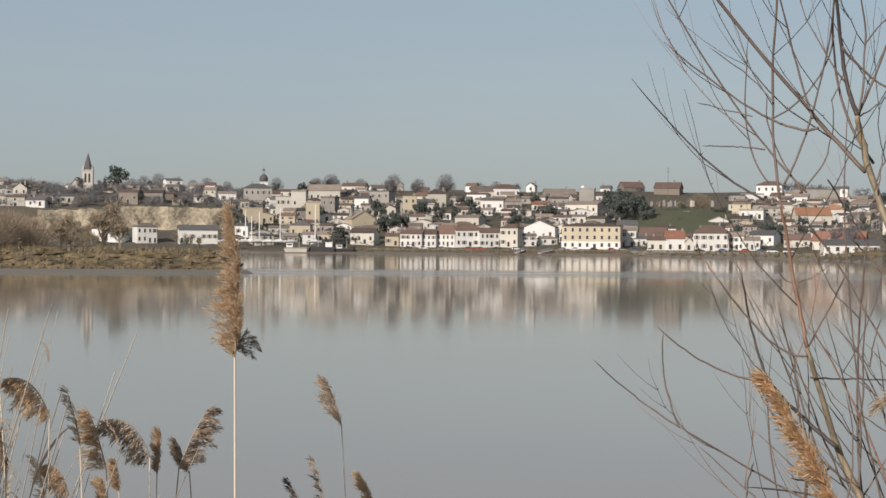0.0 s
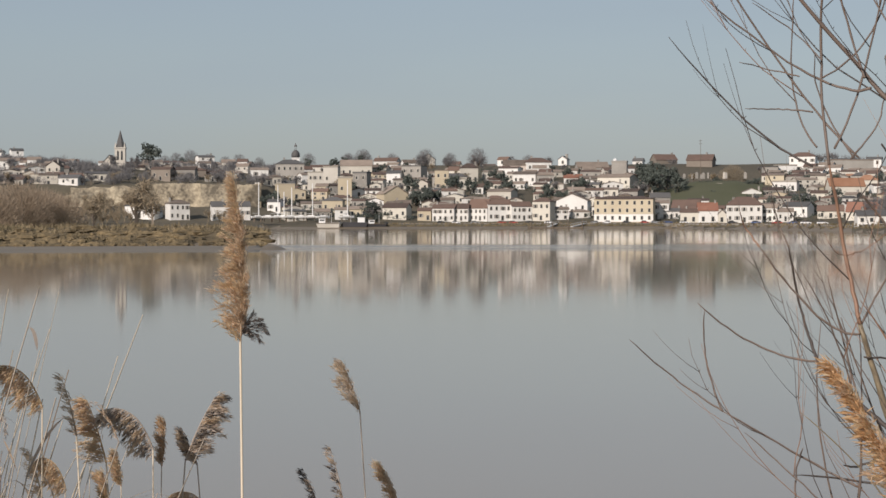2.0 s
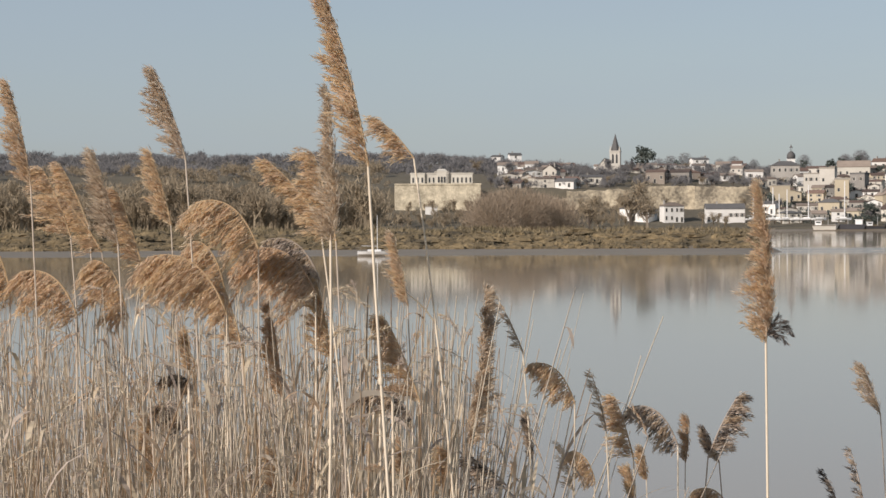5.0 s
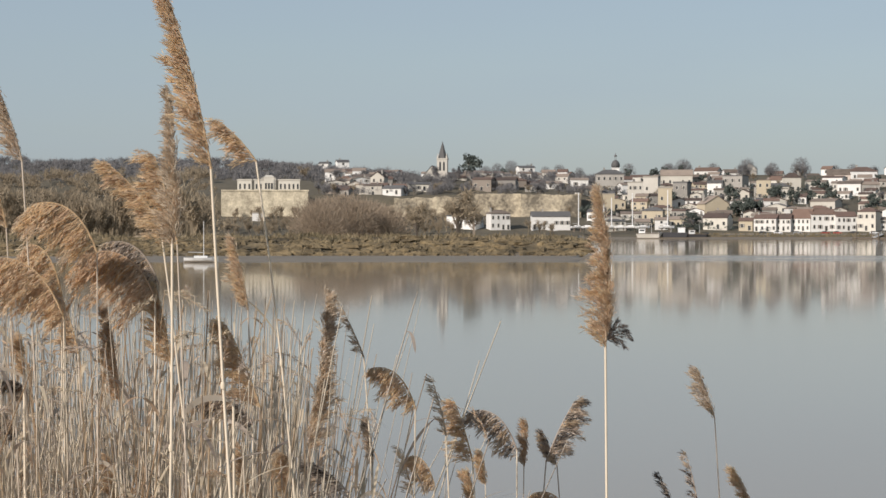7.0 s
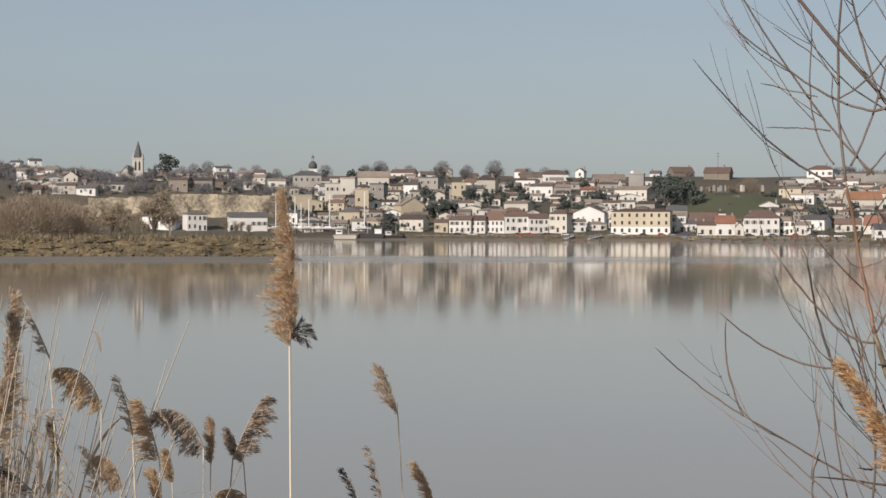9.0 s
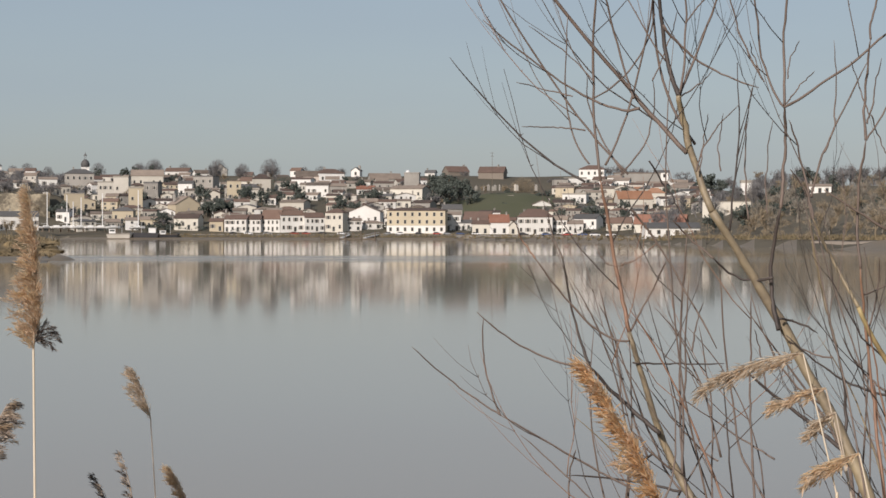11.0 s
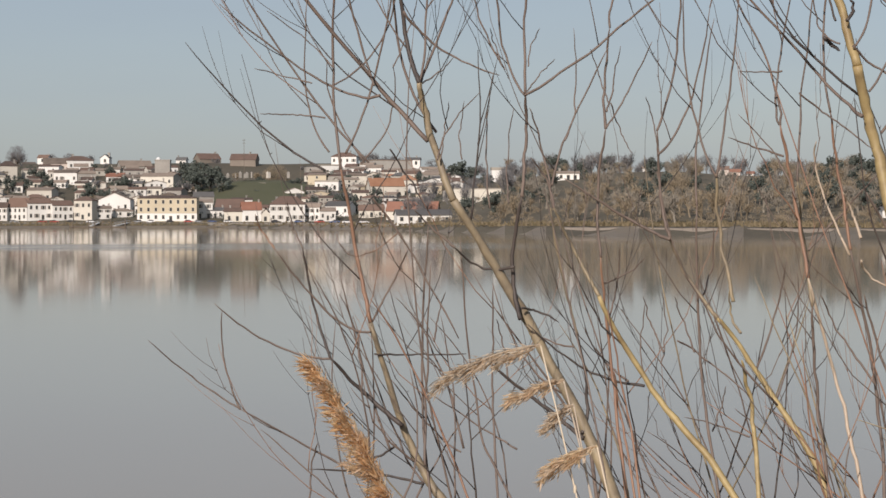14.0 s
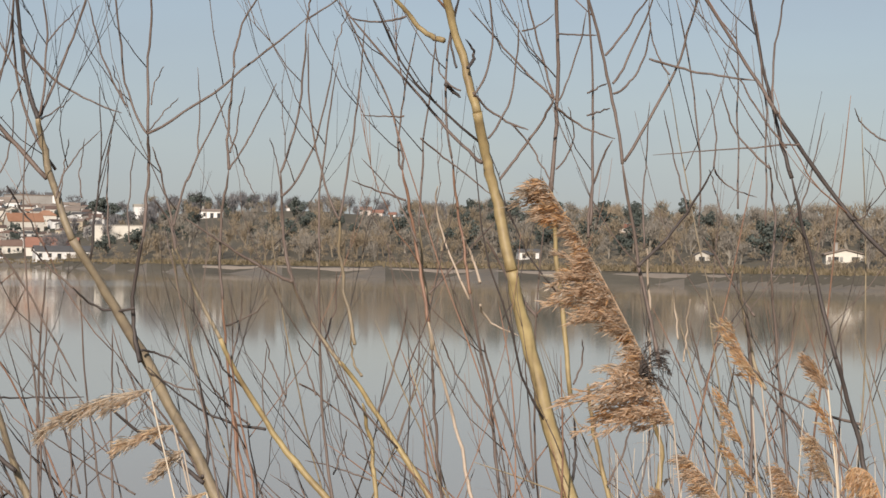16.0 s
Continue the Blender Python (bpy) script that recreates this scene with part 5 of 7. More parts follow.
def sedge():
    """Tussocks of salt grass on the mud banks."""
    rng = np.random.default_rng(4)
    verts, faces = [], []
    for k in range(9000):
        b = rng.uniform(-24, 4.2)
        d = shore(b) + 37 + rng.uniform(0, 1) ** 1.5 * 60
        p = polar(b, d)
        z = land(p.x, p.y)
        if noise.noise((p.x * 0.12, p.y * 0.12, 1.0)) < 0.05 and d < shore(b) + 56:
            continue
        for j in range(4):
            h, w = rng.uniform(0.2, 0.55) + (0.5 * rng.random() if d > shore(b) + 56 else 0), rng.uniform(0.04, 0.12)
            x, y = p.x + rng.normal(0, 0.6), p.y + rng.normal(0, 0.6)
            lx, ly = rng.normal(0, 0.35, 2)
            i = len(verts)
            verts += [(x - w, y, z - 0.1), (x + w, y + rng.normal(0, 0.1), z - 0.1), (x + lx, y + ly, z + h)]
            faces.append((i, i + 1, i + 2))
    tagged(new("salt_grass", mesh_from("salt_grass", verts, faces, SEDGE)), "tawny tussocks of salt grass on the mud spit", "grass", kind="stuff")


sedge()


def hummocks():
    """Undercut turf hummocks along the eroded edge of the spit."""
    rng = np.random.default_rng(6)
    base = []
    for i in range(4):
        w = (0.0, 0.45, 0.8, 1.0)[i]
        for k in range(8):
            base.append((math.cos(k * math.pi / 4) * math.cos(w * 1.57), math.sin(k * math.pi / 4) * math.cos(w * 1.57), math.sin(w * 1.57)))
    quads = [(i * 8 + k, i * 8 + (k + 1) % 8, (i + 1) * 8 + (k + 1) % 8, (i + 1) * 8 + k) for i in range(3) for k in range(8)]
    verts, faces = [], []
    for n in range(1500):
        b = rng.uniform(-22, 4.15)
        d = shore(b) + 36.5 + 20 * rng.random() ** 1.3
        p = polar(b, d)
        z = land(p.x, p.y)
        sx, sy, sz, t = rng.uniform(0.5, 1.8), rng.uniform(0.5, 1.0), rng.uniform(0.35, 0.8), rng.uniform(-0.4, 0.4)
        at = len(verts)
        for x, y, h in base:
            j = 1 + 0.3 * rng.normal()
            verts.append((p.x + (x * sx * math.cos(t) - y * sy * math.sin(t)) * j, p.y + (x * sx * math.sin(t) + y * sy * math.cos(t)) * j, z - 0.15 + h * sz * (0.8 + 0.25 * rng.random())))
        faces += [tuple(i + at for i in q) for q in quads]
    tagged(new("turf_hummocks", mesh_from("turf_hummocks", verts, faces, TURF)), "eroded brown turf hummocks along the mud spit", "turf", kind="stuff")


hummocks()


def car(bearing, dist, turn, paint):
    ob = new("parked_car")
    p = polar(bearing, dist)
    ob.matrix_basis = pose(p.x, p.y, land(p.x, p.y) + 0.02, 0, 0, -bearing + turn)
    tagged(ob, "car parked on the quay before the houses", "car", "cars on the quay")
    g = Mesh()
    prof = [(-2.0, 0.35), (-2.05, 0.75), (-1.9, 0.9), (1.2, 0.9), (2.0, 0.72), (2.05, 0.35)]
    n = len(prof)
    g.add([(x, -0.82, z) for x, z in prof] + [(x, 0.82, z) for x, z in prof], [tuple(range(n)), tuple(range(2 * n - 1, n - 1, -1))] + [(i, i + n, (i + 1) % n + n, (i + 1) % n) for i in range(n)])
    part("body", g.done("body", CAR_PAINT[paint]), ob)
    g = Mesh()
    prof = [(-1.75, 0.9), (-1.35, 1.4), (0.3, 1.42), (1.0, 0.9)]
    g.add([(x, -0.7, z) for x, z in prof] + [(x, 0.7, z) for x, z in prof], [(0, 1, 2, 3), (7, 6, 5, 4), (0, 4, 5, 1), (1, 5, 6, 2), (2, 6, 7, 3)])
    part("glasshouse", g.done("glasshouse", GLASS), ob)
    for x in (-1.25, 1.3):
        for y in (-0.8, 0.8):
            g = Mesh()
            g.tube([(x, y - 0.1, 0.32), (x, y + 0.1, 0.32)], [0.32, 0.32], 10)
            part("wheel", g.done("wheel", RUBBER), ob)


def quay_traffic():
    rng = random.Random(77)
    b = 8.9
    while b < 21.5:
        if rng.random() < 0.62:
            car(b, shore(b) + rng.uniform(17.9, 18.6), rng.choice((0, 0, 4, 180, -5)), rng.choice((0, 0, 1, 1, 2, 2, 4, 3)))
        b += rng.uniform(0.28, 0.6)


quay_traffic()


def bankside_scrub():
    rng = np.random.default_rng(9)
    verts, faces = [], []
    for k in range(2600):
        b = rng.uniform(7, 49)
        d = shore(b) + rng.uniform(12, 17) + (0 if b < 22 else rng.uniform(0, 14))
        p = polar(b, d)
        z = land(p.x, p.y)
        for j in range(3):
            h, w = rng.uniform(0.3, 1.1), rng.uniform(0.15, 0.4)
            x, y = p.x + rng.normal(0, 0.8), p.y + rng.normal(0, 0.5)
            i = len(verts)
            verts += [(x - w, y, z - 0.1), (x + w, y, z - 0.1), (x + rng.normal(0, 0.3), y + rng.normal(0, 0.3), z + h)]
            faces.append((i, i + 1, i + 2))
    tagged(new("bank_scrub", mesh_from("bank_scrub", verts, faces, SEDGE)), "rough brown grass along the foot of the quay", "grass", kind="stuff")


bankside_scrub()


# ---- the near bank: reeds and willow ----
# darker last tones mimic the shaded side of plumes, dealt at random
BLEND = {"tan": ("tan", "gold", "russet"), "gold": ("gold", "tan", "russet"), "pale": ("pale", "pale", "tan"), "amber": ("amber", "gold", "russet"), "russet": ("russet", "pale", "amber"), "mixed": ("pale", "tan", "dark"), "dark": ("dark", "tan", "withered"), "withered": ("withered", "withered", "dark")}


def strand(g, p, d, length, half, rng, slot):
    """One silky spikelet."""
    a = d.cross(Vector((rng.gauss(0, 1), rng.gauss(0, 1), rng.gauss(0, 1)))).normalized() * half
    m = p + d * length * 0.45
    g.add([p, m + a, p + d * length, m - a], [(0, 1, 2, 3)], slot)


def tassel(g, line, strands, rng, slot, loose, sweep, fine=1.0):
    """A side branch thick with spikelets, densest beyond its middle."""
    n = len(line) - 1
    g.tube(line, [0.0008 - 0.0005 * i / n for i in range(n + 1)], 3, slot, cap=False)
    for j in range(strands):
        v = min(0.999, (j + rng.random()) / strands) ** 0.75
        i = int(v * n)
        q = line[i].lerp(line[i + 1], v * n - i)
        d = (line[i + 1] - line[i]).normalized()
        d = (d + sweep * 0.25 + Vector((rng.gauss(0, loose), rng.gauss(0, loose), rng.gauss(0, loose)))).normalized()
        off = 0.0012 + 0.0022 * math.sin(math.pi * v)
        strand(g, q + Vector((rng.gauss(0, off), rng.gauss(0, off), rng.gauss(0, off))), d, rng.uniform(0.007, 0.018) * fine, rng.uniform(0.0005, 0.0013) * fine, rng, slot if rng.random() < 0.75 else rng.choice((0, 1, 2)))


# per kind: lie along the stalk, opening, sweep, its direction (x, z), branches, reach, looseness
HABIT = {
    "spike": (1.05, 0.4, 0.7, (-0.9, 0.1), 84, 1.05, 0.28),
    "ragged": (0.85, 0.7, 0.25, (-0.6, 0.1), 100, 0.8, 0.4),
    "lean": (0.75, 0.4, 0.75, (-0.7, -0.35), 76, 0.9, 0.28),
    "droop": (0.5, 0.36, 0.95, (-0.4, -0.9), 96, 0.85, 0.28),
    "mop": (0.3, 0.45, 1.0, (-1.0, -0.22), 96, 0.85, 0.34),
    "feather": (0.6, 0.5, 0.8, (-1.0, -0.5), 30, 1.1, 0.34),
    "brush": (1.1, 0.42, 0.3, (-0.5, 0.1), 76, 0.85, 0.28),
    "wisp": (1.1, 0.4, 0.4, (-0.5, 0.0), 24, 0.8, 0.25),
}


def plume_mesh(neck, tip, width, kind, tone, seed):
    """A reed panicle: a bent rachis and uneven tassels that the wind lays to one side."""
    rng = random.Random(seed)
    neck, tip = Vector(neck), Vector(tip)
    axis = tip - neck
    length = axis.length
    side = Vector((axis.z, 0, -axis.x)).normalized()
    lie, spread, pull, (sx, sz), n, reach, loose = HABIT[kind]
    if axis.x > 0.02:
        sx = -sx
    sweep = Vector((sx, 0, sz)).normalized()
    if kind == "droop":
        spine = bezier(neck, neck + axis * 0.35 + Vector((0, 0, 0.5 * length)), tip + Vector((axis.x * 0.1, 0, -0.1 * length)), 16)
    elif kind in ("lean", "feather"):
        spine = bezier(neck, neck + axis * 0.5 + Vector((0, 0, 0.14 * length)), tip, 16)
    else:
        spine = bezier(neck, neck + axis * 0.5 + side * 0.05 * length, tip, 16)
    n = int(n * max(0.55, min(1.5, length / 0.2)))
    g = Mesh()
    g.tube(spine, [0.002 - 0.0015 * i / 16 for i in range(17)], 4, cap=False)
    for k in range(n):
        u = (k + rng.random()) / n
        f = u * 16
        i = min(int(f), 15)
        p = spine[i].lerp(spine[i + 1], f - i)
        along = (spine[i + 1] - spine[i]).normalized()
        w = rng.uniform(0, 2 * math.pi)
        out = Vector((math.cos(w), math.sin(w), rng.uniform(-0.3, 0.3)))
        out = (out - along * out.dot(along)).normalized()
        lump = 1.0 + (0.85 if kind == "droop" else 0.6) * noise.noise((u * 6.0, seed * 3.7, 0.0))
        taper = {"spike": min(1.0, 0.55 + 1.6 * u) * (1.12 - 0.85 * u), "ragged": min(1.0, 0.6 + 2.4 * u) * (1.15 - 1.02 * u ** 0.6), "droop": 0.45 + 0.55 * math.sin(math.pi * min(1, u * 0.85 + 0.1)),
                 "mop": (0.12 + 0.88 * abs(math.cos(math.pi * (2.45 * u - 0.25))) ** 1.5) * (1.25 - 0.95 * u), "lean": 1.1 - 0.6 * u, "feather": 1.15 - 0.7 * u, "brush": 0.5 + 0.5 * math.sin(math.pi * min(1.0, u + 0.12)), "wisp": 0.9 - 0.5 * u}[kind]
        r = max(0.006, width * reach * taper * lump * rng.uniform(0.45, 1.15))
        d = (along * lie + out * spread + sweep * pull * rng.uniform(0.6, 1.2)).normalized()
        bend = sweep * 0.22 * r + Vector((0, 0, -0.1 * r))
        line = bezier(p, p + d * r * 0.5, p + d * r * 0.9 + bend, 5)
        tassel(g, line, int(20 + 760 * r) if width > 0.06 else int(16 + 600 * r), rng, rng.choice((0, 0, 0, 1, 1, 2)), loose, sweep, 1.25 if kind in ("mop", "feather") else 1.0)
    return g.done("plume", *(CANE[c] for c in BLEND[tone]))


def curled_tuft(origin, size, seed):
    """A dark withered side shoot: a few curled fingers."""
    rng = random.Random(seed)
    g = Mesh()
    for x, z, cx, cz in ((1.0, 0.02, 0.6, 0.45), (0.75, 0.55, 0.25, 0.7), (0.7, -0.3, 0.5, 0.1), (0.45, 0.8, 0.1, 0.5), (0.85, 0.3, 0.5, 0.5), (0.35, -0.15, 0.2, 0.2)):
        line = bezier(origin, origin + Vector((cx, rng.uniform(-0.2, 0.2), cz)) * size, origin + Vector((x, rng.uniform(-0.3, 0.3), z)) * size, 6)
        tassel(g, line, 130, rng, rng.choice((0, 0, 1)), 0.32, Vector((0.5, 0, -0.5)), 0.7)
    return g.done("withered_tuft", CANE["withered"], CANE["withered"], CANE["dark"])


REED_COUNT = [0]
TONES = {"tan": "tan", "gold": "golden", "pale": "pale buff", "russet": "russet", "dark": "dark grey-brown", "withered": "blackened", "mixed": "buff and brown", "amber": "orange-brown"}
SHAPES = {"spike": "upright feathery plume", "droop": "drooping one-sided plume", "brush": "small brush-like plume", "wisp": "thin ragged plume", "ragged": "tall ragged plume", "lean": "leaning one-sided plume", "feather": "slight one-sided windblown plume", "mop": "large wind-blown plume"}


def blade(g, p, d, length, width, rng, droop=0.5, slot=0):
    """A dry strap leaf that arches over."""
    side = d.cross(Vector((0, 0, 1)))
    side = side.normalized() if side.length > 1e-3 else Vector((1, 0, 0))
    q, dirn = p.copy(), d.copy()
    pts = []
    for i in range(7):
        w = width * math.sin(math.pi * (0.12 + 0.88 * (1 - i / 6)) * 0.98) if i < 6 else 0.0004
        pts += [q - side * w / 2, q + side * w / 2]
        dirn = (dirn + Vector((0, 0, -droop * 0.28))).normalized()
        q = q + dirn * length / 6
    g.add(pts, [(2 * i, 2 * i + 1, 2 * i + 3, 2 * i + 2) for i in range(6)], slot)


def reed(base, neck, tip, width, kind, tone, tuft=()):
    """One reed: cane from the ground to the neck, its plume, a few dry leaves."""
    REED_COUNT[0] += 1
    rng = random.Random(REED_COUNT[0] * 17)
    ob = new("reed")
    z = land(*base)
    ob.matrix_basis = pose(base[0], base[1], z)
    tagged(ob, f"dry reed with a {TONES[tone]} {SHAPES[kind]}", "reed", "reeds of the near bank")
    origin = Vector((base[0], base[1], z))
    n, t = Vector(neck) - origin, Vector(tip) - origin
    lean = (t - n).normalized()
    ctrl = n - (Vector((0, 0, 1)) * 0.8 + lean * 0.2 if kind != "droop" else Vector((0, 0, 1))) * n.z * 0.45
    cane = bezier((0, 0, -0.1), ctrl, n, 14)
    stout = REED_COUNT[0] <= 3
    thick = 0.0042 if stout else rng.uniform(0.0021, 0.003)
    g = Mesh()
    g.tube(cane, [thick - 0.45 * thick * i / 14 for i in range(15)], 6, cap=False)
    for i in range(3, 13, 3):
        g.tube([cane[i] - Vector((0, 0, 0.006)), cane[i], cane[i] + Vector((0, 0, 0.006))], [thick, thick * 1.25, thick], 6, cap=False)
    part("stem", g.done("stem", STEM if stout or rng.random() < 0.4 else STEM_GREY, soft=True), ob)
    part("plume", plume_mesh(n, t, width, kind, tone, REED_COUNT[0] * 13 + 5), ob)
    if tuft:
        part("withered_tuft", curled_tuft(n + Vector((tuft[2], 0, tuft[1])), tuft[0], 3), ob, "dark curled withered tuft")
    for k in range(rng.choice((0, 1, 1, 2))):
        p = cane[rng.choice((7, 8, 9, 10, 11))]
        w = rng.uniform(0, 6.28)
        g = Mesh()
        blade(g, p, Vector((math.cos(w) * 0.6, math.sin(w) * 0.4, 0.7)).normalized(), rng.uniform(0.1, 0.2), 0.011, rng, rng.uniform(0.5, 1.2))
        part("leaf", g.done("leaf", BLADE), ob)
    return ob


reed((0.34, 3.75), (0.312, 3.748, 3.976), (0.299, 3.749, 4.276), 0.084, "ragged", "tan", (0.046, 0.014, 0.004))
reed((-0.16, 3.26), (-0.381, 3.240, 4.300), (-0.460, 3.230, 4.610), 0.066, "spike", "gold")
reed((-0.62, 3.31), (-0.458, 3.331, 4.176), (-0.464, 3.330, 4.435), 0.055, "ragged", "pale")
reed((-0.72, 3.63), (-0.779, 3.643, 4.327), (-0.836, 3.643, 4.492), 0.066, "spike", "mixed")
reed((-0.81, 3.73), (-0.830, 3.740, 4.204), (-0.870, 3.741, 4.344), 0.055, "spike", "gold")
reed((-0.59, 3.54), (-0.623, 3.546, 4.158), (-0.727, 3.544, 4.261), 0.088, "droop", "gold")
reed((-0.45, 3.44), (-0.495, 3.451, 4.209), (-0.586, 3.449, 4.315), 0.048, "lean", "gold")
reed((-0.50, 3.39), (-0.459, 3.402, 4.175), (-0.498, 3.402, 4.328), 0.060, "lean", "gold")
reed((-0.24, 3.50), (-0.332, 3.508, 4.322), (-0.398, 3.506, 4.393), 0.043, "lean", "gold")
reed((-0.90, 3.73), (-0.934, 3.737, 4.166), (-0.981, 3.737, 4.344), 0.060, "spike", "pale")
reed((-0.89, 3.83), (-0.911, 3.837, 4.120), (-0.962, 3.837, 4.272), 0.067, "lean", "gold")
reed((-0.65, 3.63), (-0.702, 3.643, 4.034), (-0.838, 3.640, 4.162), 0.101, "droop", "gold")
reed((-0.68, 3.73), (-0.725, 3.742, 4.073), (-0.780, 3.742, 4.185), 0.077, "droop", "gold")
reed((-0.52, 3.69), (-0.541, 3.698, 4.070), (-0.660, 3.696, 4.170), 0.108, "droop", "russet")
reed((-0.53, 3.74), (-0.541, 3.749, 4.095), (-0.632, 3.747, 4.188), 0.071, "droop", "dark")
reed((-0.60, 3.83), (-0.633, 3.843, 3.862), (-0.657, 3.844, 4.042), 0.043, "spike", "russet")
reed((-0.50, 3.74), (-0.519, 3.748, 3.942), (-0.548, 3.748, 4.095), 0.060, "spike", "gold")
reed((-0.35, 3.84), (-0.381, 3.853, 4.042), (-0.412, 3.854, 4.182), 0.034, "spike", "tan")
reed((-0.30, 3.84), (-0.358, 3.852, 3.851), (-0.424, 3.852, 4.014), 0.065, "lean", "gold")
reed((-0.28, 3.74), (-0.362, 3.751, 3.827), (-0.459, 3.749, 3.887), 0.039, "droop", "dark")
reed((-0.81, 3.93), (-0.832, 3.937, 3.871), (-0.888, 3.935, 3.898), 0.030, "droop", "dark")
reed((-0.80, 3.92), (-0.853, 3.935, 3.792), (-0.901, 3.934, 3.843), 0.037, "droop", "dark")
reed((-0.85, 4.02), (-0.860, 4.036, 3.892), (-0.867, 4.037, 3.975), 0.040, "brush", "tan")
reed((-0.69, 3.93), (-0.731, 3.941, 3.951), (-0.763, 3.941, 4.067), 0.041, "lean", "gold")
reed((-0.91, 3.82), (-0.942, 3.835, 4.025), (-1.004, 3.834, 4.148), 0.079, "droop", "gold")
reed((-1.00, 3.72), (-1.027, 3.734, 4.183), (-1.082, 3.733, 4.314), 0.066, "lean", "gold")
reed((-0.98, 3.72), (-1.016, 3.732, 4.029), (-1.115, 3.730, 4.128), 0.087, "droop", "gold")
reed((-1.05, 3.62), (-1.075, 3.633, 4.279), (-1.118, 3.634, 4.471), 0.059, "spike", "tan")
reed((-1.12, 3.72), (-1.147, 3.729, 4.073), (-1.219, 3.728, 4.215), 0.082, "droop", "gold")
reed((-1.18, 3.81), (-1.222, 3.825, 3.935), (-1.290, 3.824, 4.025), 0.056, "droop", "tan")
reed((-0.27, 3.85), (-0.262, 3.854, 3.765), (-0.226, 3.859, 4.072), 0.081, "ragged", "mixed")
reed((-0.45, 3.89), (-0.156, 3.910, 3.946), (-0.215, 3.909, 4.068), 0.025, "wisp", "mixed")
reed((-0.37, 3.94), (-0.054, 3.962, 3.839), (-0.135, 3.960, 3.933), 0.046, "droop", "gold")
reed((0.04, 4.05), (0.008, 4.063, 3.774), (-0.022, 4.063, 3.892), 0.026, "wisp", "pale")
reed((0.06, 4.16), (0.065, 4.164, 3.707), (0.026, 4.164, 3.836), 0.053, "lean", "gold")
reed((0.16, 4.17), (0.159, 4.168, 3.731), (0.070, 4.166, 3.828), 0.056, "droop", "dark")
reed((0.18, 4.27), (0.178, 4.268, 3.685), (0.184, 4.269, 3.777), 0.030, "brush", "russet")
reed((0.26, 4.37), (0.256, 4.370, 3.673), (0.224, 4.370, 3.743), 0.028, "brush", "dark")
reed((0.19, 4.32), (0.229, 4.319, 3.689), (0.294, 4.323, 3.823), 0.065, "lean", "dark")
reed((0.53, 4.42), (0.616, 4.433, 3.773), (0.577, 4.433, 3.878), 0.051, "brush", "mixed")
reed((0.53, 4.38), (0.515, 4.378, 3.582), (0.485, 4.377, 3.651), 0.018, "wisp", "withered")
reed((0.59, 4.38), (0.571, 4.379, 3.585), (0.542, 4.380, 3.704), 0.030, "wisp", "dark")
reed((0.73, 4.48), (0.708, 4.484, 3.558), (0.669, 4.483, 3.646), 0.041, "brush", "gold")
reed((0.07, 4.26), (0.065, 4.263, 3.599), (0.058, 4.264, 3.666), 0.040, "brush", "gold")
reed((0.10, 4.26), (0.094, 4.265, 3.646), (0.084, 4.265, 3.710), 0.020, "brush", "tan")
reed((0.29, 4.37), (0.275, 4.370, 3.572), (0.209, 4.368, 3.620), 0.043, "droop", "gold")
reed((-0.05, 4.16), (-0.063, 4.159, 3.639), (-0.090, 4.159, 3.736), 0.044, "wisp", "pale")
reed((-0.02, 4.16), (-0.017, 4.161, 3.659), (-0.063, 4.160, 3.728), 0.044, "droop", "gold")
reed((-0.17, 3.95), (-0.186, 3.955, 3.666), (-0.257, 3.954, 3.727), 0.046, "feather", "dark")
reed((-0.17, 4.05), (-0.144, 4.057, 3.712), (-0.154, 4.058, 3.801), 0.021, "brush", "dark")
reed((-0.28, 3.95), (-0.289, 3.952, 3.652), (-0.314, 3.952, 3.744), 0.046, "lean", "gold")
reed((-0.38, 3.95), (-0.385, 3.949, 3.652), (-0.408, 3.949, 3.756), 0.041, "brush", "tan")
reed((-0.65, 3.94), (-0.655, 3.940, 3.641), (-0.669, 3.941, 3.744), 0.035, "spike", "tan")
reed((-0.90, 3.93), (-0.908, 3.932, 3.675), (-0.922, 3.933, 3.813), 0.039, "lean", "gold")
reed((1.14, 1.81), (0.888, 2.006, 3.895), (0.809, 2.036, 4.050), 0.046, "ragged", "amber")
reed((1.72, 2.49), (1.393, 2.688, 4.016), (1.260, 2.734, 3.965), 0.053, "feather", "pale")
reed((1.78, 2.54), (1.448, 2.722, 3.959), (1.374, 2.747, 3.928), 0.024, "feather", "tan")
reed((1.55, 2.69), (1.462, 2.716, 3.922), (1.425, 2.729, 3.883), 0.021, "feather", "pale")
reed((1.54, 2.63), (1.473, 2.659, 3.864), (1.405, 2.682, 3.824), 0.042, "feather", "gold")
reed((2.27, 1.96), (1.952, 2.167, 3.986), (1.796, 2.265, 4.324), 0.135, "mop", "russet", (0.055, 0.07, -0.062))
reed((2.06, 2.15), (2.047, 2.167, 3.865), (2.000, 2.196, 3.933), 0.040, "lean", "russet")
reed((2.31, 2.34), (2.301, 2.371, 4.016), (2.248, 2.404, 4.107), 0.041, "wisp", "amber")
reed((2.39, 2.41), (2.342, 2.460, 3.909), (2.310, 2.480, 3.991), 0.037, "wisp", "amber")
reed((2.41, 2.42), (2.351, 2.451, 4.014), (2.319, 2.471, 4.115), 0.041, "wisp", "amber")
reed((2.49, 2.37), (2.456, 2.383, 4.006), (2.430, 2.400, 4.052), 0.028, "brush", "russet")
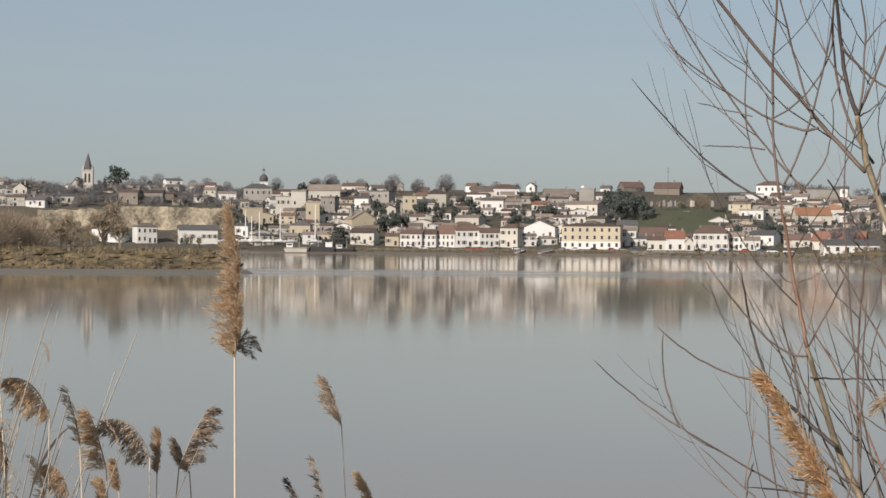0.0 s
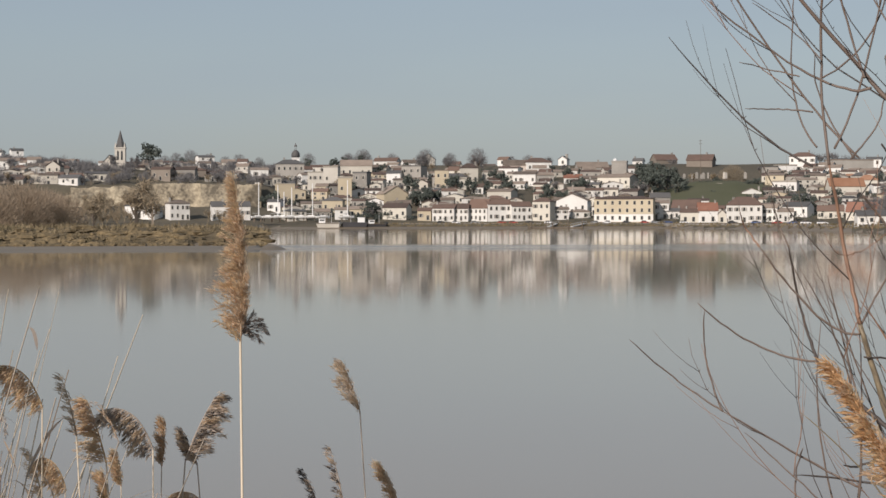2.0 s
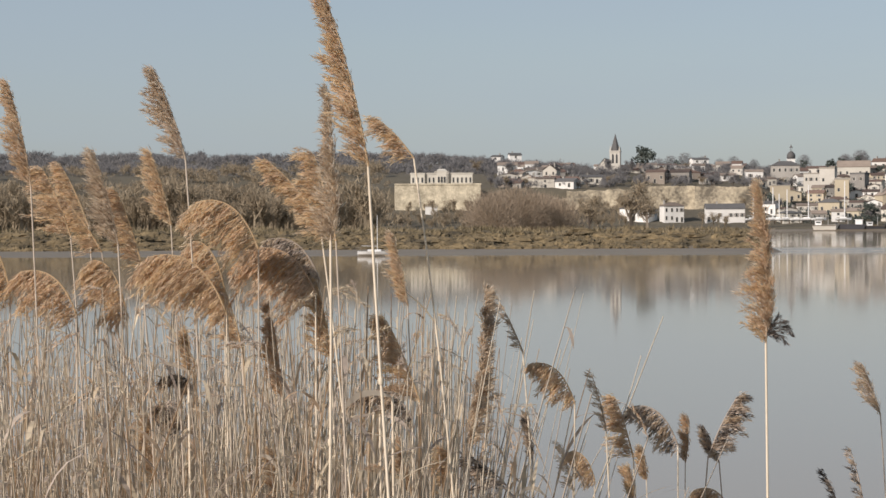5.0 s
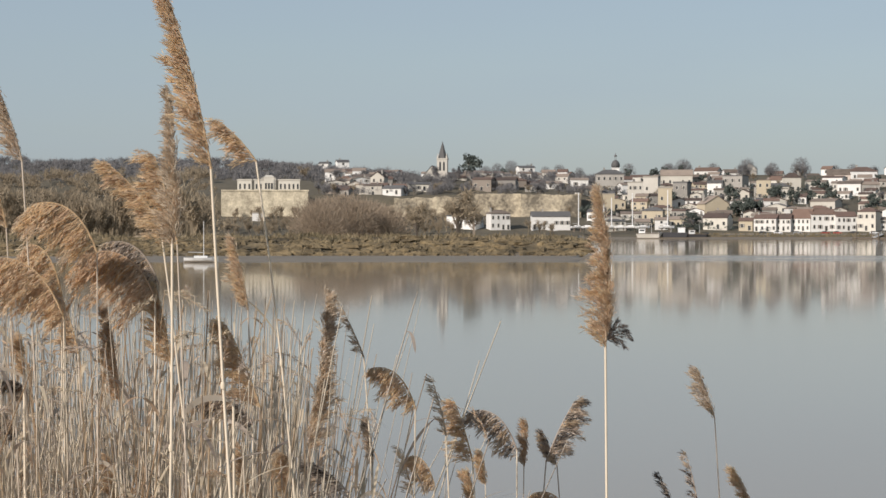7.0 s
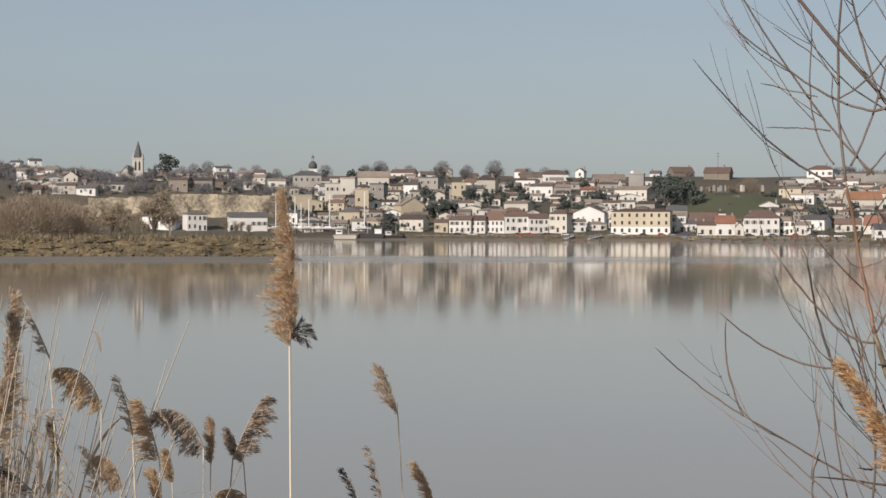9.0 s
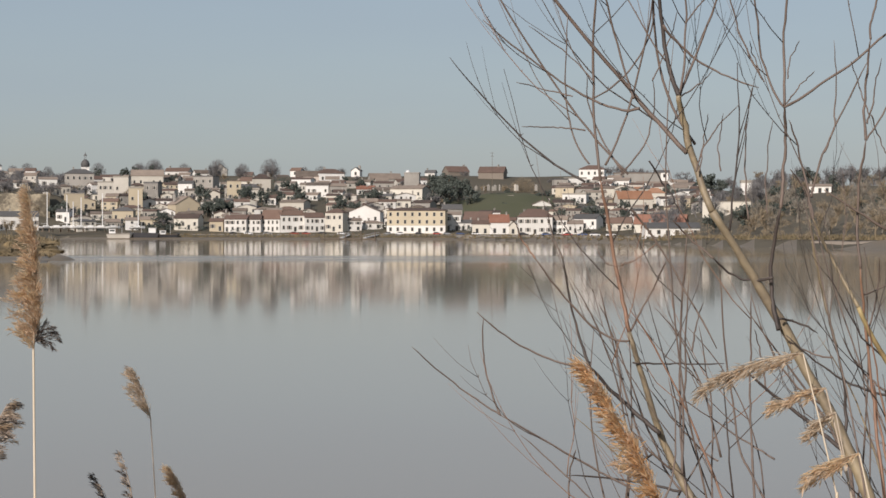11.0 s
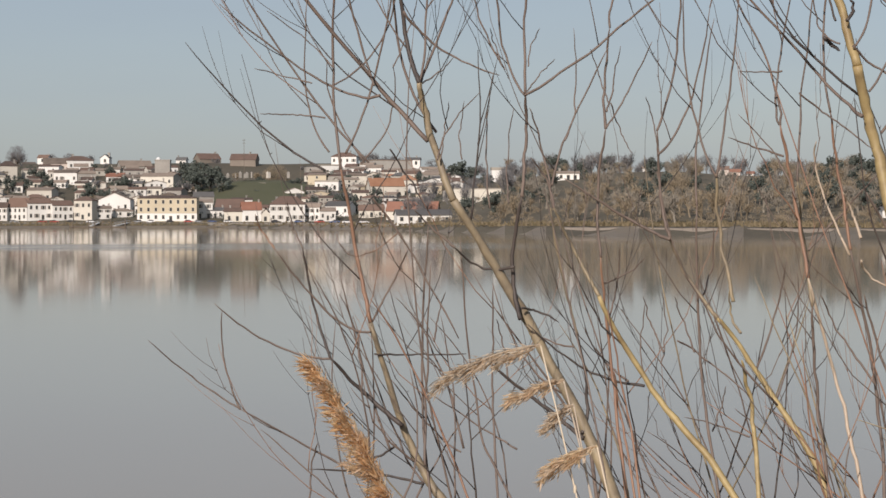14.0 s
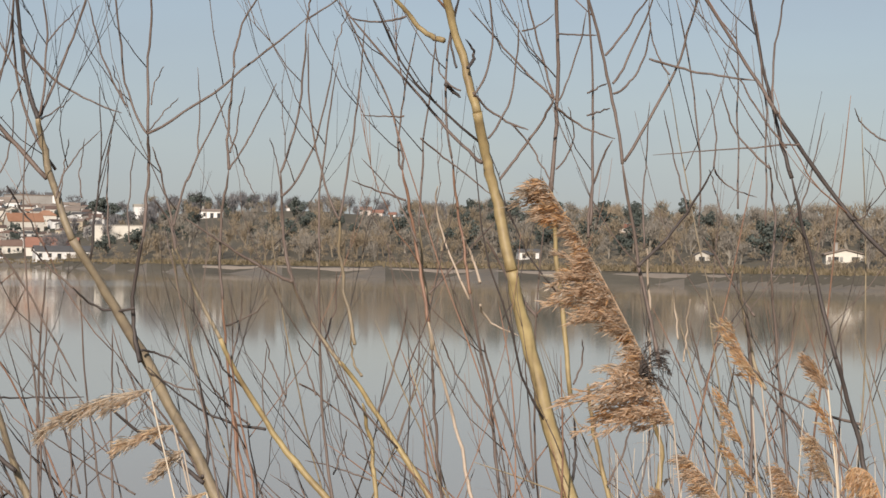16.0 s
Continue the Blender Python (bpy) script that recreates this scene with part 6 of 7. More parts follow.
reed((2.48, 2.37), (2.468, 2.376, 3.914), (2.437, 2.396, 3.997), 0.042, "wisp", "amber")
reed((2.54, 2.33), (2.531, 2.335, 3.823), (2.496, 2.358, 3.887), 0.046, "droop", "amber")
reed((2.38, 2.43), (2.365, 2.443, 3.830), (2.322, 2.471, 3.903), 0.046, "wisp", "amber")
reed((2.44, 2.40), (2.423, 2.405, 3.813), (2.392, 2.426, 3.877), 0.041, "lean", "russet")
reed((2.65, 2.26), (2.591, 2.296, 3.999), (2.559, 2.316, 4.091), 0.046, "lean", "amber")


def reed_bed():
    """The thick of the reed bed: uncounted canes, broken and leaning, and their dry leaves."""
    rng = random.Random(21)
    canes, leaves = Mesh(), Mesh()
    for k in range(4300):
        y = rng.uniform(3.5, 6.2)
        u = rng.random()
        b = -26 + 21.5 * u ** 0.8 if rng.random() < 0.84 else rng.uniform(-5, 1) if rng.random() < 0.3 else rng.uniform(30, 50)
        if b > 20:
            y = rng.uniform(3.8, 6.5)
        p = polar(b, y)
        z = land(p.x, p.y)
        thin = ease(-1.0, -6.5, b) if b < 20 else ease(34, 42, b) * 0.6
        if rng.random() > 0.03 + 0.97 * thin:
            continue
        # tops lie in a ragged line below the eye
        level = 4.2 - y * rng.uniform(0.03, 0.15) - (1 - thin) * rng.uniform(0.3, 0.55)
        h = level - z
        wild = 0.025 if thin < 0.9 else 0.15 if rng.random() < 0.7 else 0.34
        lx, ly = rng.gauss(0.02, wild), rng.gauss(0, 0.16)
        r = rng.uniform(0.0017, 0.0036)
        slot = rng.choice((0, 0, 0, 1, 1, 2))
        line = bezier((p.x, p.y, z - 0.05), (p.x + lx * 0.25, p.y + ly * 0.2, z + h * 0.55), (p.x + lx, p.y + ly, z + h), 6)
        line = [q + Vector((rng.gauss(0, 0.006), 0, 0)) * (i > 0) for i, q in enumerate(line)]
        if thin > 0.9 and rng.random() < 0.22:
            # snapped: the top hangs over
            s = rng.choice((-1, 1))
            line[6] = line[5] + Vector((s * rng.uniform(0.05, 0.16), 0, rng.uniform(-0.14, 0.06)))
        canes.tube(line, [r, r, r, r * 0.95, r * 0.85, r * 0.7, r * 0.4], 3, slot, cap=False)
        for j in range(rng.choice((1, 1, 2, 2, 3, 4))):
            s = rng.uniform(0.6, 0.99)
            w = rng.uniform(0, 6.28)
            q = line[min(int(s * 6), 5)].lerp(line[min(int(s * 6), 5) + 1], s * 6 - min(int(s * 6), 5))
            d = Vector((math.cos(w) * 0.6, math.sin(w) * 0.5, rng.uniform(0.3, 1.0))).normalized()
            blade(leaves, q, d, rng.uniform(0.05, 0.2), rng.uniform(0.004, 0.012), rng, rng.uniform(0.2, 2.2), rng.choice((0, 0, 1, 1, 2)))
        if rng.random() < 0.16 and b < 20 and thin > 0.9:
            # a small weathered head at the tip
            top, d = line[-1], Vector((rng.gauss(-0.3, 0.5), 0, rng.uniform(-0.4, 1.0))).normalized()
            tassel(leaves, bezier(top, top + d * 0.03, top + d * rng.uniform(0.04, 0.09) + Vector((0, 0, -0.02)), 4), rng.randint(30, 60), rng, rng.choice((0, 1, 2)), 0.3, Vector((-0.6, 0, -0.5)))
    tagged(new("reed_canes", canes.done("reed_canes", STEM, STEM_GREY, CANE["tan"], soft=True)), "dense bed of dry pale reed canes on the river bank", "reeds", kind="stuff")
    tagged(new("reed_leaves", leaves.done("reed_leaves", BLADE, CANE["dark"], CANE["russet"])), "tangle of dry arching reed leaves", "reeds", kind="stuff")


reed_bed()


def bent_leaf(a, b, c, width, label, stuff):
    """A broad reed leaf that arches over on a short cane."""
    ob = new("bent_reed_leaf")
    z = land(c[0], c[1])
    ob.matrix_basis = pose(c[0], c[1], z)
    tagged(ob, label, "reed leaf", "bent leaves of the reed bed")
    o = Vector((c[0], c[1], z))
    g = Mesh()
    line = bezier(*(Vector(p) - o for p in (a, b, c)), 12)
    v = []
    for i, p in enumerate(line):
        w = width * math.sin(math.pi * (0.06 + 0.85 * i / 12))
        t = (line[min(i + 1, 12)] - line[max(i - 1, 0)]).normalized()
        n = Vector((-t.z, -0.4, t.x)).normalized() * w / 2
        v += [p + n, p - n]
    g.add(v, [(2 * i, 2 * i + 1, 2 * i + 3, 2 * i + 2) for i in range(12)])
    part("blade", g.done("blade", stuff), ob)
    g = Mesh()
    g.tube(bezier((0, 0, -0.1), (0.01, 0, line[-1].z * 0.5), line[-1] + Vector((0, 0.003, 0.002)), 6), [0.004, 0.0038, 0.0036, 0.0034, 0.003, 0.0028, 0.0025], 6, cap=False)
    part("stem", g.done("stem", STEM, soft=True), ob)


bent_leaf((-0.474, 3.548, 3.854), (-0.445, 3.550, 3.914), (-0.378, 3.551, 3.888), 0.013, "bleached reed leaf arching over the canes", CANE["pale"])
bent_leaf((-0.526, 3.645, 3.779), (-0.489, 3.647, 3.842), (-0.425, 3.650, 3.848), 0.009, "dark withered reed leaf bent over the canes", CANE["dark"])
bent_leaf((-0.345, 3.652, 3.800), (-0.377, 3.651, 3.848), (-0.413, 3.650, 3.845), 0.008, "dark withered reed leaf bent over the canes", CANE["dark"])
bent_leaf((-0.649, 3.641, 3.766), (-0.622, 3.642, 3.779), (-0.606, 3.642, 3.741), 0.009, "bleached reed leaf arching over the canes", CANE["pale"])
bent_leaf((-0.854, 3.737, 3.937), (-0.825, 3.738, 3.937), (-0.797, 3.738, 3.920), 0.008, "bleached reed leaf arching over the canes", CANE["pale"])
bent_leaf((-0.169, 3.956, 3.652), (-0.143, 3.957, 3.687), (-0.114, 3.958, 3.652), 0.01, "bleached reed leaf arching over the canes", CANE["pale"])

def reed_margin():
    """More plumed reeds at the back of the bed and among the willow stems."""
    rng = random.Random(33)
    for k in range(7):
        left = k < 4
        b = rng.uniform(-23, -14) if left else rng.uniform(41, 49)
        d = rng.uniform(3.7, 4.6)
        el = rng.uniform(-3.6, 0.6) if left else rng.uniform(-8.0, -5.5)
        p = polar(b, d, 4.2 + d * math.tan(radians(el)))
        kind = rng.choice(("droop", "lean", "brush", "lean", "wisp"))
        ln = rng.uniform(0.1, 0.16)
        tip = p + Vector((-ln * rng.uniform(0.3, 0.7), 0, ln * (rng.uniform(-0.1, 0.5) if kind == "droop" else 0.9)))
        q = (p.x + rng.uniform(-0.2, 0.2), p.y + rng.uniform(-0.15, 0.15))
        reed(q, tuple(p), tuple(tip), rng.uniform(0.05, 0.08), kind, rng.choice(("gold", "tan", "russet", "gold", "russet")))


reed_margin()

# ---- the leafless willow ----
willow = new("willow_bush")
willow.matrix_basis = pose(2.45, 4.0, land(2.45, 4.0))
tagged(willow, "leafless willow with olive limbs and fine reddish twigs", "willow")
ROOT = Vector((2.45, 4.0, land(2.45, 4.0)))
LIMB_COUNT = [0]


def limb(a, b, c, r0, r1, tone, twigs, rooted=False):
    """One limb of the willow, from a by b to c, with its own side twigs that turn upwards."""
    LIMB_COUNT[0] += 1
    rng = random.Random(LIMB_COUNT[0] * 7 + 1)
    if tone == "olive" and r0 < 0.005:
        tone = "umber" if LIMB_COUNT[0] % 2 else "brown"
    a, b, c = (Vector(p) - ROOT for p in (a, b, c))
    pts = bezier(a, b, c, 16)
    kink = [Vector((rng.gauss(0, 1), rng.gauss(0, 1), rng.gauss(0, 1))) * (0.0005 + 0.05 * r1) * (0 < i < 16) for i in range(17)]
    sway = [Vector((noise.noise((i * 0.3, LIMB_COUNT[0] * 1.7, 0)), noise.noise((i * 0.3, LIMB_COUNT[0] * 1.7, 5)), 0.4 * noise.noise((i * 0.3, LIMB_COUNT[0] * 1.7, 9)))) * 0.006 * math.sin(math.pi * i / 16) for i in range(17)]
    pts = [p + k + w for p, k, w in zip(pts, kink, sway)]
    if rooted:
        low = Vector((a.x * 0.35, a.y * 0.3, -0.15))
        pts = bezier(low, a - (b - a).normalized() * 0.6, a, 7)[:-1] + pts
    g = Mesh()
    n = len(pts) - 1
    radii = [r0 + (r1 - r0) * max(0, (i - (n - 16)) / 16) for i in range(n + 1)]
    radii = [r * (1 + 0.05 * rng.gauss(0, 1)) for r in radii]
    if r1 < 0.004:
        radii[-3:] = [radii[-3] * k for k in (1.0, 0.8, 0.45)]
    g.tube(pts, radii, 7)
    ob = part("limb", g.done("limb", WOOD[tone], soft=True), willow)
    span = pts[n - 16:]
    twigs = max(int(twigs), int((c - a).length > 0.33) + int((c - a).length > 0.6))
    for k in range(twigs):
        u = (k + rng.uniform(0.2, 0.9)) / max(twigs, 1)
        i = min(int(u * 16), 15)
        p = span[i]
        along = (span[i + 1] - span[i]).normalized()
        s = 1 if k % 2 else -1
        d = (along * 0.7 + Vector((s * rng.uniform(0.4, 0.95), rng.uniform(-0.4, 0.4), 0.2))).normalized()
        grow = rng.uniform(0.2, 0.5)
        e = p + d * grow * 0.85 + Vector((0, 0, 0.5 * grow))
        m = p + d * grow * 0.6 + Vector((s * 0.02, 0, -0.01))
        r = max(0.0013, min(0.003, (r0 + (r1 - r0) * u) * 0.4))
        g = Mesh()
        tw = bezier(p, m, e, 8)
        tw = [q + Vector((rng.gauss(0, 1), rng.gauss(0, 1), rng.gauss(0, 1))) * 0.003 * (0 < j < 8) for j, q in enumerate(tw)]
        g.tube(tw, [r * (1 - 0.65 * j / 8) for j in range(9)], 5)
        for j in range(rng.choice((1, 2, 3))):
            q = tw[rng.choice((2, 3, 4, 5, 6))]
            f = (d + Vector((rng.uniform(-0.6, 0.6), rng.uniform(-0.4, 0.4), rng.uniform(0.0, 0.7)))).normalized()
            ln = grow * rng.uniform(0.25, 0.55)
            g.tube(bezier(q, q + f * ln * 0.5, q + (f + Vector((0, 0, 0.25))) * ln, 4), [r * 0.6, r * 0.5, r * 0.45, r * 0.36, r * 0.25], 4)
        for j in range(5):
            q = tw[2 + j]
            g.tube([q, q + Vector((rng.gauss(0, 0.5), rng.gauss(0, 0.5), 1)).normalized() * 0.008], [r * 0.8, r * 0.2], 4)
        part("twig", g.done("twig", WOOD[rng.choice(("brown", "brown", "dark", "dark", "russet"))], soft=True), ob)
    return ob


limb((1.859, 4.186, 3.553), (1.810, 4.292, 3.650), (1.703, 4.247, 3.967), 0.0114, 0.0057, "umber", 1, True)
limb((1.703, 4.247, 3.967), (1.696, 4.335, 4.158), (1.640, 4.270, 4.319), 0.0051, 0.0034, "russet", 2)
limb((1.640, 4.270, 4.319), (1.643, 4.396, 4.598), (1.609, 4.154, 4.968), 0.0034, 0.0023, "brown", 2)
limb((1.771, 4.221, 3.730), (1.714, 4.329, 3.799), (1.617, 4.278, 3.885), 0.0057, 0.0034, "dark", 0)
limb((1.617, 4.278, 3.885), (1.522, 4.396, 3.878), (1.366, 4.358, 4.012), 0.0028, 0.0017, "brown", 0)
limb((1.617, 4.278, 3.885), (1.605, 4.367, 3.989), (1.557, 4.299, 4.138), 0.0034, 0.0023, "dark", 0)
limb((1.557, 4.299, 4.138), (1.557, 4.383, 4.186), (1.524, 4.310, 4.248), 0.0023, 0.0011, "brown", 0)
limb((1.703, 4.247, 3.946), (1.662, 4.348, 3.924), (1.496, 4.319, 4.138), 0.0028, 0.0023, "brown", 0)
limb((1.496, 4.319, 4.138), (1.491, 4.404, 4.176), (1.455, 4.331, 4.216), 0.0023, 0.0011, "russet", 0)
limb((1.854, 4.296, 3.583), (1.760, 4.420, 3.606), (1.603, 4.389, 3.618), 0.0035, 0.0017, "dark", 0)
limb((1.743, 4.339, 3.592), (1.742, 4.428, 3.593), (1.450, 4.438, 3.761), 0.0029, 0.0023, "brown", 0)
limb((1.450, 4.438, 3.761), (1.385, 4.541, 3.807), (1.245, 4.494, 3.924), 0.0023, 0.0012, "brown", 0)
limb((1.450, 4.438, 3.761), (1.422, 4.529, 3.865), (1.410, 4.449, 3.992), 0.0023, 0.0015, "brown", 0)
limb((1.793, 4.320, 3.674), (1.777, 4.412, 3.622), (1.706, 4.353, 3.643), 0.0029, 0.0023, "dark", 0)
limb((1.602, 4.389, 3.541), (1.631, 4.464, 3.620), (1.621, 4.383, 3.680), 0.0023, 0.0017, "brown", 0, True)
limb((1.780, 4.325, 3.665), (1.751, 4.421, 3.815), (1.672, 4.365, 4.070), 0.0029, 0.0017, "brown", 1)
limb((1.860, 4.293, 3.585), (1.846, 4.386, 3.580), (1.700, 4.355, 3.977), 0.0029, 0.0017, "brown", 1)
limb((1.819, 4.202, 3.638), (1.851, 4.275, 3.777), (1.832, 4.197, 4.098), 0.0034, 0.0017, "brown", 1)
limb((1.912, 4.163, 3.556), (1.844, 4.279, 3.857), (1.703, 4.247, 4.021), 0.0028, 0.0017, "russet", 1, True)
limb((1.934, 4.262, 3.658), (1.919, 4.357, 3.669), (1.781, 4.325, 3.831), 0.0023, 0.0017, "brown", 0)
limb((1.712, 4.244, 3.895), (1.830, 4.285, 3.887), (1.907, 4.165, 3.895), 0.0023, 0.0017, "dark", 0)
limb((1.703, 4.247, 3.960), (1.788, 4.301, 4.070), (1.784, 4.216, 4.134), 0.0028, 0.0017, "brown", 0)
limb((1.746, 4.231, 4.364), (1.822, 4.287, 4.288), (1.836, 4.195, 4.209), 0.0023, 0.0017, "dark", 0)
limb((1.709, 4.245, 4.251), (1.797, 4.298, 4.183), (1.891, 4.172, 3.930), 0.0028, 0.0023, "brown", 0)
limb((1.826, 4.199, 4.383), (1.735, 4.359, 4.539), (1.348, 4.273, 4.942), 0.0057, 0.0034, "brown", 1)
limb((1.724, 4.239, 4.487), (1.676, 4.347, 4.453), (1.378, 4.354, 4.694), 0.0034, 0.0017, "brown", 0)
limb((1.700, 4.248, 4.334), (1.577, 4.413, 4.507), (1.266, 4.299, 4.959), 0.0028, 0.0017, "brown", 0)
limb((1.615, 4.279, 4.358), (1.574, 4.378, 4.433), (1.568, 4.295, 4.705), 0.0023, 0.0014, "brown", 1)
limb((1.651, 4.266, 4.355), (1.798, 4.342, 4.566), (1.724, 4.103, 4.978), 0.0028, 0.0017, "brown", 1)
limb((1.712, 4.244, 4.510), (1.720, 4.387, 4.644), (1.525, 4.106, 4.985), 0.0028, 0.0017, "brown", 0)
limb((1.685, 4.254, 4.332), (1.807, 4.293, 4.442), (1.752, 4.228, 4.558), 0.0023, 0.0011, "brown", 0)
limb((1.627, 4.275, 4.512), (1.755, 4.314, 4.570), (1.758, 4.226, 4.706), 0.0023, 0.0017, "brown", 0)
limb((1.606, 4.282, 4.316), (1.505, 4.403, 4.381), (1.304, 4.375, 4.606), 0.0028, 0.0014, "dark", 0)
limb((1.606, 4.282, 4.436), (1.567, 4.380, 4.449), (1.466, 4.328, 4.445), 0.0020, 0.0011, "brown", 0)
limb((1.578, 4.291, 4.515), (1.551, 4.385, 4.537), (1.454, 4.332, 4.548), 0.0017, 0.0011, "brown", 0)
limb((1.625, 4.275, 4.549), (1.601, 4.369, 4.624), (1.481, 4.323, 4.679), 0.0017, 0.0011, "brown", 0)
limb((1.691, 4.251, 4.334), (1.625, 4.360, 4.477), (1.610, 4.280, 4.564), 0.0023, 0.0011, "brown", 0)
limb((1.844, 4.192, 4.403), (1.744, 4.370, 4.625), (1.735, 4.068, 4.980), 0.0034, 0.0023, "brown", 1)
limb((1.752, 4.228, 4.551), (1.815, 4.290, 4.633), (1.806, 4.207, 4.713), 0.0017, 0.0011, "brown", 0)
limb((1.684, 4.254, 3.814), (1.717, 4.327, 3.932), (1.636, 4.271, 4.034), 0.0023, 0.0011, "brown", 0)
limb((1.883, 4.176, 3.553), (1.917, 4.248, 3.825), (1.853, 4.188, 3.982), 0.0023, 0.0011, "brown", 1, True)
limb((2.152, 3.977, 3.665), (2.017, 4.132, 4.035), (1.853, 4.112, 4.246), 0.0145, 0.0095, "umber", 0, True)
limb((1.853, 4.112, 4.246), (1.824, 4.210, 4.413), (1.782, 4.141, 4.511), 0.0089, 0.0067, "umber", 0)
limb((1.782, 4.141, 4.511), (1.780, 4.245, 4.602), (1.713, 4.125, 4.886), 0.0061, 0.0033, "dark", 1)
limb((1.782, 4.141, 4.511), (1.857, 4.214, 4.591), (1.893, 4.056, 4.885), 0.0033, 0.0022, "brown", 1)
limb((1.785, 4.140, 4.518), (1.850, 4.221, 4.711), (1.754, 4.098, 4.858), 0.0028, 0.0017, "brown", 0)
limb((1.796, 4.135, 4.676), (1.855, 4.198, 4.726), (1.863, 4.108, 4.763), 0.0022, 0.0011, "brown", 0)
limb((1.785, 4.140, 4.509), (1.847, 4.201, 4.529), (1.854, 4.112, 4.568), 0.0022, 0.0011, "brown", 0)
limb((1.749, 4.153, 4.672), (1.844, 4.204, 4.577), (1.949, 4.072, 4.528), 0.0033, 0.0017, "brown", 0)
limb((1.820, 4.126, 4.338), (1.861, 4.196, 4.417), (1.909, 4.089, 4.490), 0.0022, 0.0011, "brown", 1)
limb((1.826, 4.123, 4.338), (1.868, 4.193, 4.426), (1.844, 4.116, 4.469), 0.0017, 0.0011, "brown", 0)
limb((1.871, 4.105, 4.339), (1.894, 4.182, 4.402), (1.876, 4.103, 4.470), 0.0017, 0.0011, "brown", 0)
limb((1.929, 4.080, 4.228), (1.943, 4.161, 4.380), (1.935, 4.078, 4.528), 0.0022, 0.0011, "brown", 0)
limb((1.968, 4.063, 4.241), (1.990, 4.141, 4.337), (1.978, 4.059, 4.454), 0.0017, 0.0011, "brown", 0)
limb((2.120, 3.992, 3.709), (2.083, 4.100, 3.764), (1.921, 4.084, 3.885), 0.0056, 0.0028, "dark", 0)
limb((2.118, 3.994, 3.721), (2.178, 4.053, 3.767), (2.109, 3.998, 3.941), 0.0045, 0.0028, "dark", 0)
limb((2.109, 3.998, 3.941), (2.108, 4.087, 4.070), (2.053, 4.025, 4.229), 0.0033, 0.0028, "olive", 0)
limb((2.059, 4.022, 4.229), (2.073, 4.104, 4.370), (2.011, 4.044, 4.454), 0.0028, 0.0017, "brown", 1)
limb((1.991, 4.053, 3.978), (1.992, 4.140, 4.089), (1.995, 4.051, 4.254), 0.0056, 0.0039, "dark", 0)
limb((1.995, 4.051, 4.254), (2.041, 4.118, 4.392), (2.002, 4.048, 4.486), 0.0039, 0.0033, "brown", 0)
limb((2.002, 4.048, 4.486), (2.041, 4.138, 4.684), (1.991, 4.003, 4.878), 0.0033, 0.0022, "brown", 0)
limb((2.002, 4.048, 4.482), (1.980, 4.161, 4.558), (1.915, 4.051, 4.898), 0.0028, 0.0020, "brown", 0)
limb((1.956, 4.069, 4.547), (1.940, 4.163, 4.638), (1.879, 4.102, 4.776), 0.0022, 0.0017, "brown", 0)
limb((2.002, 4.048, 4.484), (2.135, 4.079, 4.544), (2.312, 3.892, 4.746), 0.0033, 0.0022, "brown", 0)
limb((2.312, 3.892, 4.746), (2.399, 3.959, 4.777), (2.402, 3.784, 4.840), 0.0022, 0.0017, "brown", 0)
limb((2.006, 4.046, 4.492), (2.066, 4.107, 4.538), (2.062, 4.020, 4.564), 0.0017, 0.0011, "brown", 0)
limb((2.008, 4.045, 4.548), (2.042, 4.118, 4.601), (2.032, 4.034, 4.633), 0.0017, 0.0011, "brown", 0)
limb((1.960, 4.067, 4.541), (1.967, 4.151, 4.600), (1.930, 4.080, 4.634), 0.0017, 0.0011, "brown", 0)
limb((1.979, 4.058, 4.096), (1.942, 4.163, 4.070), (1.854, 4.112, 4.142), 0.0033, 0.0022, "dark", 0)
limb((1.856, 4.111, 4.140), (1.849, 4.201, 4.170), (1.771, 4.145, 4.226), 0.0028, 0.0017, "brown", 0)
limb((1.993, 4.052, 4.003), (2.068, 4.106, 3.996), (2.070, 4.016, 3.971), 0.0028, 0.0022, "dark", 0)
limb((2.320, 3.773, 3.677), (2.214, 3.925, 3.842), (2.106, 3.888, 4.034), 0.0082, 0.0049, "olive", 1, True)
limb((2.106, 3.888, 4.034), (2.092, 3.984, 4.130), (2.016, 3.931, 4.229), 0.0044, 0.0033, "olive", 0)
limb((2.016, 3.931, 4.229), (2.049, 4.004, 4.286), (1.971, 3.952, 4.339), 0.0027, 0.0016, "brown", 0)
limb((2.013, 3.933, 4.278), (2.050, 4.005, 4.352), (2.124, 3.879, 4.581), 0.0027, 0.0016, "brown", 1)
limb((2.039, 3.921, 4.377), (2.107, 3.977, 4.443), (2.056, 3.912, 4.623), 0.0022, 0.0011, "brown", 0)
limb((2.151, 3.865, 3.677), (2.159, 3.951, 3.917), (2.109, 3.886, 4.120), 0.0038, 0.0027, "russet", 0, True)
limb((2.109, 3.886, 4.120), (2.129, 3.966, 4.249), (2.119, 3.882, 4.403), 0.0033, 0.0027, "brown", 0)
limb((2.119, 3.882, 4.403), (2.148, 3.956, 4.506), (2.127, 3.877, 4.625), 0.0033, 0.0022, "brown", 0)
limb((2.127, 3.877, 4.625), (2.164, 3.971, 4.716), (2.186, 3.791, 4.841), 0.0027, 0.0016, "brown", 0)
limb((2.120, 3.881, 4.403), (2.206, 3.927, 4.492), (2.209, 3.835, 4.592), 0.0022, 0.0014, "brown", 0)
limb((2.121, 3.880, 4.440), (2.169, 3.946, 4.497), (2.148, 3.866, 4.583), 0.0022, 0.0011, "brown", 0)
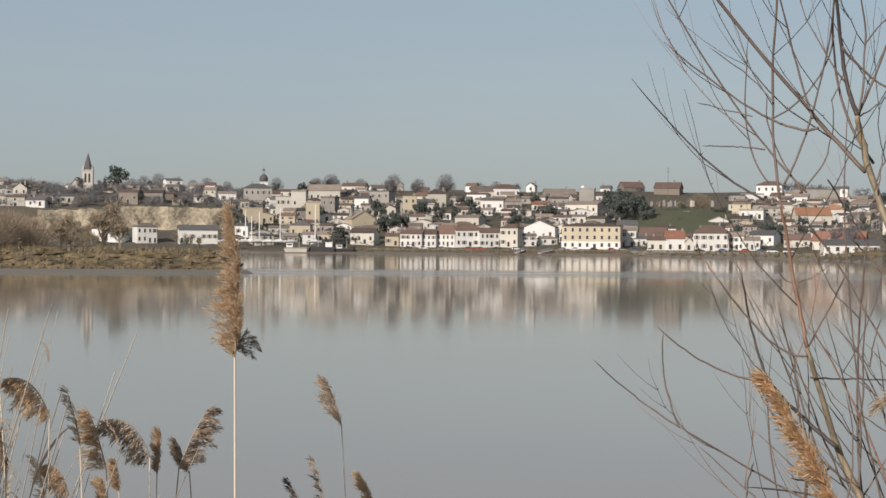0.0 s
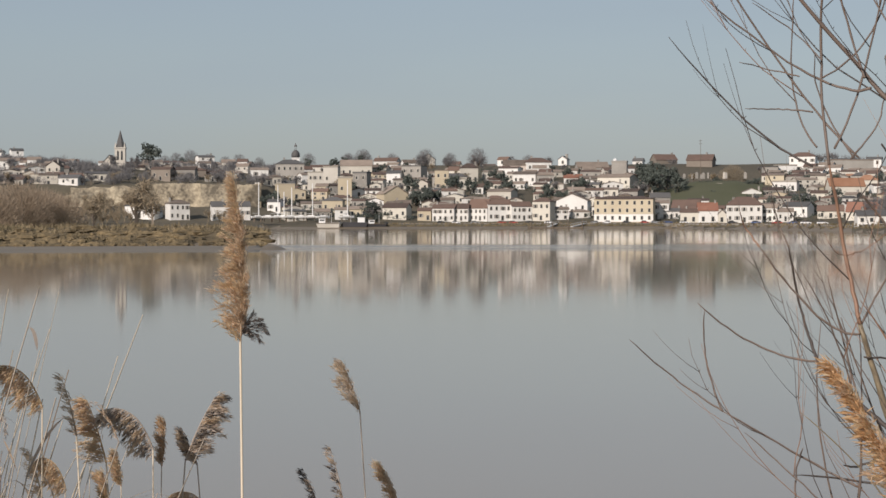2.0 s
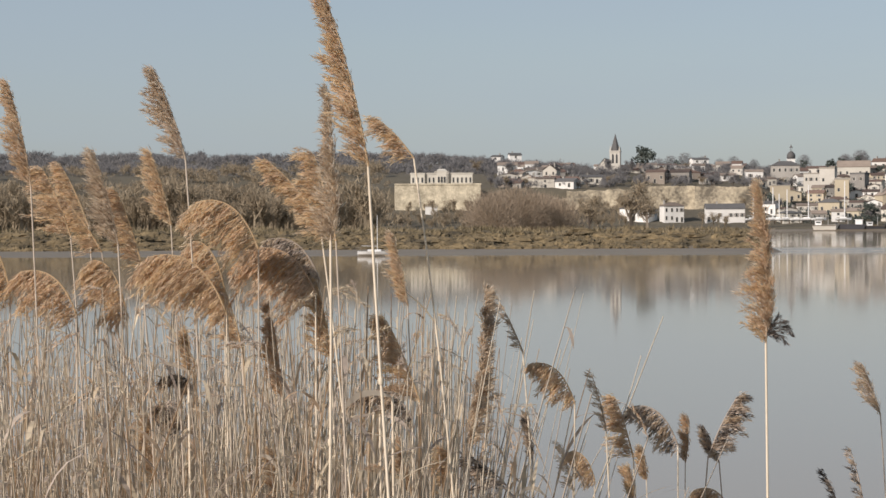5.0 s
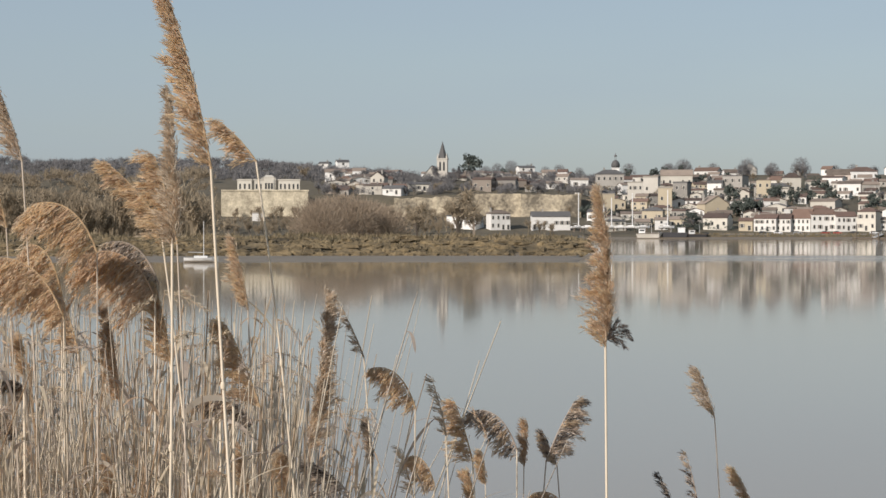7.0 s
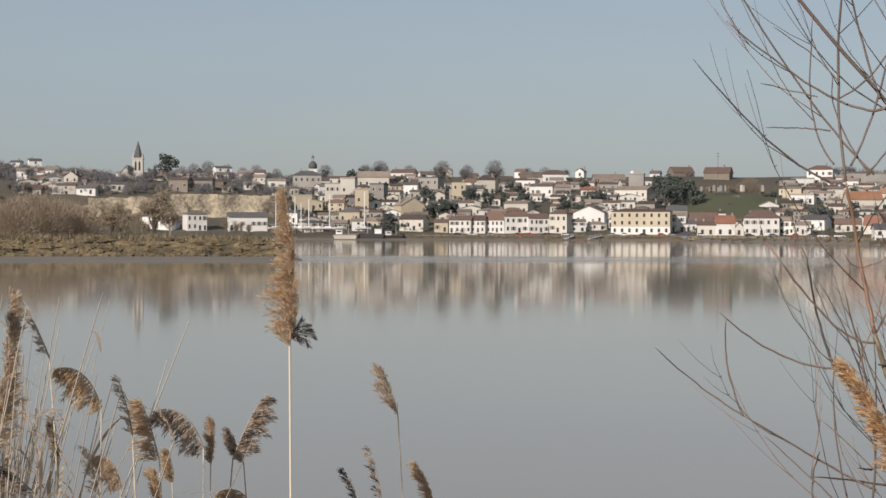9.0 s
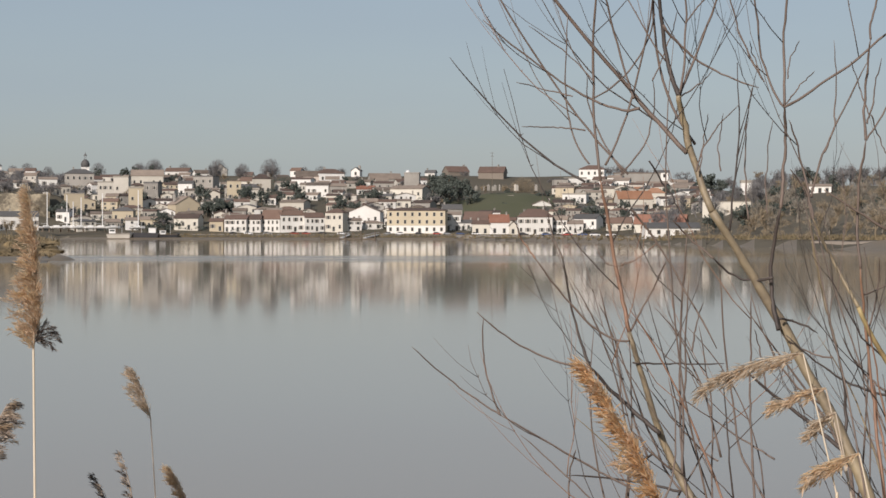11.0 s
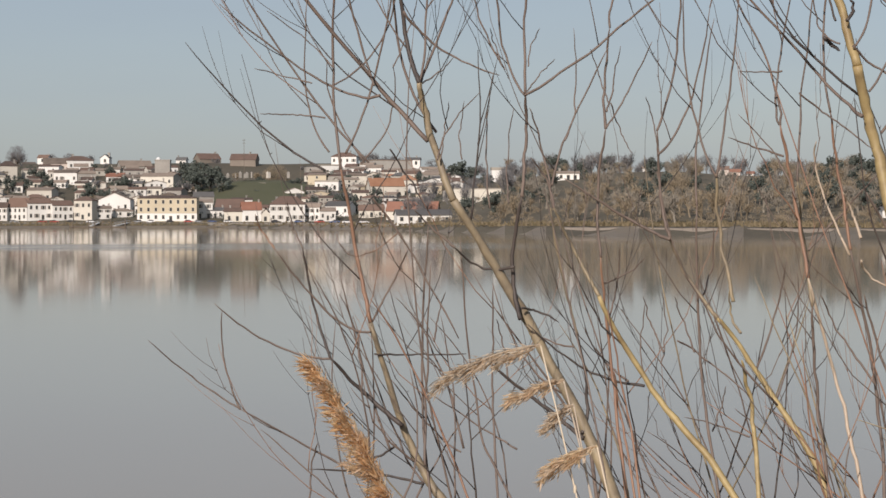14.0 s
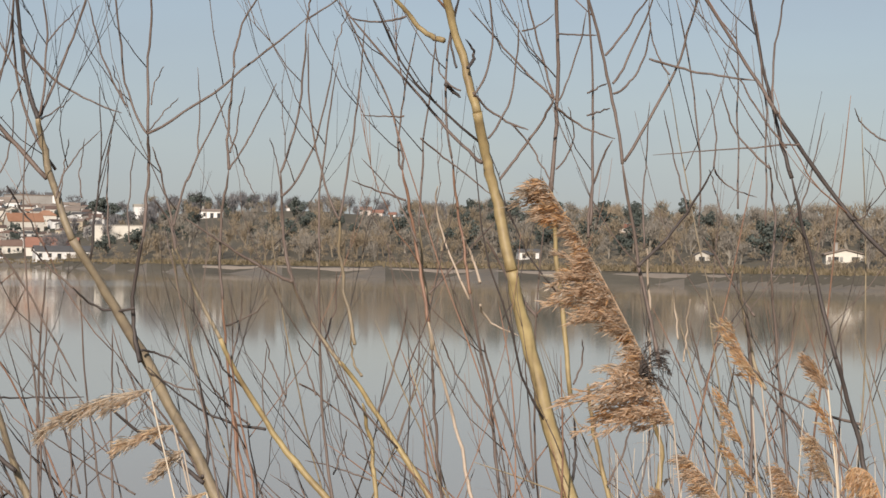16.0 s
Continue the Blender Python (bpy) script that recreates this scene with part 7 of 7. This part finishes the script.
limb((2.126, 3.878, 4.455), (2.141, 3.960, 4.529), (2.089, 3.896, 4.577), 0.0016, 0.0011, "brown", 0)
limb((2.129, 3.876, 4.458), (2.179, 3.941, 4.407), (2.170, 3.855, 4.348), 0.0016, 0.0011, "brown", 0)
limb((2.177, 3.852, 3.677), (2.201, 3.929, 3.777), (2.123, 3.880, 4.003), 0.0027, 0.0016, "russet", 0, True)
limb((2.164, 3.858, 3.677), (2.180, 3.940, 3.795), (2.135, 3.873, 3.868), 0.0027, 0.0022, "russet", 0, True)
limb((2.242, 3.931, 3.828), (2.159, 4.065, 3.828), (2.007, 4.046, 3.966), 0.0033, 0.0017, "dark", 0)
limb((2.101, 4.002, 3.916), (2.085, 4.099, 3.911), (1.999, 4.049, 3.966), 0.0022, 0.0014, "brown", 0)
limb((2.210, 3.947, 3.838), (2.185, 4.050, 3.877), (2.122, 3.992, 3.960), 0.0028, 0.0014, "brown", 0)
limb((2.171, 3.967, 3.979), (2.233, 4.025, 4.071), (2.192, 3.957, 4.143), 0.0022, 0.0014, "olive", 0)
limb((2.156, 3.975, 4.057), (2.248, 4.018, 4.070), (2.244, 3.929, 4.118), 0.0022, 0.0011, "brown", 0)
limb((2.511, 3.658, 3.679), (2.427, 3.805, 3.917), (2.334, 3.766, 3.986), 0.0076, 0.0044, "olive", 0, True)
limb((2.334, 3.766, 3.986), (2.297, 3.878, 4.091), (2.244, 3.816, 4.164), 0.0044, 0.0033, "olive", 0)
limb((2.244, 3.816, 4.164), (2.258, 3.899, 4.232), (2.219, 3.830, 4.398), 0.0038, 0.0027, "olive", 0)
limb((2.219, 3.830, 4.398), (2.298, 3.877, 4.500), (2.265, 3.804, 4.726), 0.0027, 0.0022, "brown", 1)
limb((2.265, 3.804, 4.726), (2.322, 3.887, 4.782), (2.247, 3.757, 4.824), 0.0022, 0.0016, "brown", 0)
limb((2.220, 3.829, 4.345), (2.331, 3.860, 4.409), (2.319, 3.774, 4.666), 0.0027, 0.0016, "brown", 0)
limb((2.319, 3.774, 4.666), (2.370, 3.837, 4.725), (2.350, 3.756, 4.765), 0.0016, 0.0011, "brown", 0)
limb((2.244, 3.816, 4.160), (2.247, 3.908, 4.166), (2.038, 3.921, 4.293), 0.0044, 0.0022, "brown", 0)
limb((2.223, 3.828, 4.343), (2.250, 3.904, 4.430), (2.197, 3.841, 4.472), 0.0016, 0.0011, "brown", 0)
limb((2.363, 3.748, 4.023), (2.372, 3.836, 4.180), (2.331, 3.767, 4.301), 0.0044, 0.0033, "olive", 0)
limb((2.331, 3.767, 4.295), (2.303, 3.875, 4.441), (2.269, 3.802, 4.702), 0.0027, 0.0016, "brown", 1)
limb((2.331, 3.767, 4.295), (2.400, 3.819, 4.480), (2.376, 3.741, 4.729), 0.0027, 0.0016, "brown", 1)
limb((2.326, 3.770, 3.677), (2.329, 3.860, 3.888), (2.295, 3.788, 4.233), 0.0033, 0.0027, "brown", 1, True)
limb((2.295, 3.788, 4.233), (2.323, 3.864, 4.378), (2.327, 3.769, 4.641), 0.0027, 0.0016, "brown", 1)
limb((2.407, 3.723, 3.678), (2.438, 3.797, 3.809), (2.379, 3.739, 3.894), 0.0054, 0.0038, "olive", 0, True)
limb((2.377, 3.741, 3.955), (2.394, 3.823, 3.979), (2.356, 3.752, 4.048), 0.0033, 0.0016, "olive", 0)
limb((2.307, 3.895, 3.930), (2.386, 3.944, 3.907), (2.451, 3.813, 3.802), 0.0022, 0.0017, "brown", 0)
limb((2.446, 3.816, 3.716), (2.429, 3.919, 3.735), (2.320, 3.888, 3.759), 0.0022, 0.0011, "brown", 0)
limb((2.496, 3.785, 3.798), (2.594, 3.818, 3.968), (2.534, 3.761, 4.084), 0.0022, 0.0011, "brown", 0)
limb((2.459, 3.808, 3.868), (2.540, 3.852, 3.971), (2.515, 3.774, 4.109), 0.0028, 0.0017, "brown", 0)
limb((2.356, 3.868, 4.031), (2.416, 3.926, 4.080), (2.377, 3.856, 4.183), 0.0022, 0.0017, "olive", 0)
limb((2.495, 3.786, 3.691), (2.509, 3.871, 3.726), (2.418, 3.832, 3.779), 0.0022, 0.0011, "brown", 0)
limb((2.375, 3.857, 3.728), (2.434, 3.916, 3.771), (2.401, 3.842, 3.829), 0.0022, 0.0011, "brown", 0)
limb((2.280, 3.910, 3.904), (2.280, 4.001, 3.988), (2.240, 3.932, 4.030), 0.0022, 0.0011, "brown", 0)
limb((2.274, 3.913, 3.879), (2.333, 3.972, 3.944), (2.275, 3.913, 4.043), 0.0017, 0.0011, "brown", 0)
limb((2.241, 3.931, 3.853), (2.264, 4.009, 3.918), (2.245, 3.929, 4.017), 0.0017, 0.0011, "brown", 0)
limb((2.340, 3.877, 3.905), (2.354, 3.961, 3.988), (2.301, 3.899, 4.030), 0.0022, 0.0011, "brown", 0)
# pale colour stands in for the white highlight on this stem
limb((2.530, 3.525, 3.692), (2.536, 3.618, 3.866), (2.446, 3.581, 4.078), 0.0043, 0.0032, "pale", 0, True)
limb((2.446, 3.581, 4.078), (2.470, 3.660, 4.229), (2.396, 3.612, 4.403), 0.0043, 0.0032, "russet", 0)
limb((2.396, 3.612, 4.403), (2.450, 3.674, 4.494), (2.276, 3.683, 4.764), 0.0027, 0.0016, "brown", 1)
limb((2.396, 3.612, 4.403), (2.410, 3.697, 4.426), (2.420, 3.597, 4.706), 0.0027, 0.0016, "brown", 1)
limb((2.424, 3.594, 4.247), (2.437, 3.681, 4.351), (2.321, 3.657, 4.426), 0.0021, 0.0011, "brown", 0)
limb((2.531, 3.644, 3.679), (2.557, 3.723, 3.801), (2.508, 3.660, 4.013), 0.0038, 0.0033, "brown", 0, True)
limb((2.508, 3.660, 4.013), (2.534, 3.738, 4.172), (2.481, 3.677, 4.285), 0.0038, 0.0027, "olive", 0)
limb((2.481, 3.677, 4.285), (2.528, 3.742, 4.456), (2.509, 3.659, 4.694), 0.0027, 0.0016, "brown", 1)
limb((2.455, 3.693, 4.340), (2.457, 3.786, 4.358), (2.353, 3.754, 4.382), 0.0027, 0.0014, "brown", 0)
limb((2.634, 3.575, 3.681), (2.670, 3.648, 3.866), (2.576, 3.615, 4.137), 0.0038, 0.0033, "brown", 0, True)
limb((2.576, 3.615, 4.137), (2.600, 3.695, 4.287), (2.540, 3.639, 4.434), 0.0033, 0.0027, "russet", 0)
limb((2.540, 3.639, 4.434), (2.554, 3.744, 4.665), (2.556, 3.583, 4.875), 0.0027, 0.0022, "brown", 1)
limb((2.619, 3.586, 3.847), (2.593, 3.700, 3.956), (2.523, 3.650, 4.038), 0.0027, 0.0016, "brown", 0)
limb((2.694, 3.533, 3.713), (2.662, 3.654, 3.925), (2.600, 3.599, 4.039), 0.0033, 0.0022, "brown", 0)
limb((2.594, 3.603, 4.162), (2.623, 3.680, 4.224), (2.562, 3.624, 4.261), 0.0033, 0.0022, "pale", 0)
limb((2.574, 3.616, 4.125), (2.541, 3.734, 4.323), (2.515, 3.655, 4.372), 0.0027, 0.0016, "pale", 0)
limb((2.595, 3.603, 4.113), (2.646, 3.664, 4.070), (2.664, 3.554, 4.046), 0.0027, 0.0016, "pale", 0)
limb((2.696, 3.532, 4.089), (2.696, 3.630, 4.150), (2.603, 3.596, 4.261), 0.0038, 0.0027, "olive", 0)
limb((2.501, 3.664, 4.136), (2.597, 3.698, 4.205), (2.624, 3.583, 4.299), 0.0027, 0.0016, "brown", 0)
limb((2.641, 3.324, 3.708), (2.609, 3.447, 4.025), (2.536, 3.400, 4.189), 0.0177, 0.0135, "olive", 0, True)
limb((2.536, 3.400, 4.189), (2.543, 3.492, 4.392), (2.474, 3.443, 4.519), 0.0135, 0.0104, "olive", 0)
limb((2.474, 3.443, 4.519), (2.492, 3.550, 4.683), (2.367, 3.455, 4.857), 0.0099, 0.0088, "olive", 0)
limb((2.414, 3.482, 4.669), (2.414, 3.601, 4.692), (2.263, 3.517, 4.825), 0.0062, 0.0042, "olive", 0)
limb((2.482, 3.437, 4.415), (2.510, 3.520, 4.426), (2.227, 3.596, 4.745), 0.0042, 0.0021, "brown", 1)
limb((2.346, 3.525, 4.718), (2.342, 3.622, 4.707), (2.245, 3.586, 4.714), 0.0026, 0.0016, "brown", 0)
limb((2.376, 3.507, 4.464), (2.467, 3.544, 4.422), (2.500, 3.425, 4.348), 0.0021, 0.0016, "brown", 0)
limb((2.345, 3.526, 4.510), (2.354, 3.614, 4.512), (2.270, 3.571, 4.511), 0.0021, 0.0010, "brown", 0)
limb((2.514, 3.415, 4.380), (2.620, 3.439, 4.473), (2.606, 3.350, 4.551), 0.0031, 0.0026, "brown", 0)
limb((2.467, 3.447, 4.560), (2.548, 3.490, 4.510), (2.562, 3.382, 4.484), 0.0026, 0.0021, "brown", 0)
limb((2.533, 3.402, 4.496), (2.621, 3.438, 4.450), (2.606, 3.350, 4.361), 0.0021, 0.0016, "brown", 0)
limb((2.494, 3.429, 4.466), (2.591, 3.459, 4.541), (2.543, 3.395, 4.708), 0.0026, 0.0016, "brown", 0)
limb((2.471, 3.445, 4.560), (2.583, 3.490, 4.656), (2.442, 3.404, 4.854), 0.0026, 0.0016, "brown", 0)
limb((2.437, 3.467, 4.613), (2.464, 3.569, 4.698), (2.440, 3.406, 4.829), 0.0026, 0.0016, "dark", 0)
limb((2.444, 3.462, 4.565), (2.441, 3.560, 4.584), (2.399, 3.492, 4.683), 0.0021, 0.0013, "brown", 0)
limb((2.419, 3.479, 4.577), (2.471, 3.541, 4.573), (2.444, 3.462, 4.551), 0.0047, 0.0031, "dark", 0)
limb((2.457, 3.454, 4.613), (2.522, 3.506, 4.651), (2.452, 3.457, 4.672), 0.0042, 0.0016, "dark", 0)
limb((2.697, 3.407, 3.924), (2.710, 3.497, 4.310), (2.660, 3.434, 4.358), 0.0053, 0.0048, "olive", 0)
limb((2.660, 3.434, 4.358), (2.731, 3.497, 4.590), (2.647, 3.408, 4.868), 0.0048, 0.0037, "olive", 1)
limb((2.665, 3.431, 4.556), (2.644, 3.545, 4.638), (2.513, 3.537, 4.750), 0.0027, 0.0016, "brown", 1)
limb((2.668, 3.428, 4.549), (2.748, 3.469, 4.609), (2.718, 3.392, 4.745), 0.0021, 0.0016, "brown", 0)
limb((2.669, 3.428, 4.539), (2.763, 3.458, 4.492), (2.768, 3.353, 4.473), 0.0027, 0.0016, "brown", 0)
limb((2.663, 3.432, 4.561), (2.706, 3.524, 4.621), (2.567, 3.442, 4.871), 0.0027, 0.0016, "brown", 1)
limb((2.669, 3.428, 4.407), (2.765, 3.456, 4.466), (2.688, 3.414, 4.540), 0.0021, 0.0011, "brown", 0)
limb((2.667, 3.429, 4.696), (2.747, 3.470, 4.702), (2.737, 3.377, 4.694), 0.0021, 0.0016, "brown", 0)
limb((2.608, 3.472, 4.702), (2.687, 3.514, 4.718), (2.662, 3.433, 4.739), 0.0021, 0.0011, "brown", 0)
limb((2.846, 3.290, 3.988), (2.858, 3.384, 4.203), (2.781, 3.343, 4.420), 0.0048, 0.0032, "brown", 0)
limb((2.781, 3.343, 4.420), (2.826, 3.426, 4.574), (2.677, 3.385, 4.874), 0.0037, 0.0032, "brown", 0)
limb((2.725, 3.386, 4.262), (2.768, 3.454, 4.379), (2.764, 3.356, 4.470), 0.0032, 0.0021, "brown", 0)
limb((2.728, 3.384, 4.287), (2.795, 3.447, 4.504), (2.699, 3.376, 4.862), 0.0032, 0.0021, "brown", 1)
limb((2.784, 3.340, 4.425), (2.957, 3.324, 4.656), (2.891, 3.206, 4.857), 0.0032, 0.0021, "brown", 0)
limb((2.809, 3.320, 4.201), (2.937, 3.320, 4.296), (2.930, 3.220, 4.411), 0.0037, 0.0021, "dark", 0)
limb((2.930, 3.220, 4.411), (2.992, 3.272, 4.520), (2.917, 3.232, 4.579), 0.0021, 0.0011, "brown", 0)
limb((2.764, 3.356, 4.591), (2.870, 3.400, 4.673), (2.815, 3.251, 4.847), 0.0027, 0.0016, "brown", 0)
limb((2.751, 3.366, 4.651), (2.856, 3.411, 4.726), (2.811, 3.254, 4.817), 0.0027, 0.0016, "brown", 0)
limb((2.765, 3.355, 4.569), (2.866, 3.377, 4.600), (2.826, 3.307, 4.721), 0.0027, 0.0016, "brown", 0)
limb((2.721, 3.389, 4.570), (2.791, 3.436, 4.591), (2.754, 3.364, 4.591), 0.0021, 0.0016, "brown", 0)
limb((2.721, 3.389, 4.522), (2.793, 3.435, 4.537), (2.759, 3.360, 4.538), 0.0021, 0.0016, "brown", 0)
limb((2.824, 3.308, 4.643), (2.948, 3.312, 4.618), (2.995, 3.163, 4.597), 0.0027, 0.0021, "brown", 0)
limb((2.857, 3.282, 4.610), (2.873, 3.372, 4.665), (2.823, 3.309, 4.769), 0.0021, 0.0011, "brown", 0)
limb((2.881, 3.391, 4.240), (2.929, 3.455, 4.429), (2.888, 3.385, 4.560), 0.0022, 0.0011, "brown", 0)
limb((2.954, 3.331, 4.315), (2.983, 3.411, 4.426), (2.912, 3.366, 4.542), 0.0022, 0.0011, "brown", 0)
limb((2.972, 3.316, 4.290), (3.035, 3.367, 4.492), (2.931, 3.350, 4.782), 0.0022, 0.0016, "brown", 1)
limb((3.035, 3.261, 4.328), (3.088, 3.321, 4.539), (3.028, 3.267, 4.751), 0.0022, 0.0014, "brown", 0)
limb((3.011, 3.282, 4.303), (3.047, 3.357, 4.398), (2.987, 3.302, 4.413), 0.0016, 0.0011, "brown", 0)
limb((2.997, 3.295, 4.413), (3.061, 3.345, 4.374), (3.065, 3.234, 4.353), 0.0022, 0.0011, "brown", 0)
limb((3.107, 2.918, 3.725), (3.142, 2.996, 3.835), (3.050, 2.974, 4.017), 0.0057, 0.0047, "dark", 0, True)
limb((3.050, 2.974, 4.017), (3.075, 3.062, 4.166), (2.983, 3.038, 4.387), 0.0047, 0.0036, "dark", 0)
limb((2.983, 3.038, 4.387), (3.004, 3.144, 4.559), (2.886, 3.088, 4.855), 0.0042, 0.0031, "dark", 0)
limb((3.125, 2.899, 4.227), (3.126, 3.014, 4.289), (2.961, 3.059, 4.519), 0.0052, 0.0042, "dark", 0)
limb((2.961, 3.059, 4.519), (2.969, 3.184, 4.652), (2.780, 3.161, 4.832), 0.0042, 0.0026, "brown", 0)
limb((2.994, 3.028, 4.456), (2.999, 3.136, 4.458), (2.768, 3.225, 4.433), 0.0021, 0.0010, "brown", 0)
limb((2.975, 3.046, 4.449), (2.979, 3.151, 4.531), (2.877, 3.133, 4.656), 0.0026, 0.0013, "brown", 0)
limb((2.951, 3.067, 4.405), (2.941, 3.184, 4.472), (2.873, 3.137, 4.582), 0.0026, 0.0013, "brown", 0)
limb((2.954, 3.065, 4.527), (3.015, 3.145, 4.687), (2.956, 2.995, 4.838), 0.0026, 0.0016, "brown", 0)
limb((2.945, 3.074, 4.288), (3.005, 3.127, 4.538), (2.924, 3.092, 4.731), 0.0021, 0.0016, "brown", 0)
limb((3.118, 2.907, 4.463), (3.144, 2.994, 4.481), (3.073, 2.951, 4.530), 0.0021, 0.0013, "brown", 0)
limb((3.118, 2.906, 4.370), (3.161, 2.976, 4.427), (3.088, 2.937, 4.449), 0.0016, 0.0010, "brown", 0)
limb((2.982, 3.039, 4.288), (3.062, 3.074, 4.338), (3.031, 2.993, 4.521), 0.0021, 0.0010, "brown", 0)
limb((3.072, 2.952, 4.318), (3.139, 2.998, 4.276), (3.100, 2.924, 4.347), 0.0021, 0.0010, "brown", 0)
limb((3.089, 3.213, 4.194), (3.153, 3.263, 4.349), (3.083, 3.218, 4.426), 0.0027, 0.0022, "olive", 0)
limb((3.121, 3.183, 3.695), (3.153, 3.263, 4.025), (3.089, 3.213, 4.194), 0.0038, 0.0027, "brown", 0, True)
limb((3.059, 3.239, 3.693), (3.118, 3.295, 3.999), (3.049, 3.249, 4.096), 0.0044, 0.0033, "olive", 0, True)
limb((3.082, 3.219, 3.938), (3.101, 3.310, 4.025), (3.039, 3.257, 4.193), 0.0044, 0.0027, "olive", 0)
limb((3.229, 3.078, 3.867), (3.215, 3.206, 3.875), (3.077, 3.223, 3.959), 0.0033, 0.0022, "brown", 0)
limb((3.077, 3.223, 3.959), (3.094, 3.316, 4.013), (3.004, 3.288, 4.046), 0.0022, 0.0016, "brown", 0)
limb((3.246, 3.061, 3.738), (3.205, 3.216, 3.816), (3.082, 3.219, 3.938), 0.0033, 0.0027, "brown", 0)
limb((3.063, 3.236, 4.096), (3.084, 3.325, 4.155), (2.979, 3.309, 4.266), 0.0027, 0.0022, "brown", 0)
limb((3.209, 3.098, 3.699), (3.204, 3.215, 3.816), (3.122, 3.182, 3.878), 0.0033, 0.0022, "brown", 0, True)
limb((2.993, 3.298, 3.696), (3.073, 3.334, 3.871), (3.032, 3.264, 3.997), 0.0027, 0.0016, "brown", 0, True)
limb((3.010, 3.283, 3.868), (3.025, 3.376, 3.976), (2.959, 3.326, 4.082), 0.0027, 0.0016, "brown", 0)
limb((2.978, 3.311, 3.849), (3.032, 3.370, 3.942), (3.009, 3.284, 4.046), 0.0022, 0.0011, "brown", 0)
limb((3.194, 3.114, 3.747), (3.259, 3.161, 3.924), (3.196, 3.111, 4.062), 0.0027, 0.0016, "brown", 0)
limb((3.184, 3.123, 3.941), (3.221, 3.198, 4.028), (3.161, 3.145, 4.195), 0.0022, 0.0011, "brown", 0)
limb((3.086, 3.215, 3.974), (3.191, 3.227, 4.046), (3.124, 3.180, 4.122), 0.0022, 0.0011, "brown", 0)
limb((2.828, 3.433, 3.685), (2.846, 3.520, 3.818), (2.787, 3.465, 3.943), 0.0054, 0.0038, "olive", 0, True)
limb((2.822, 3.437, 3.722), (2.917, 3.465, 3.826), (2.865, 3.404, 3.895), 0.0027, 0.0016, "brown", 0)
limb((2.759, 3.486, 3.720), (2.824, 3.537, 3.787), (2.763, 3.483, 3.868), 0.0038, 0.0022, "dark", 0)
limb((2.904, 3.372, 3.687), (2.981, 3.412, 3.809), (2.893, 3.381, 3.871), 0.0065, 0.0044, "olive", 0, True)
limb((2.871, 3.399, 3.686), (2.947, 3.441, 3.783), (2.893, 3.381, 3.871), 0.0022, 0.0016, "brown", 0, True)
limb((2.893, 3.381, 3.920), (2.944, 3.443, 4.103), (2.886, 3.387, 4.240), 0.0033, 0.0022, "pale", 0)
limb((2.949, 3.335, 3.995), (3.004, 3.394, 4.048), (2.959, 3.327, 4.131), 0.0022, 0.0016, "pale", 0)
limb((2.939, 3.343, 4.044), (2.984, 3.410, 4.110), (2.931, 3.350, 4.155), 0.0022, 0.0011, "pale", 0)
limb((2.694, 3.533, 3.719), (2.729, 3.607, 3.948), (2.671, 3.549, 4.040), 0.0022, 0.0011, "brown", 0)
limb((2.762, 3.483, 3.942), (2.832, 3.531, 3.988), (2.776, 3.473, 4.041), 0.0022, 0.0016, "olive", 0)
limb((1.832, 4.228, 3.656), (1.844, 4.310, 3.866), (1.838, 4.226, 4.188), 0.0028, 0.0023, "brown", 0, True)
limb((1.913, 4.196, 3.674), (1.890, 4.292, 3.939), (1.768, 4.253, 4.023), 0.0028, 0.0011, "brown", 0)
limb((1.969, 4.172, 3.654), (1.964, 4.261, 3.698), (1.906, 4.199, 4.164), 0.0028, 0.0017, "brown", 0, True)
limb((1.980, 4.167, 3.654), (2.006, 4.243, 3.832), (1.976, 4.169, 4.049), 0.0028, 0.0017, "brown", 0, True)
limb((2.009, 4.155, 3.830), (2.026, 4.234, 3.937), (1.983, 4.166, 3.973), 0.0023, 0.0011, "brown", 0)
limb((2.026, 4.147, 3.672), (1.953, 4.267, 3.732), (1.817, 4.235, 3.821), 0.0023, 0.0011, "brown", 0)
limb((1.850, 4.221, 3.922), (1.890, 4.292, 3.988), (1.875, 4.212, 4.036), 0.0023, 0.0011, "brown", 0)
limb((2.182, 4.074, 3.652), (2.210, 4.151, 3.706), (1.983, 4.166, 3.992), 0.0046, 0.0017, "brown", 0, True)
limb((1.892, 4.204, 3.769), (1.919, 4.280, 3.826), (1.828, 4.230, 3.897), 0.0023, 0.0011, "brown", 0)


def shoots():
    """Whippy upright shoots that crowd between the limbs."""
    rng = random.Random(51)
    for k in range(72):
        b = 21 + 28 * rng.random() ** 0.8
        d = rng.uniform(4.1, 5.1)
        top = d * math.tan(radians(rng.uniform(-6.0, 6.0) if k % 4 == 0 else rng.uniform(-6.5, -0.5)))
        p = polar(b, d, 4.2 + d * math.tan(radians(-9.5)))
        e = polar(b + rng.gauss(-1.6, 2.0), d + rng.uniform(-0.2, 0.2), 4.2 + top)
        c = (p + e) / 2 + Vector((rng.gauss(0.05, 0.1), 0, rng.uniform(-0.1, 0.05)))
        limb(tuple(p), tuple(c), tuple(e), rng.uniform(0.002, 0.0036), 0.0012, rng.choice(("russet", "russet", "brown", "umber", "russet") if b > 34 else ("brown", "brown", "dark", "brown", "umber")), rng.choice((0, 1, 2)), True)


shoots()
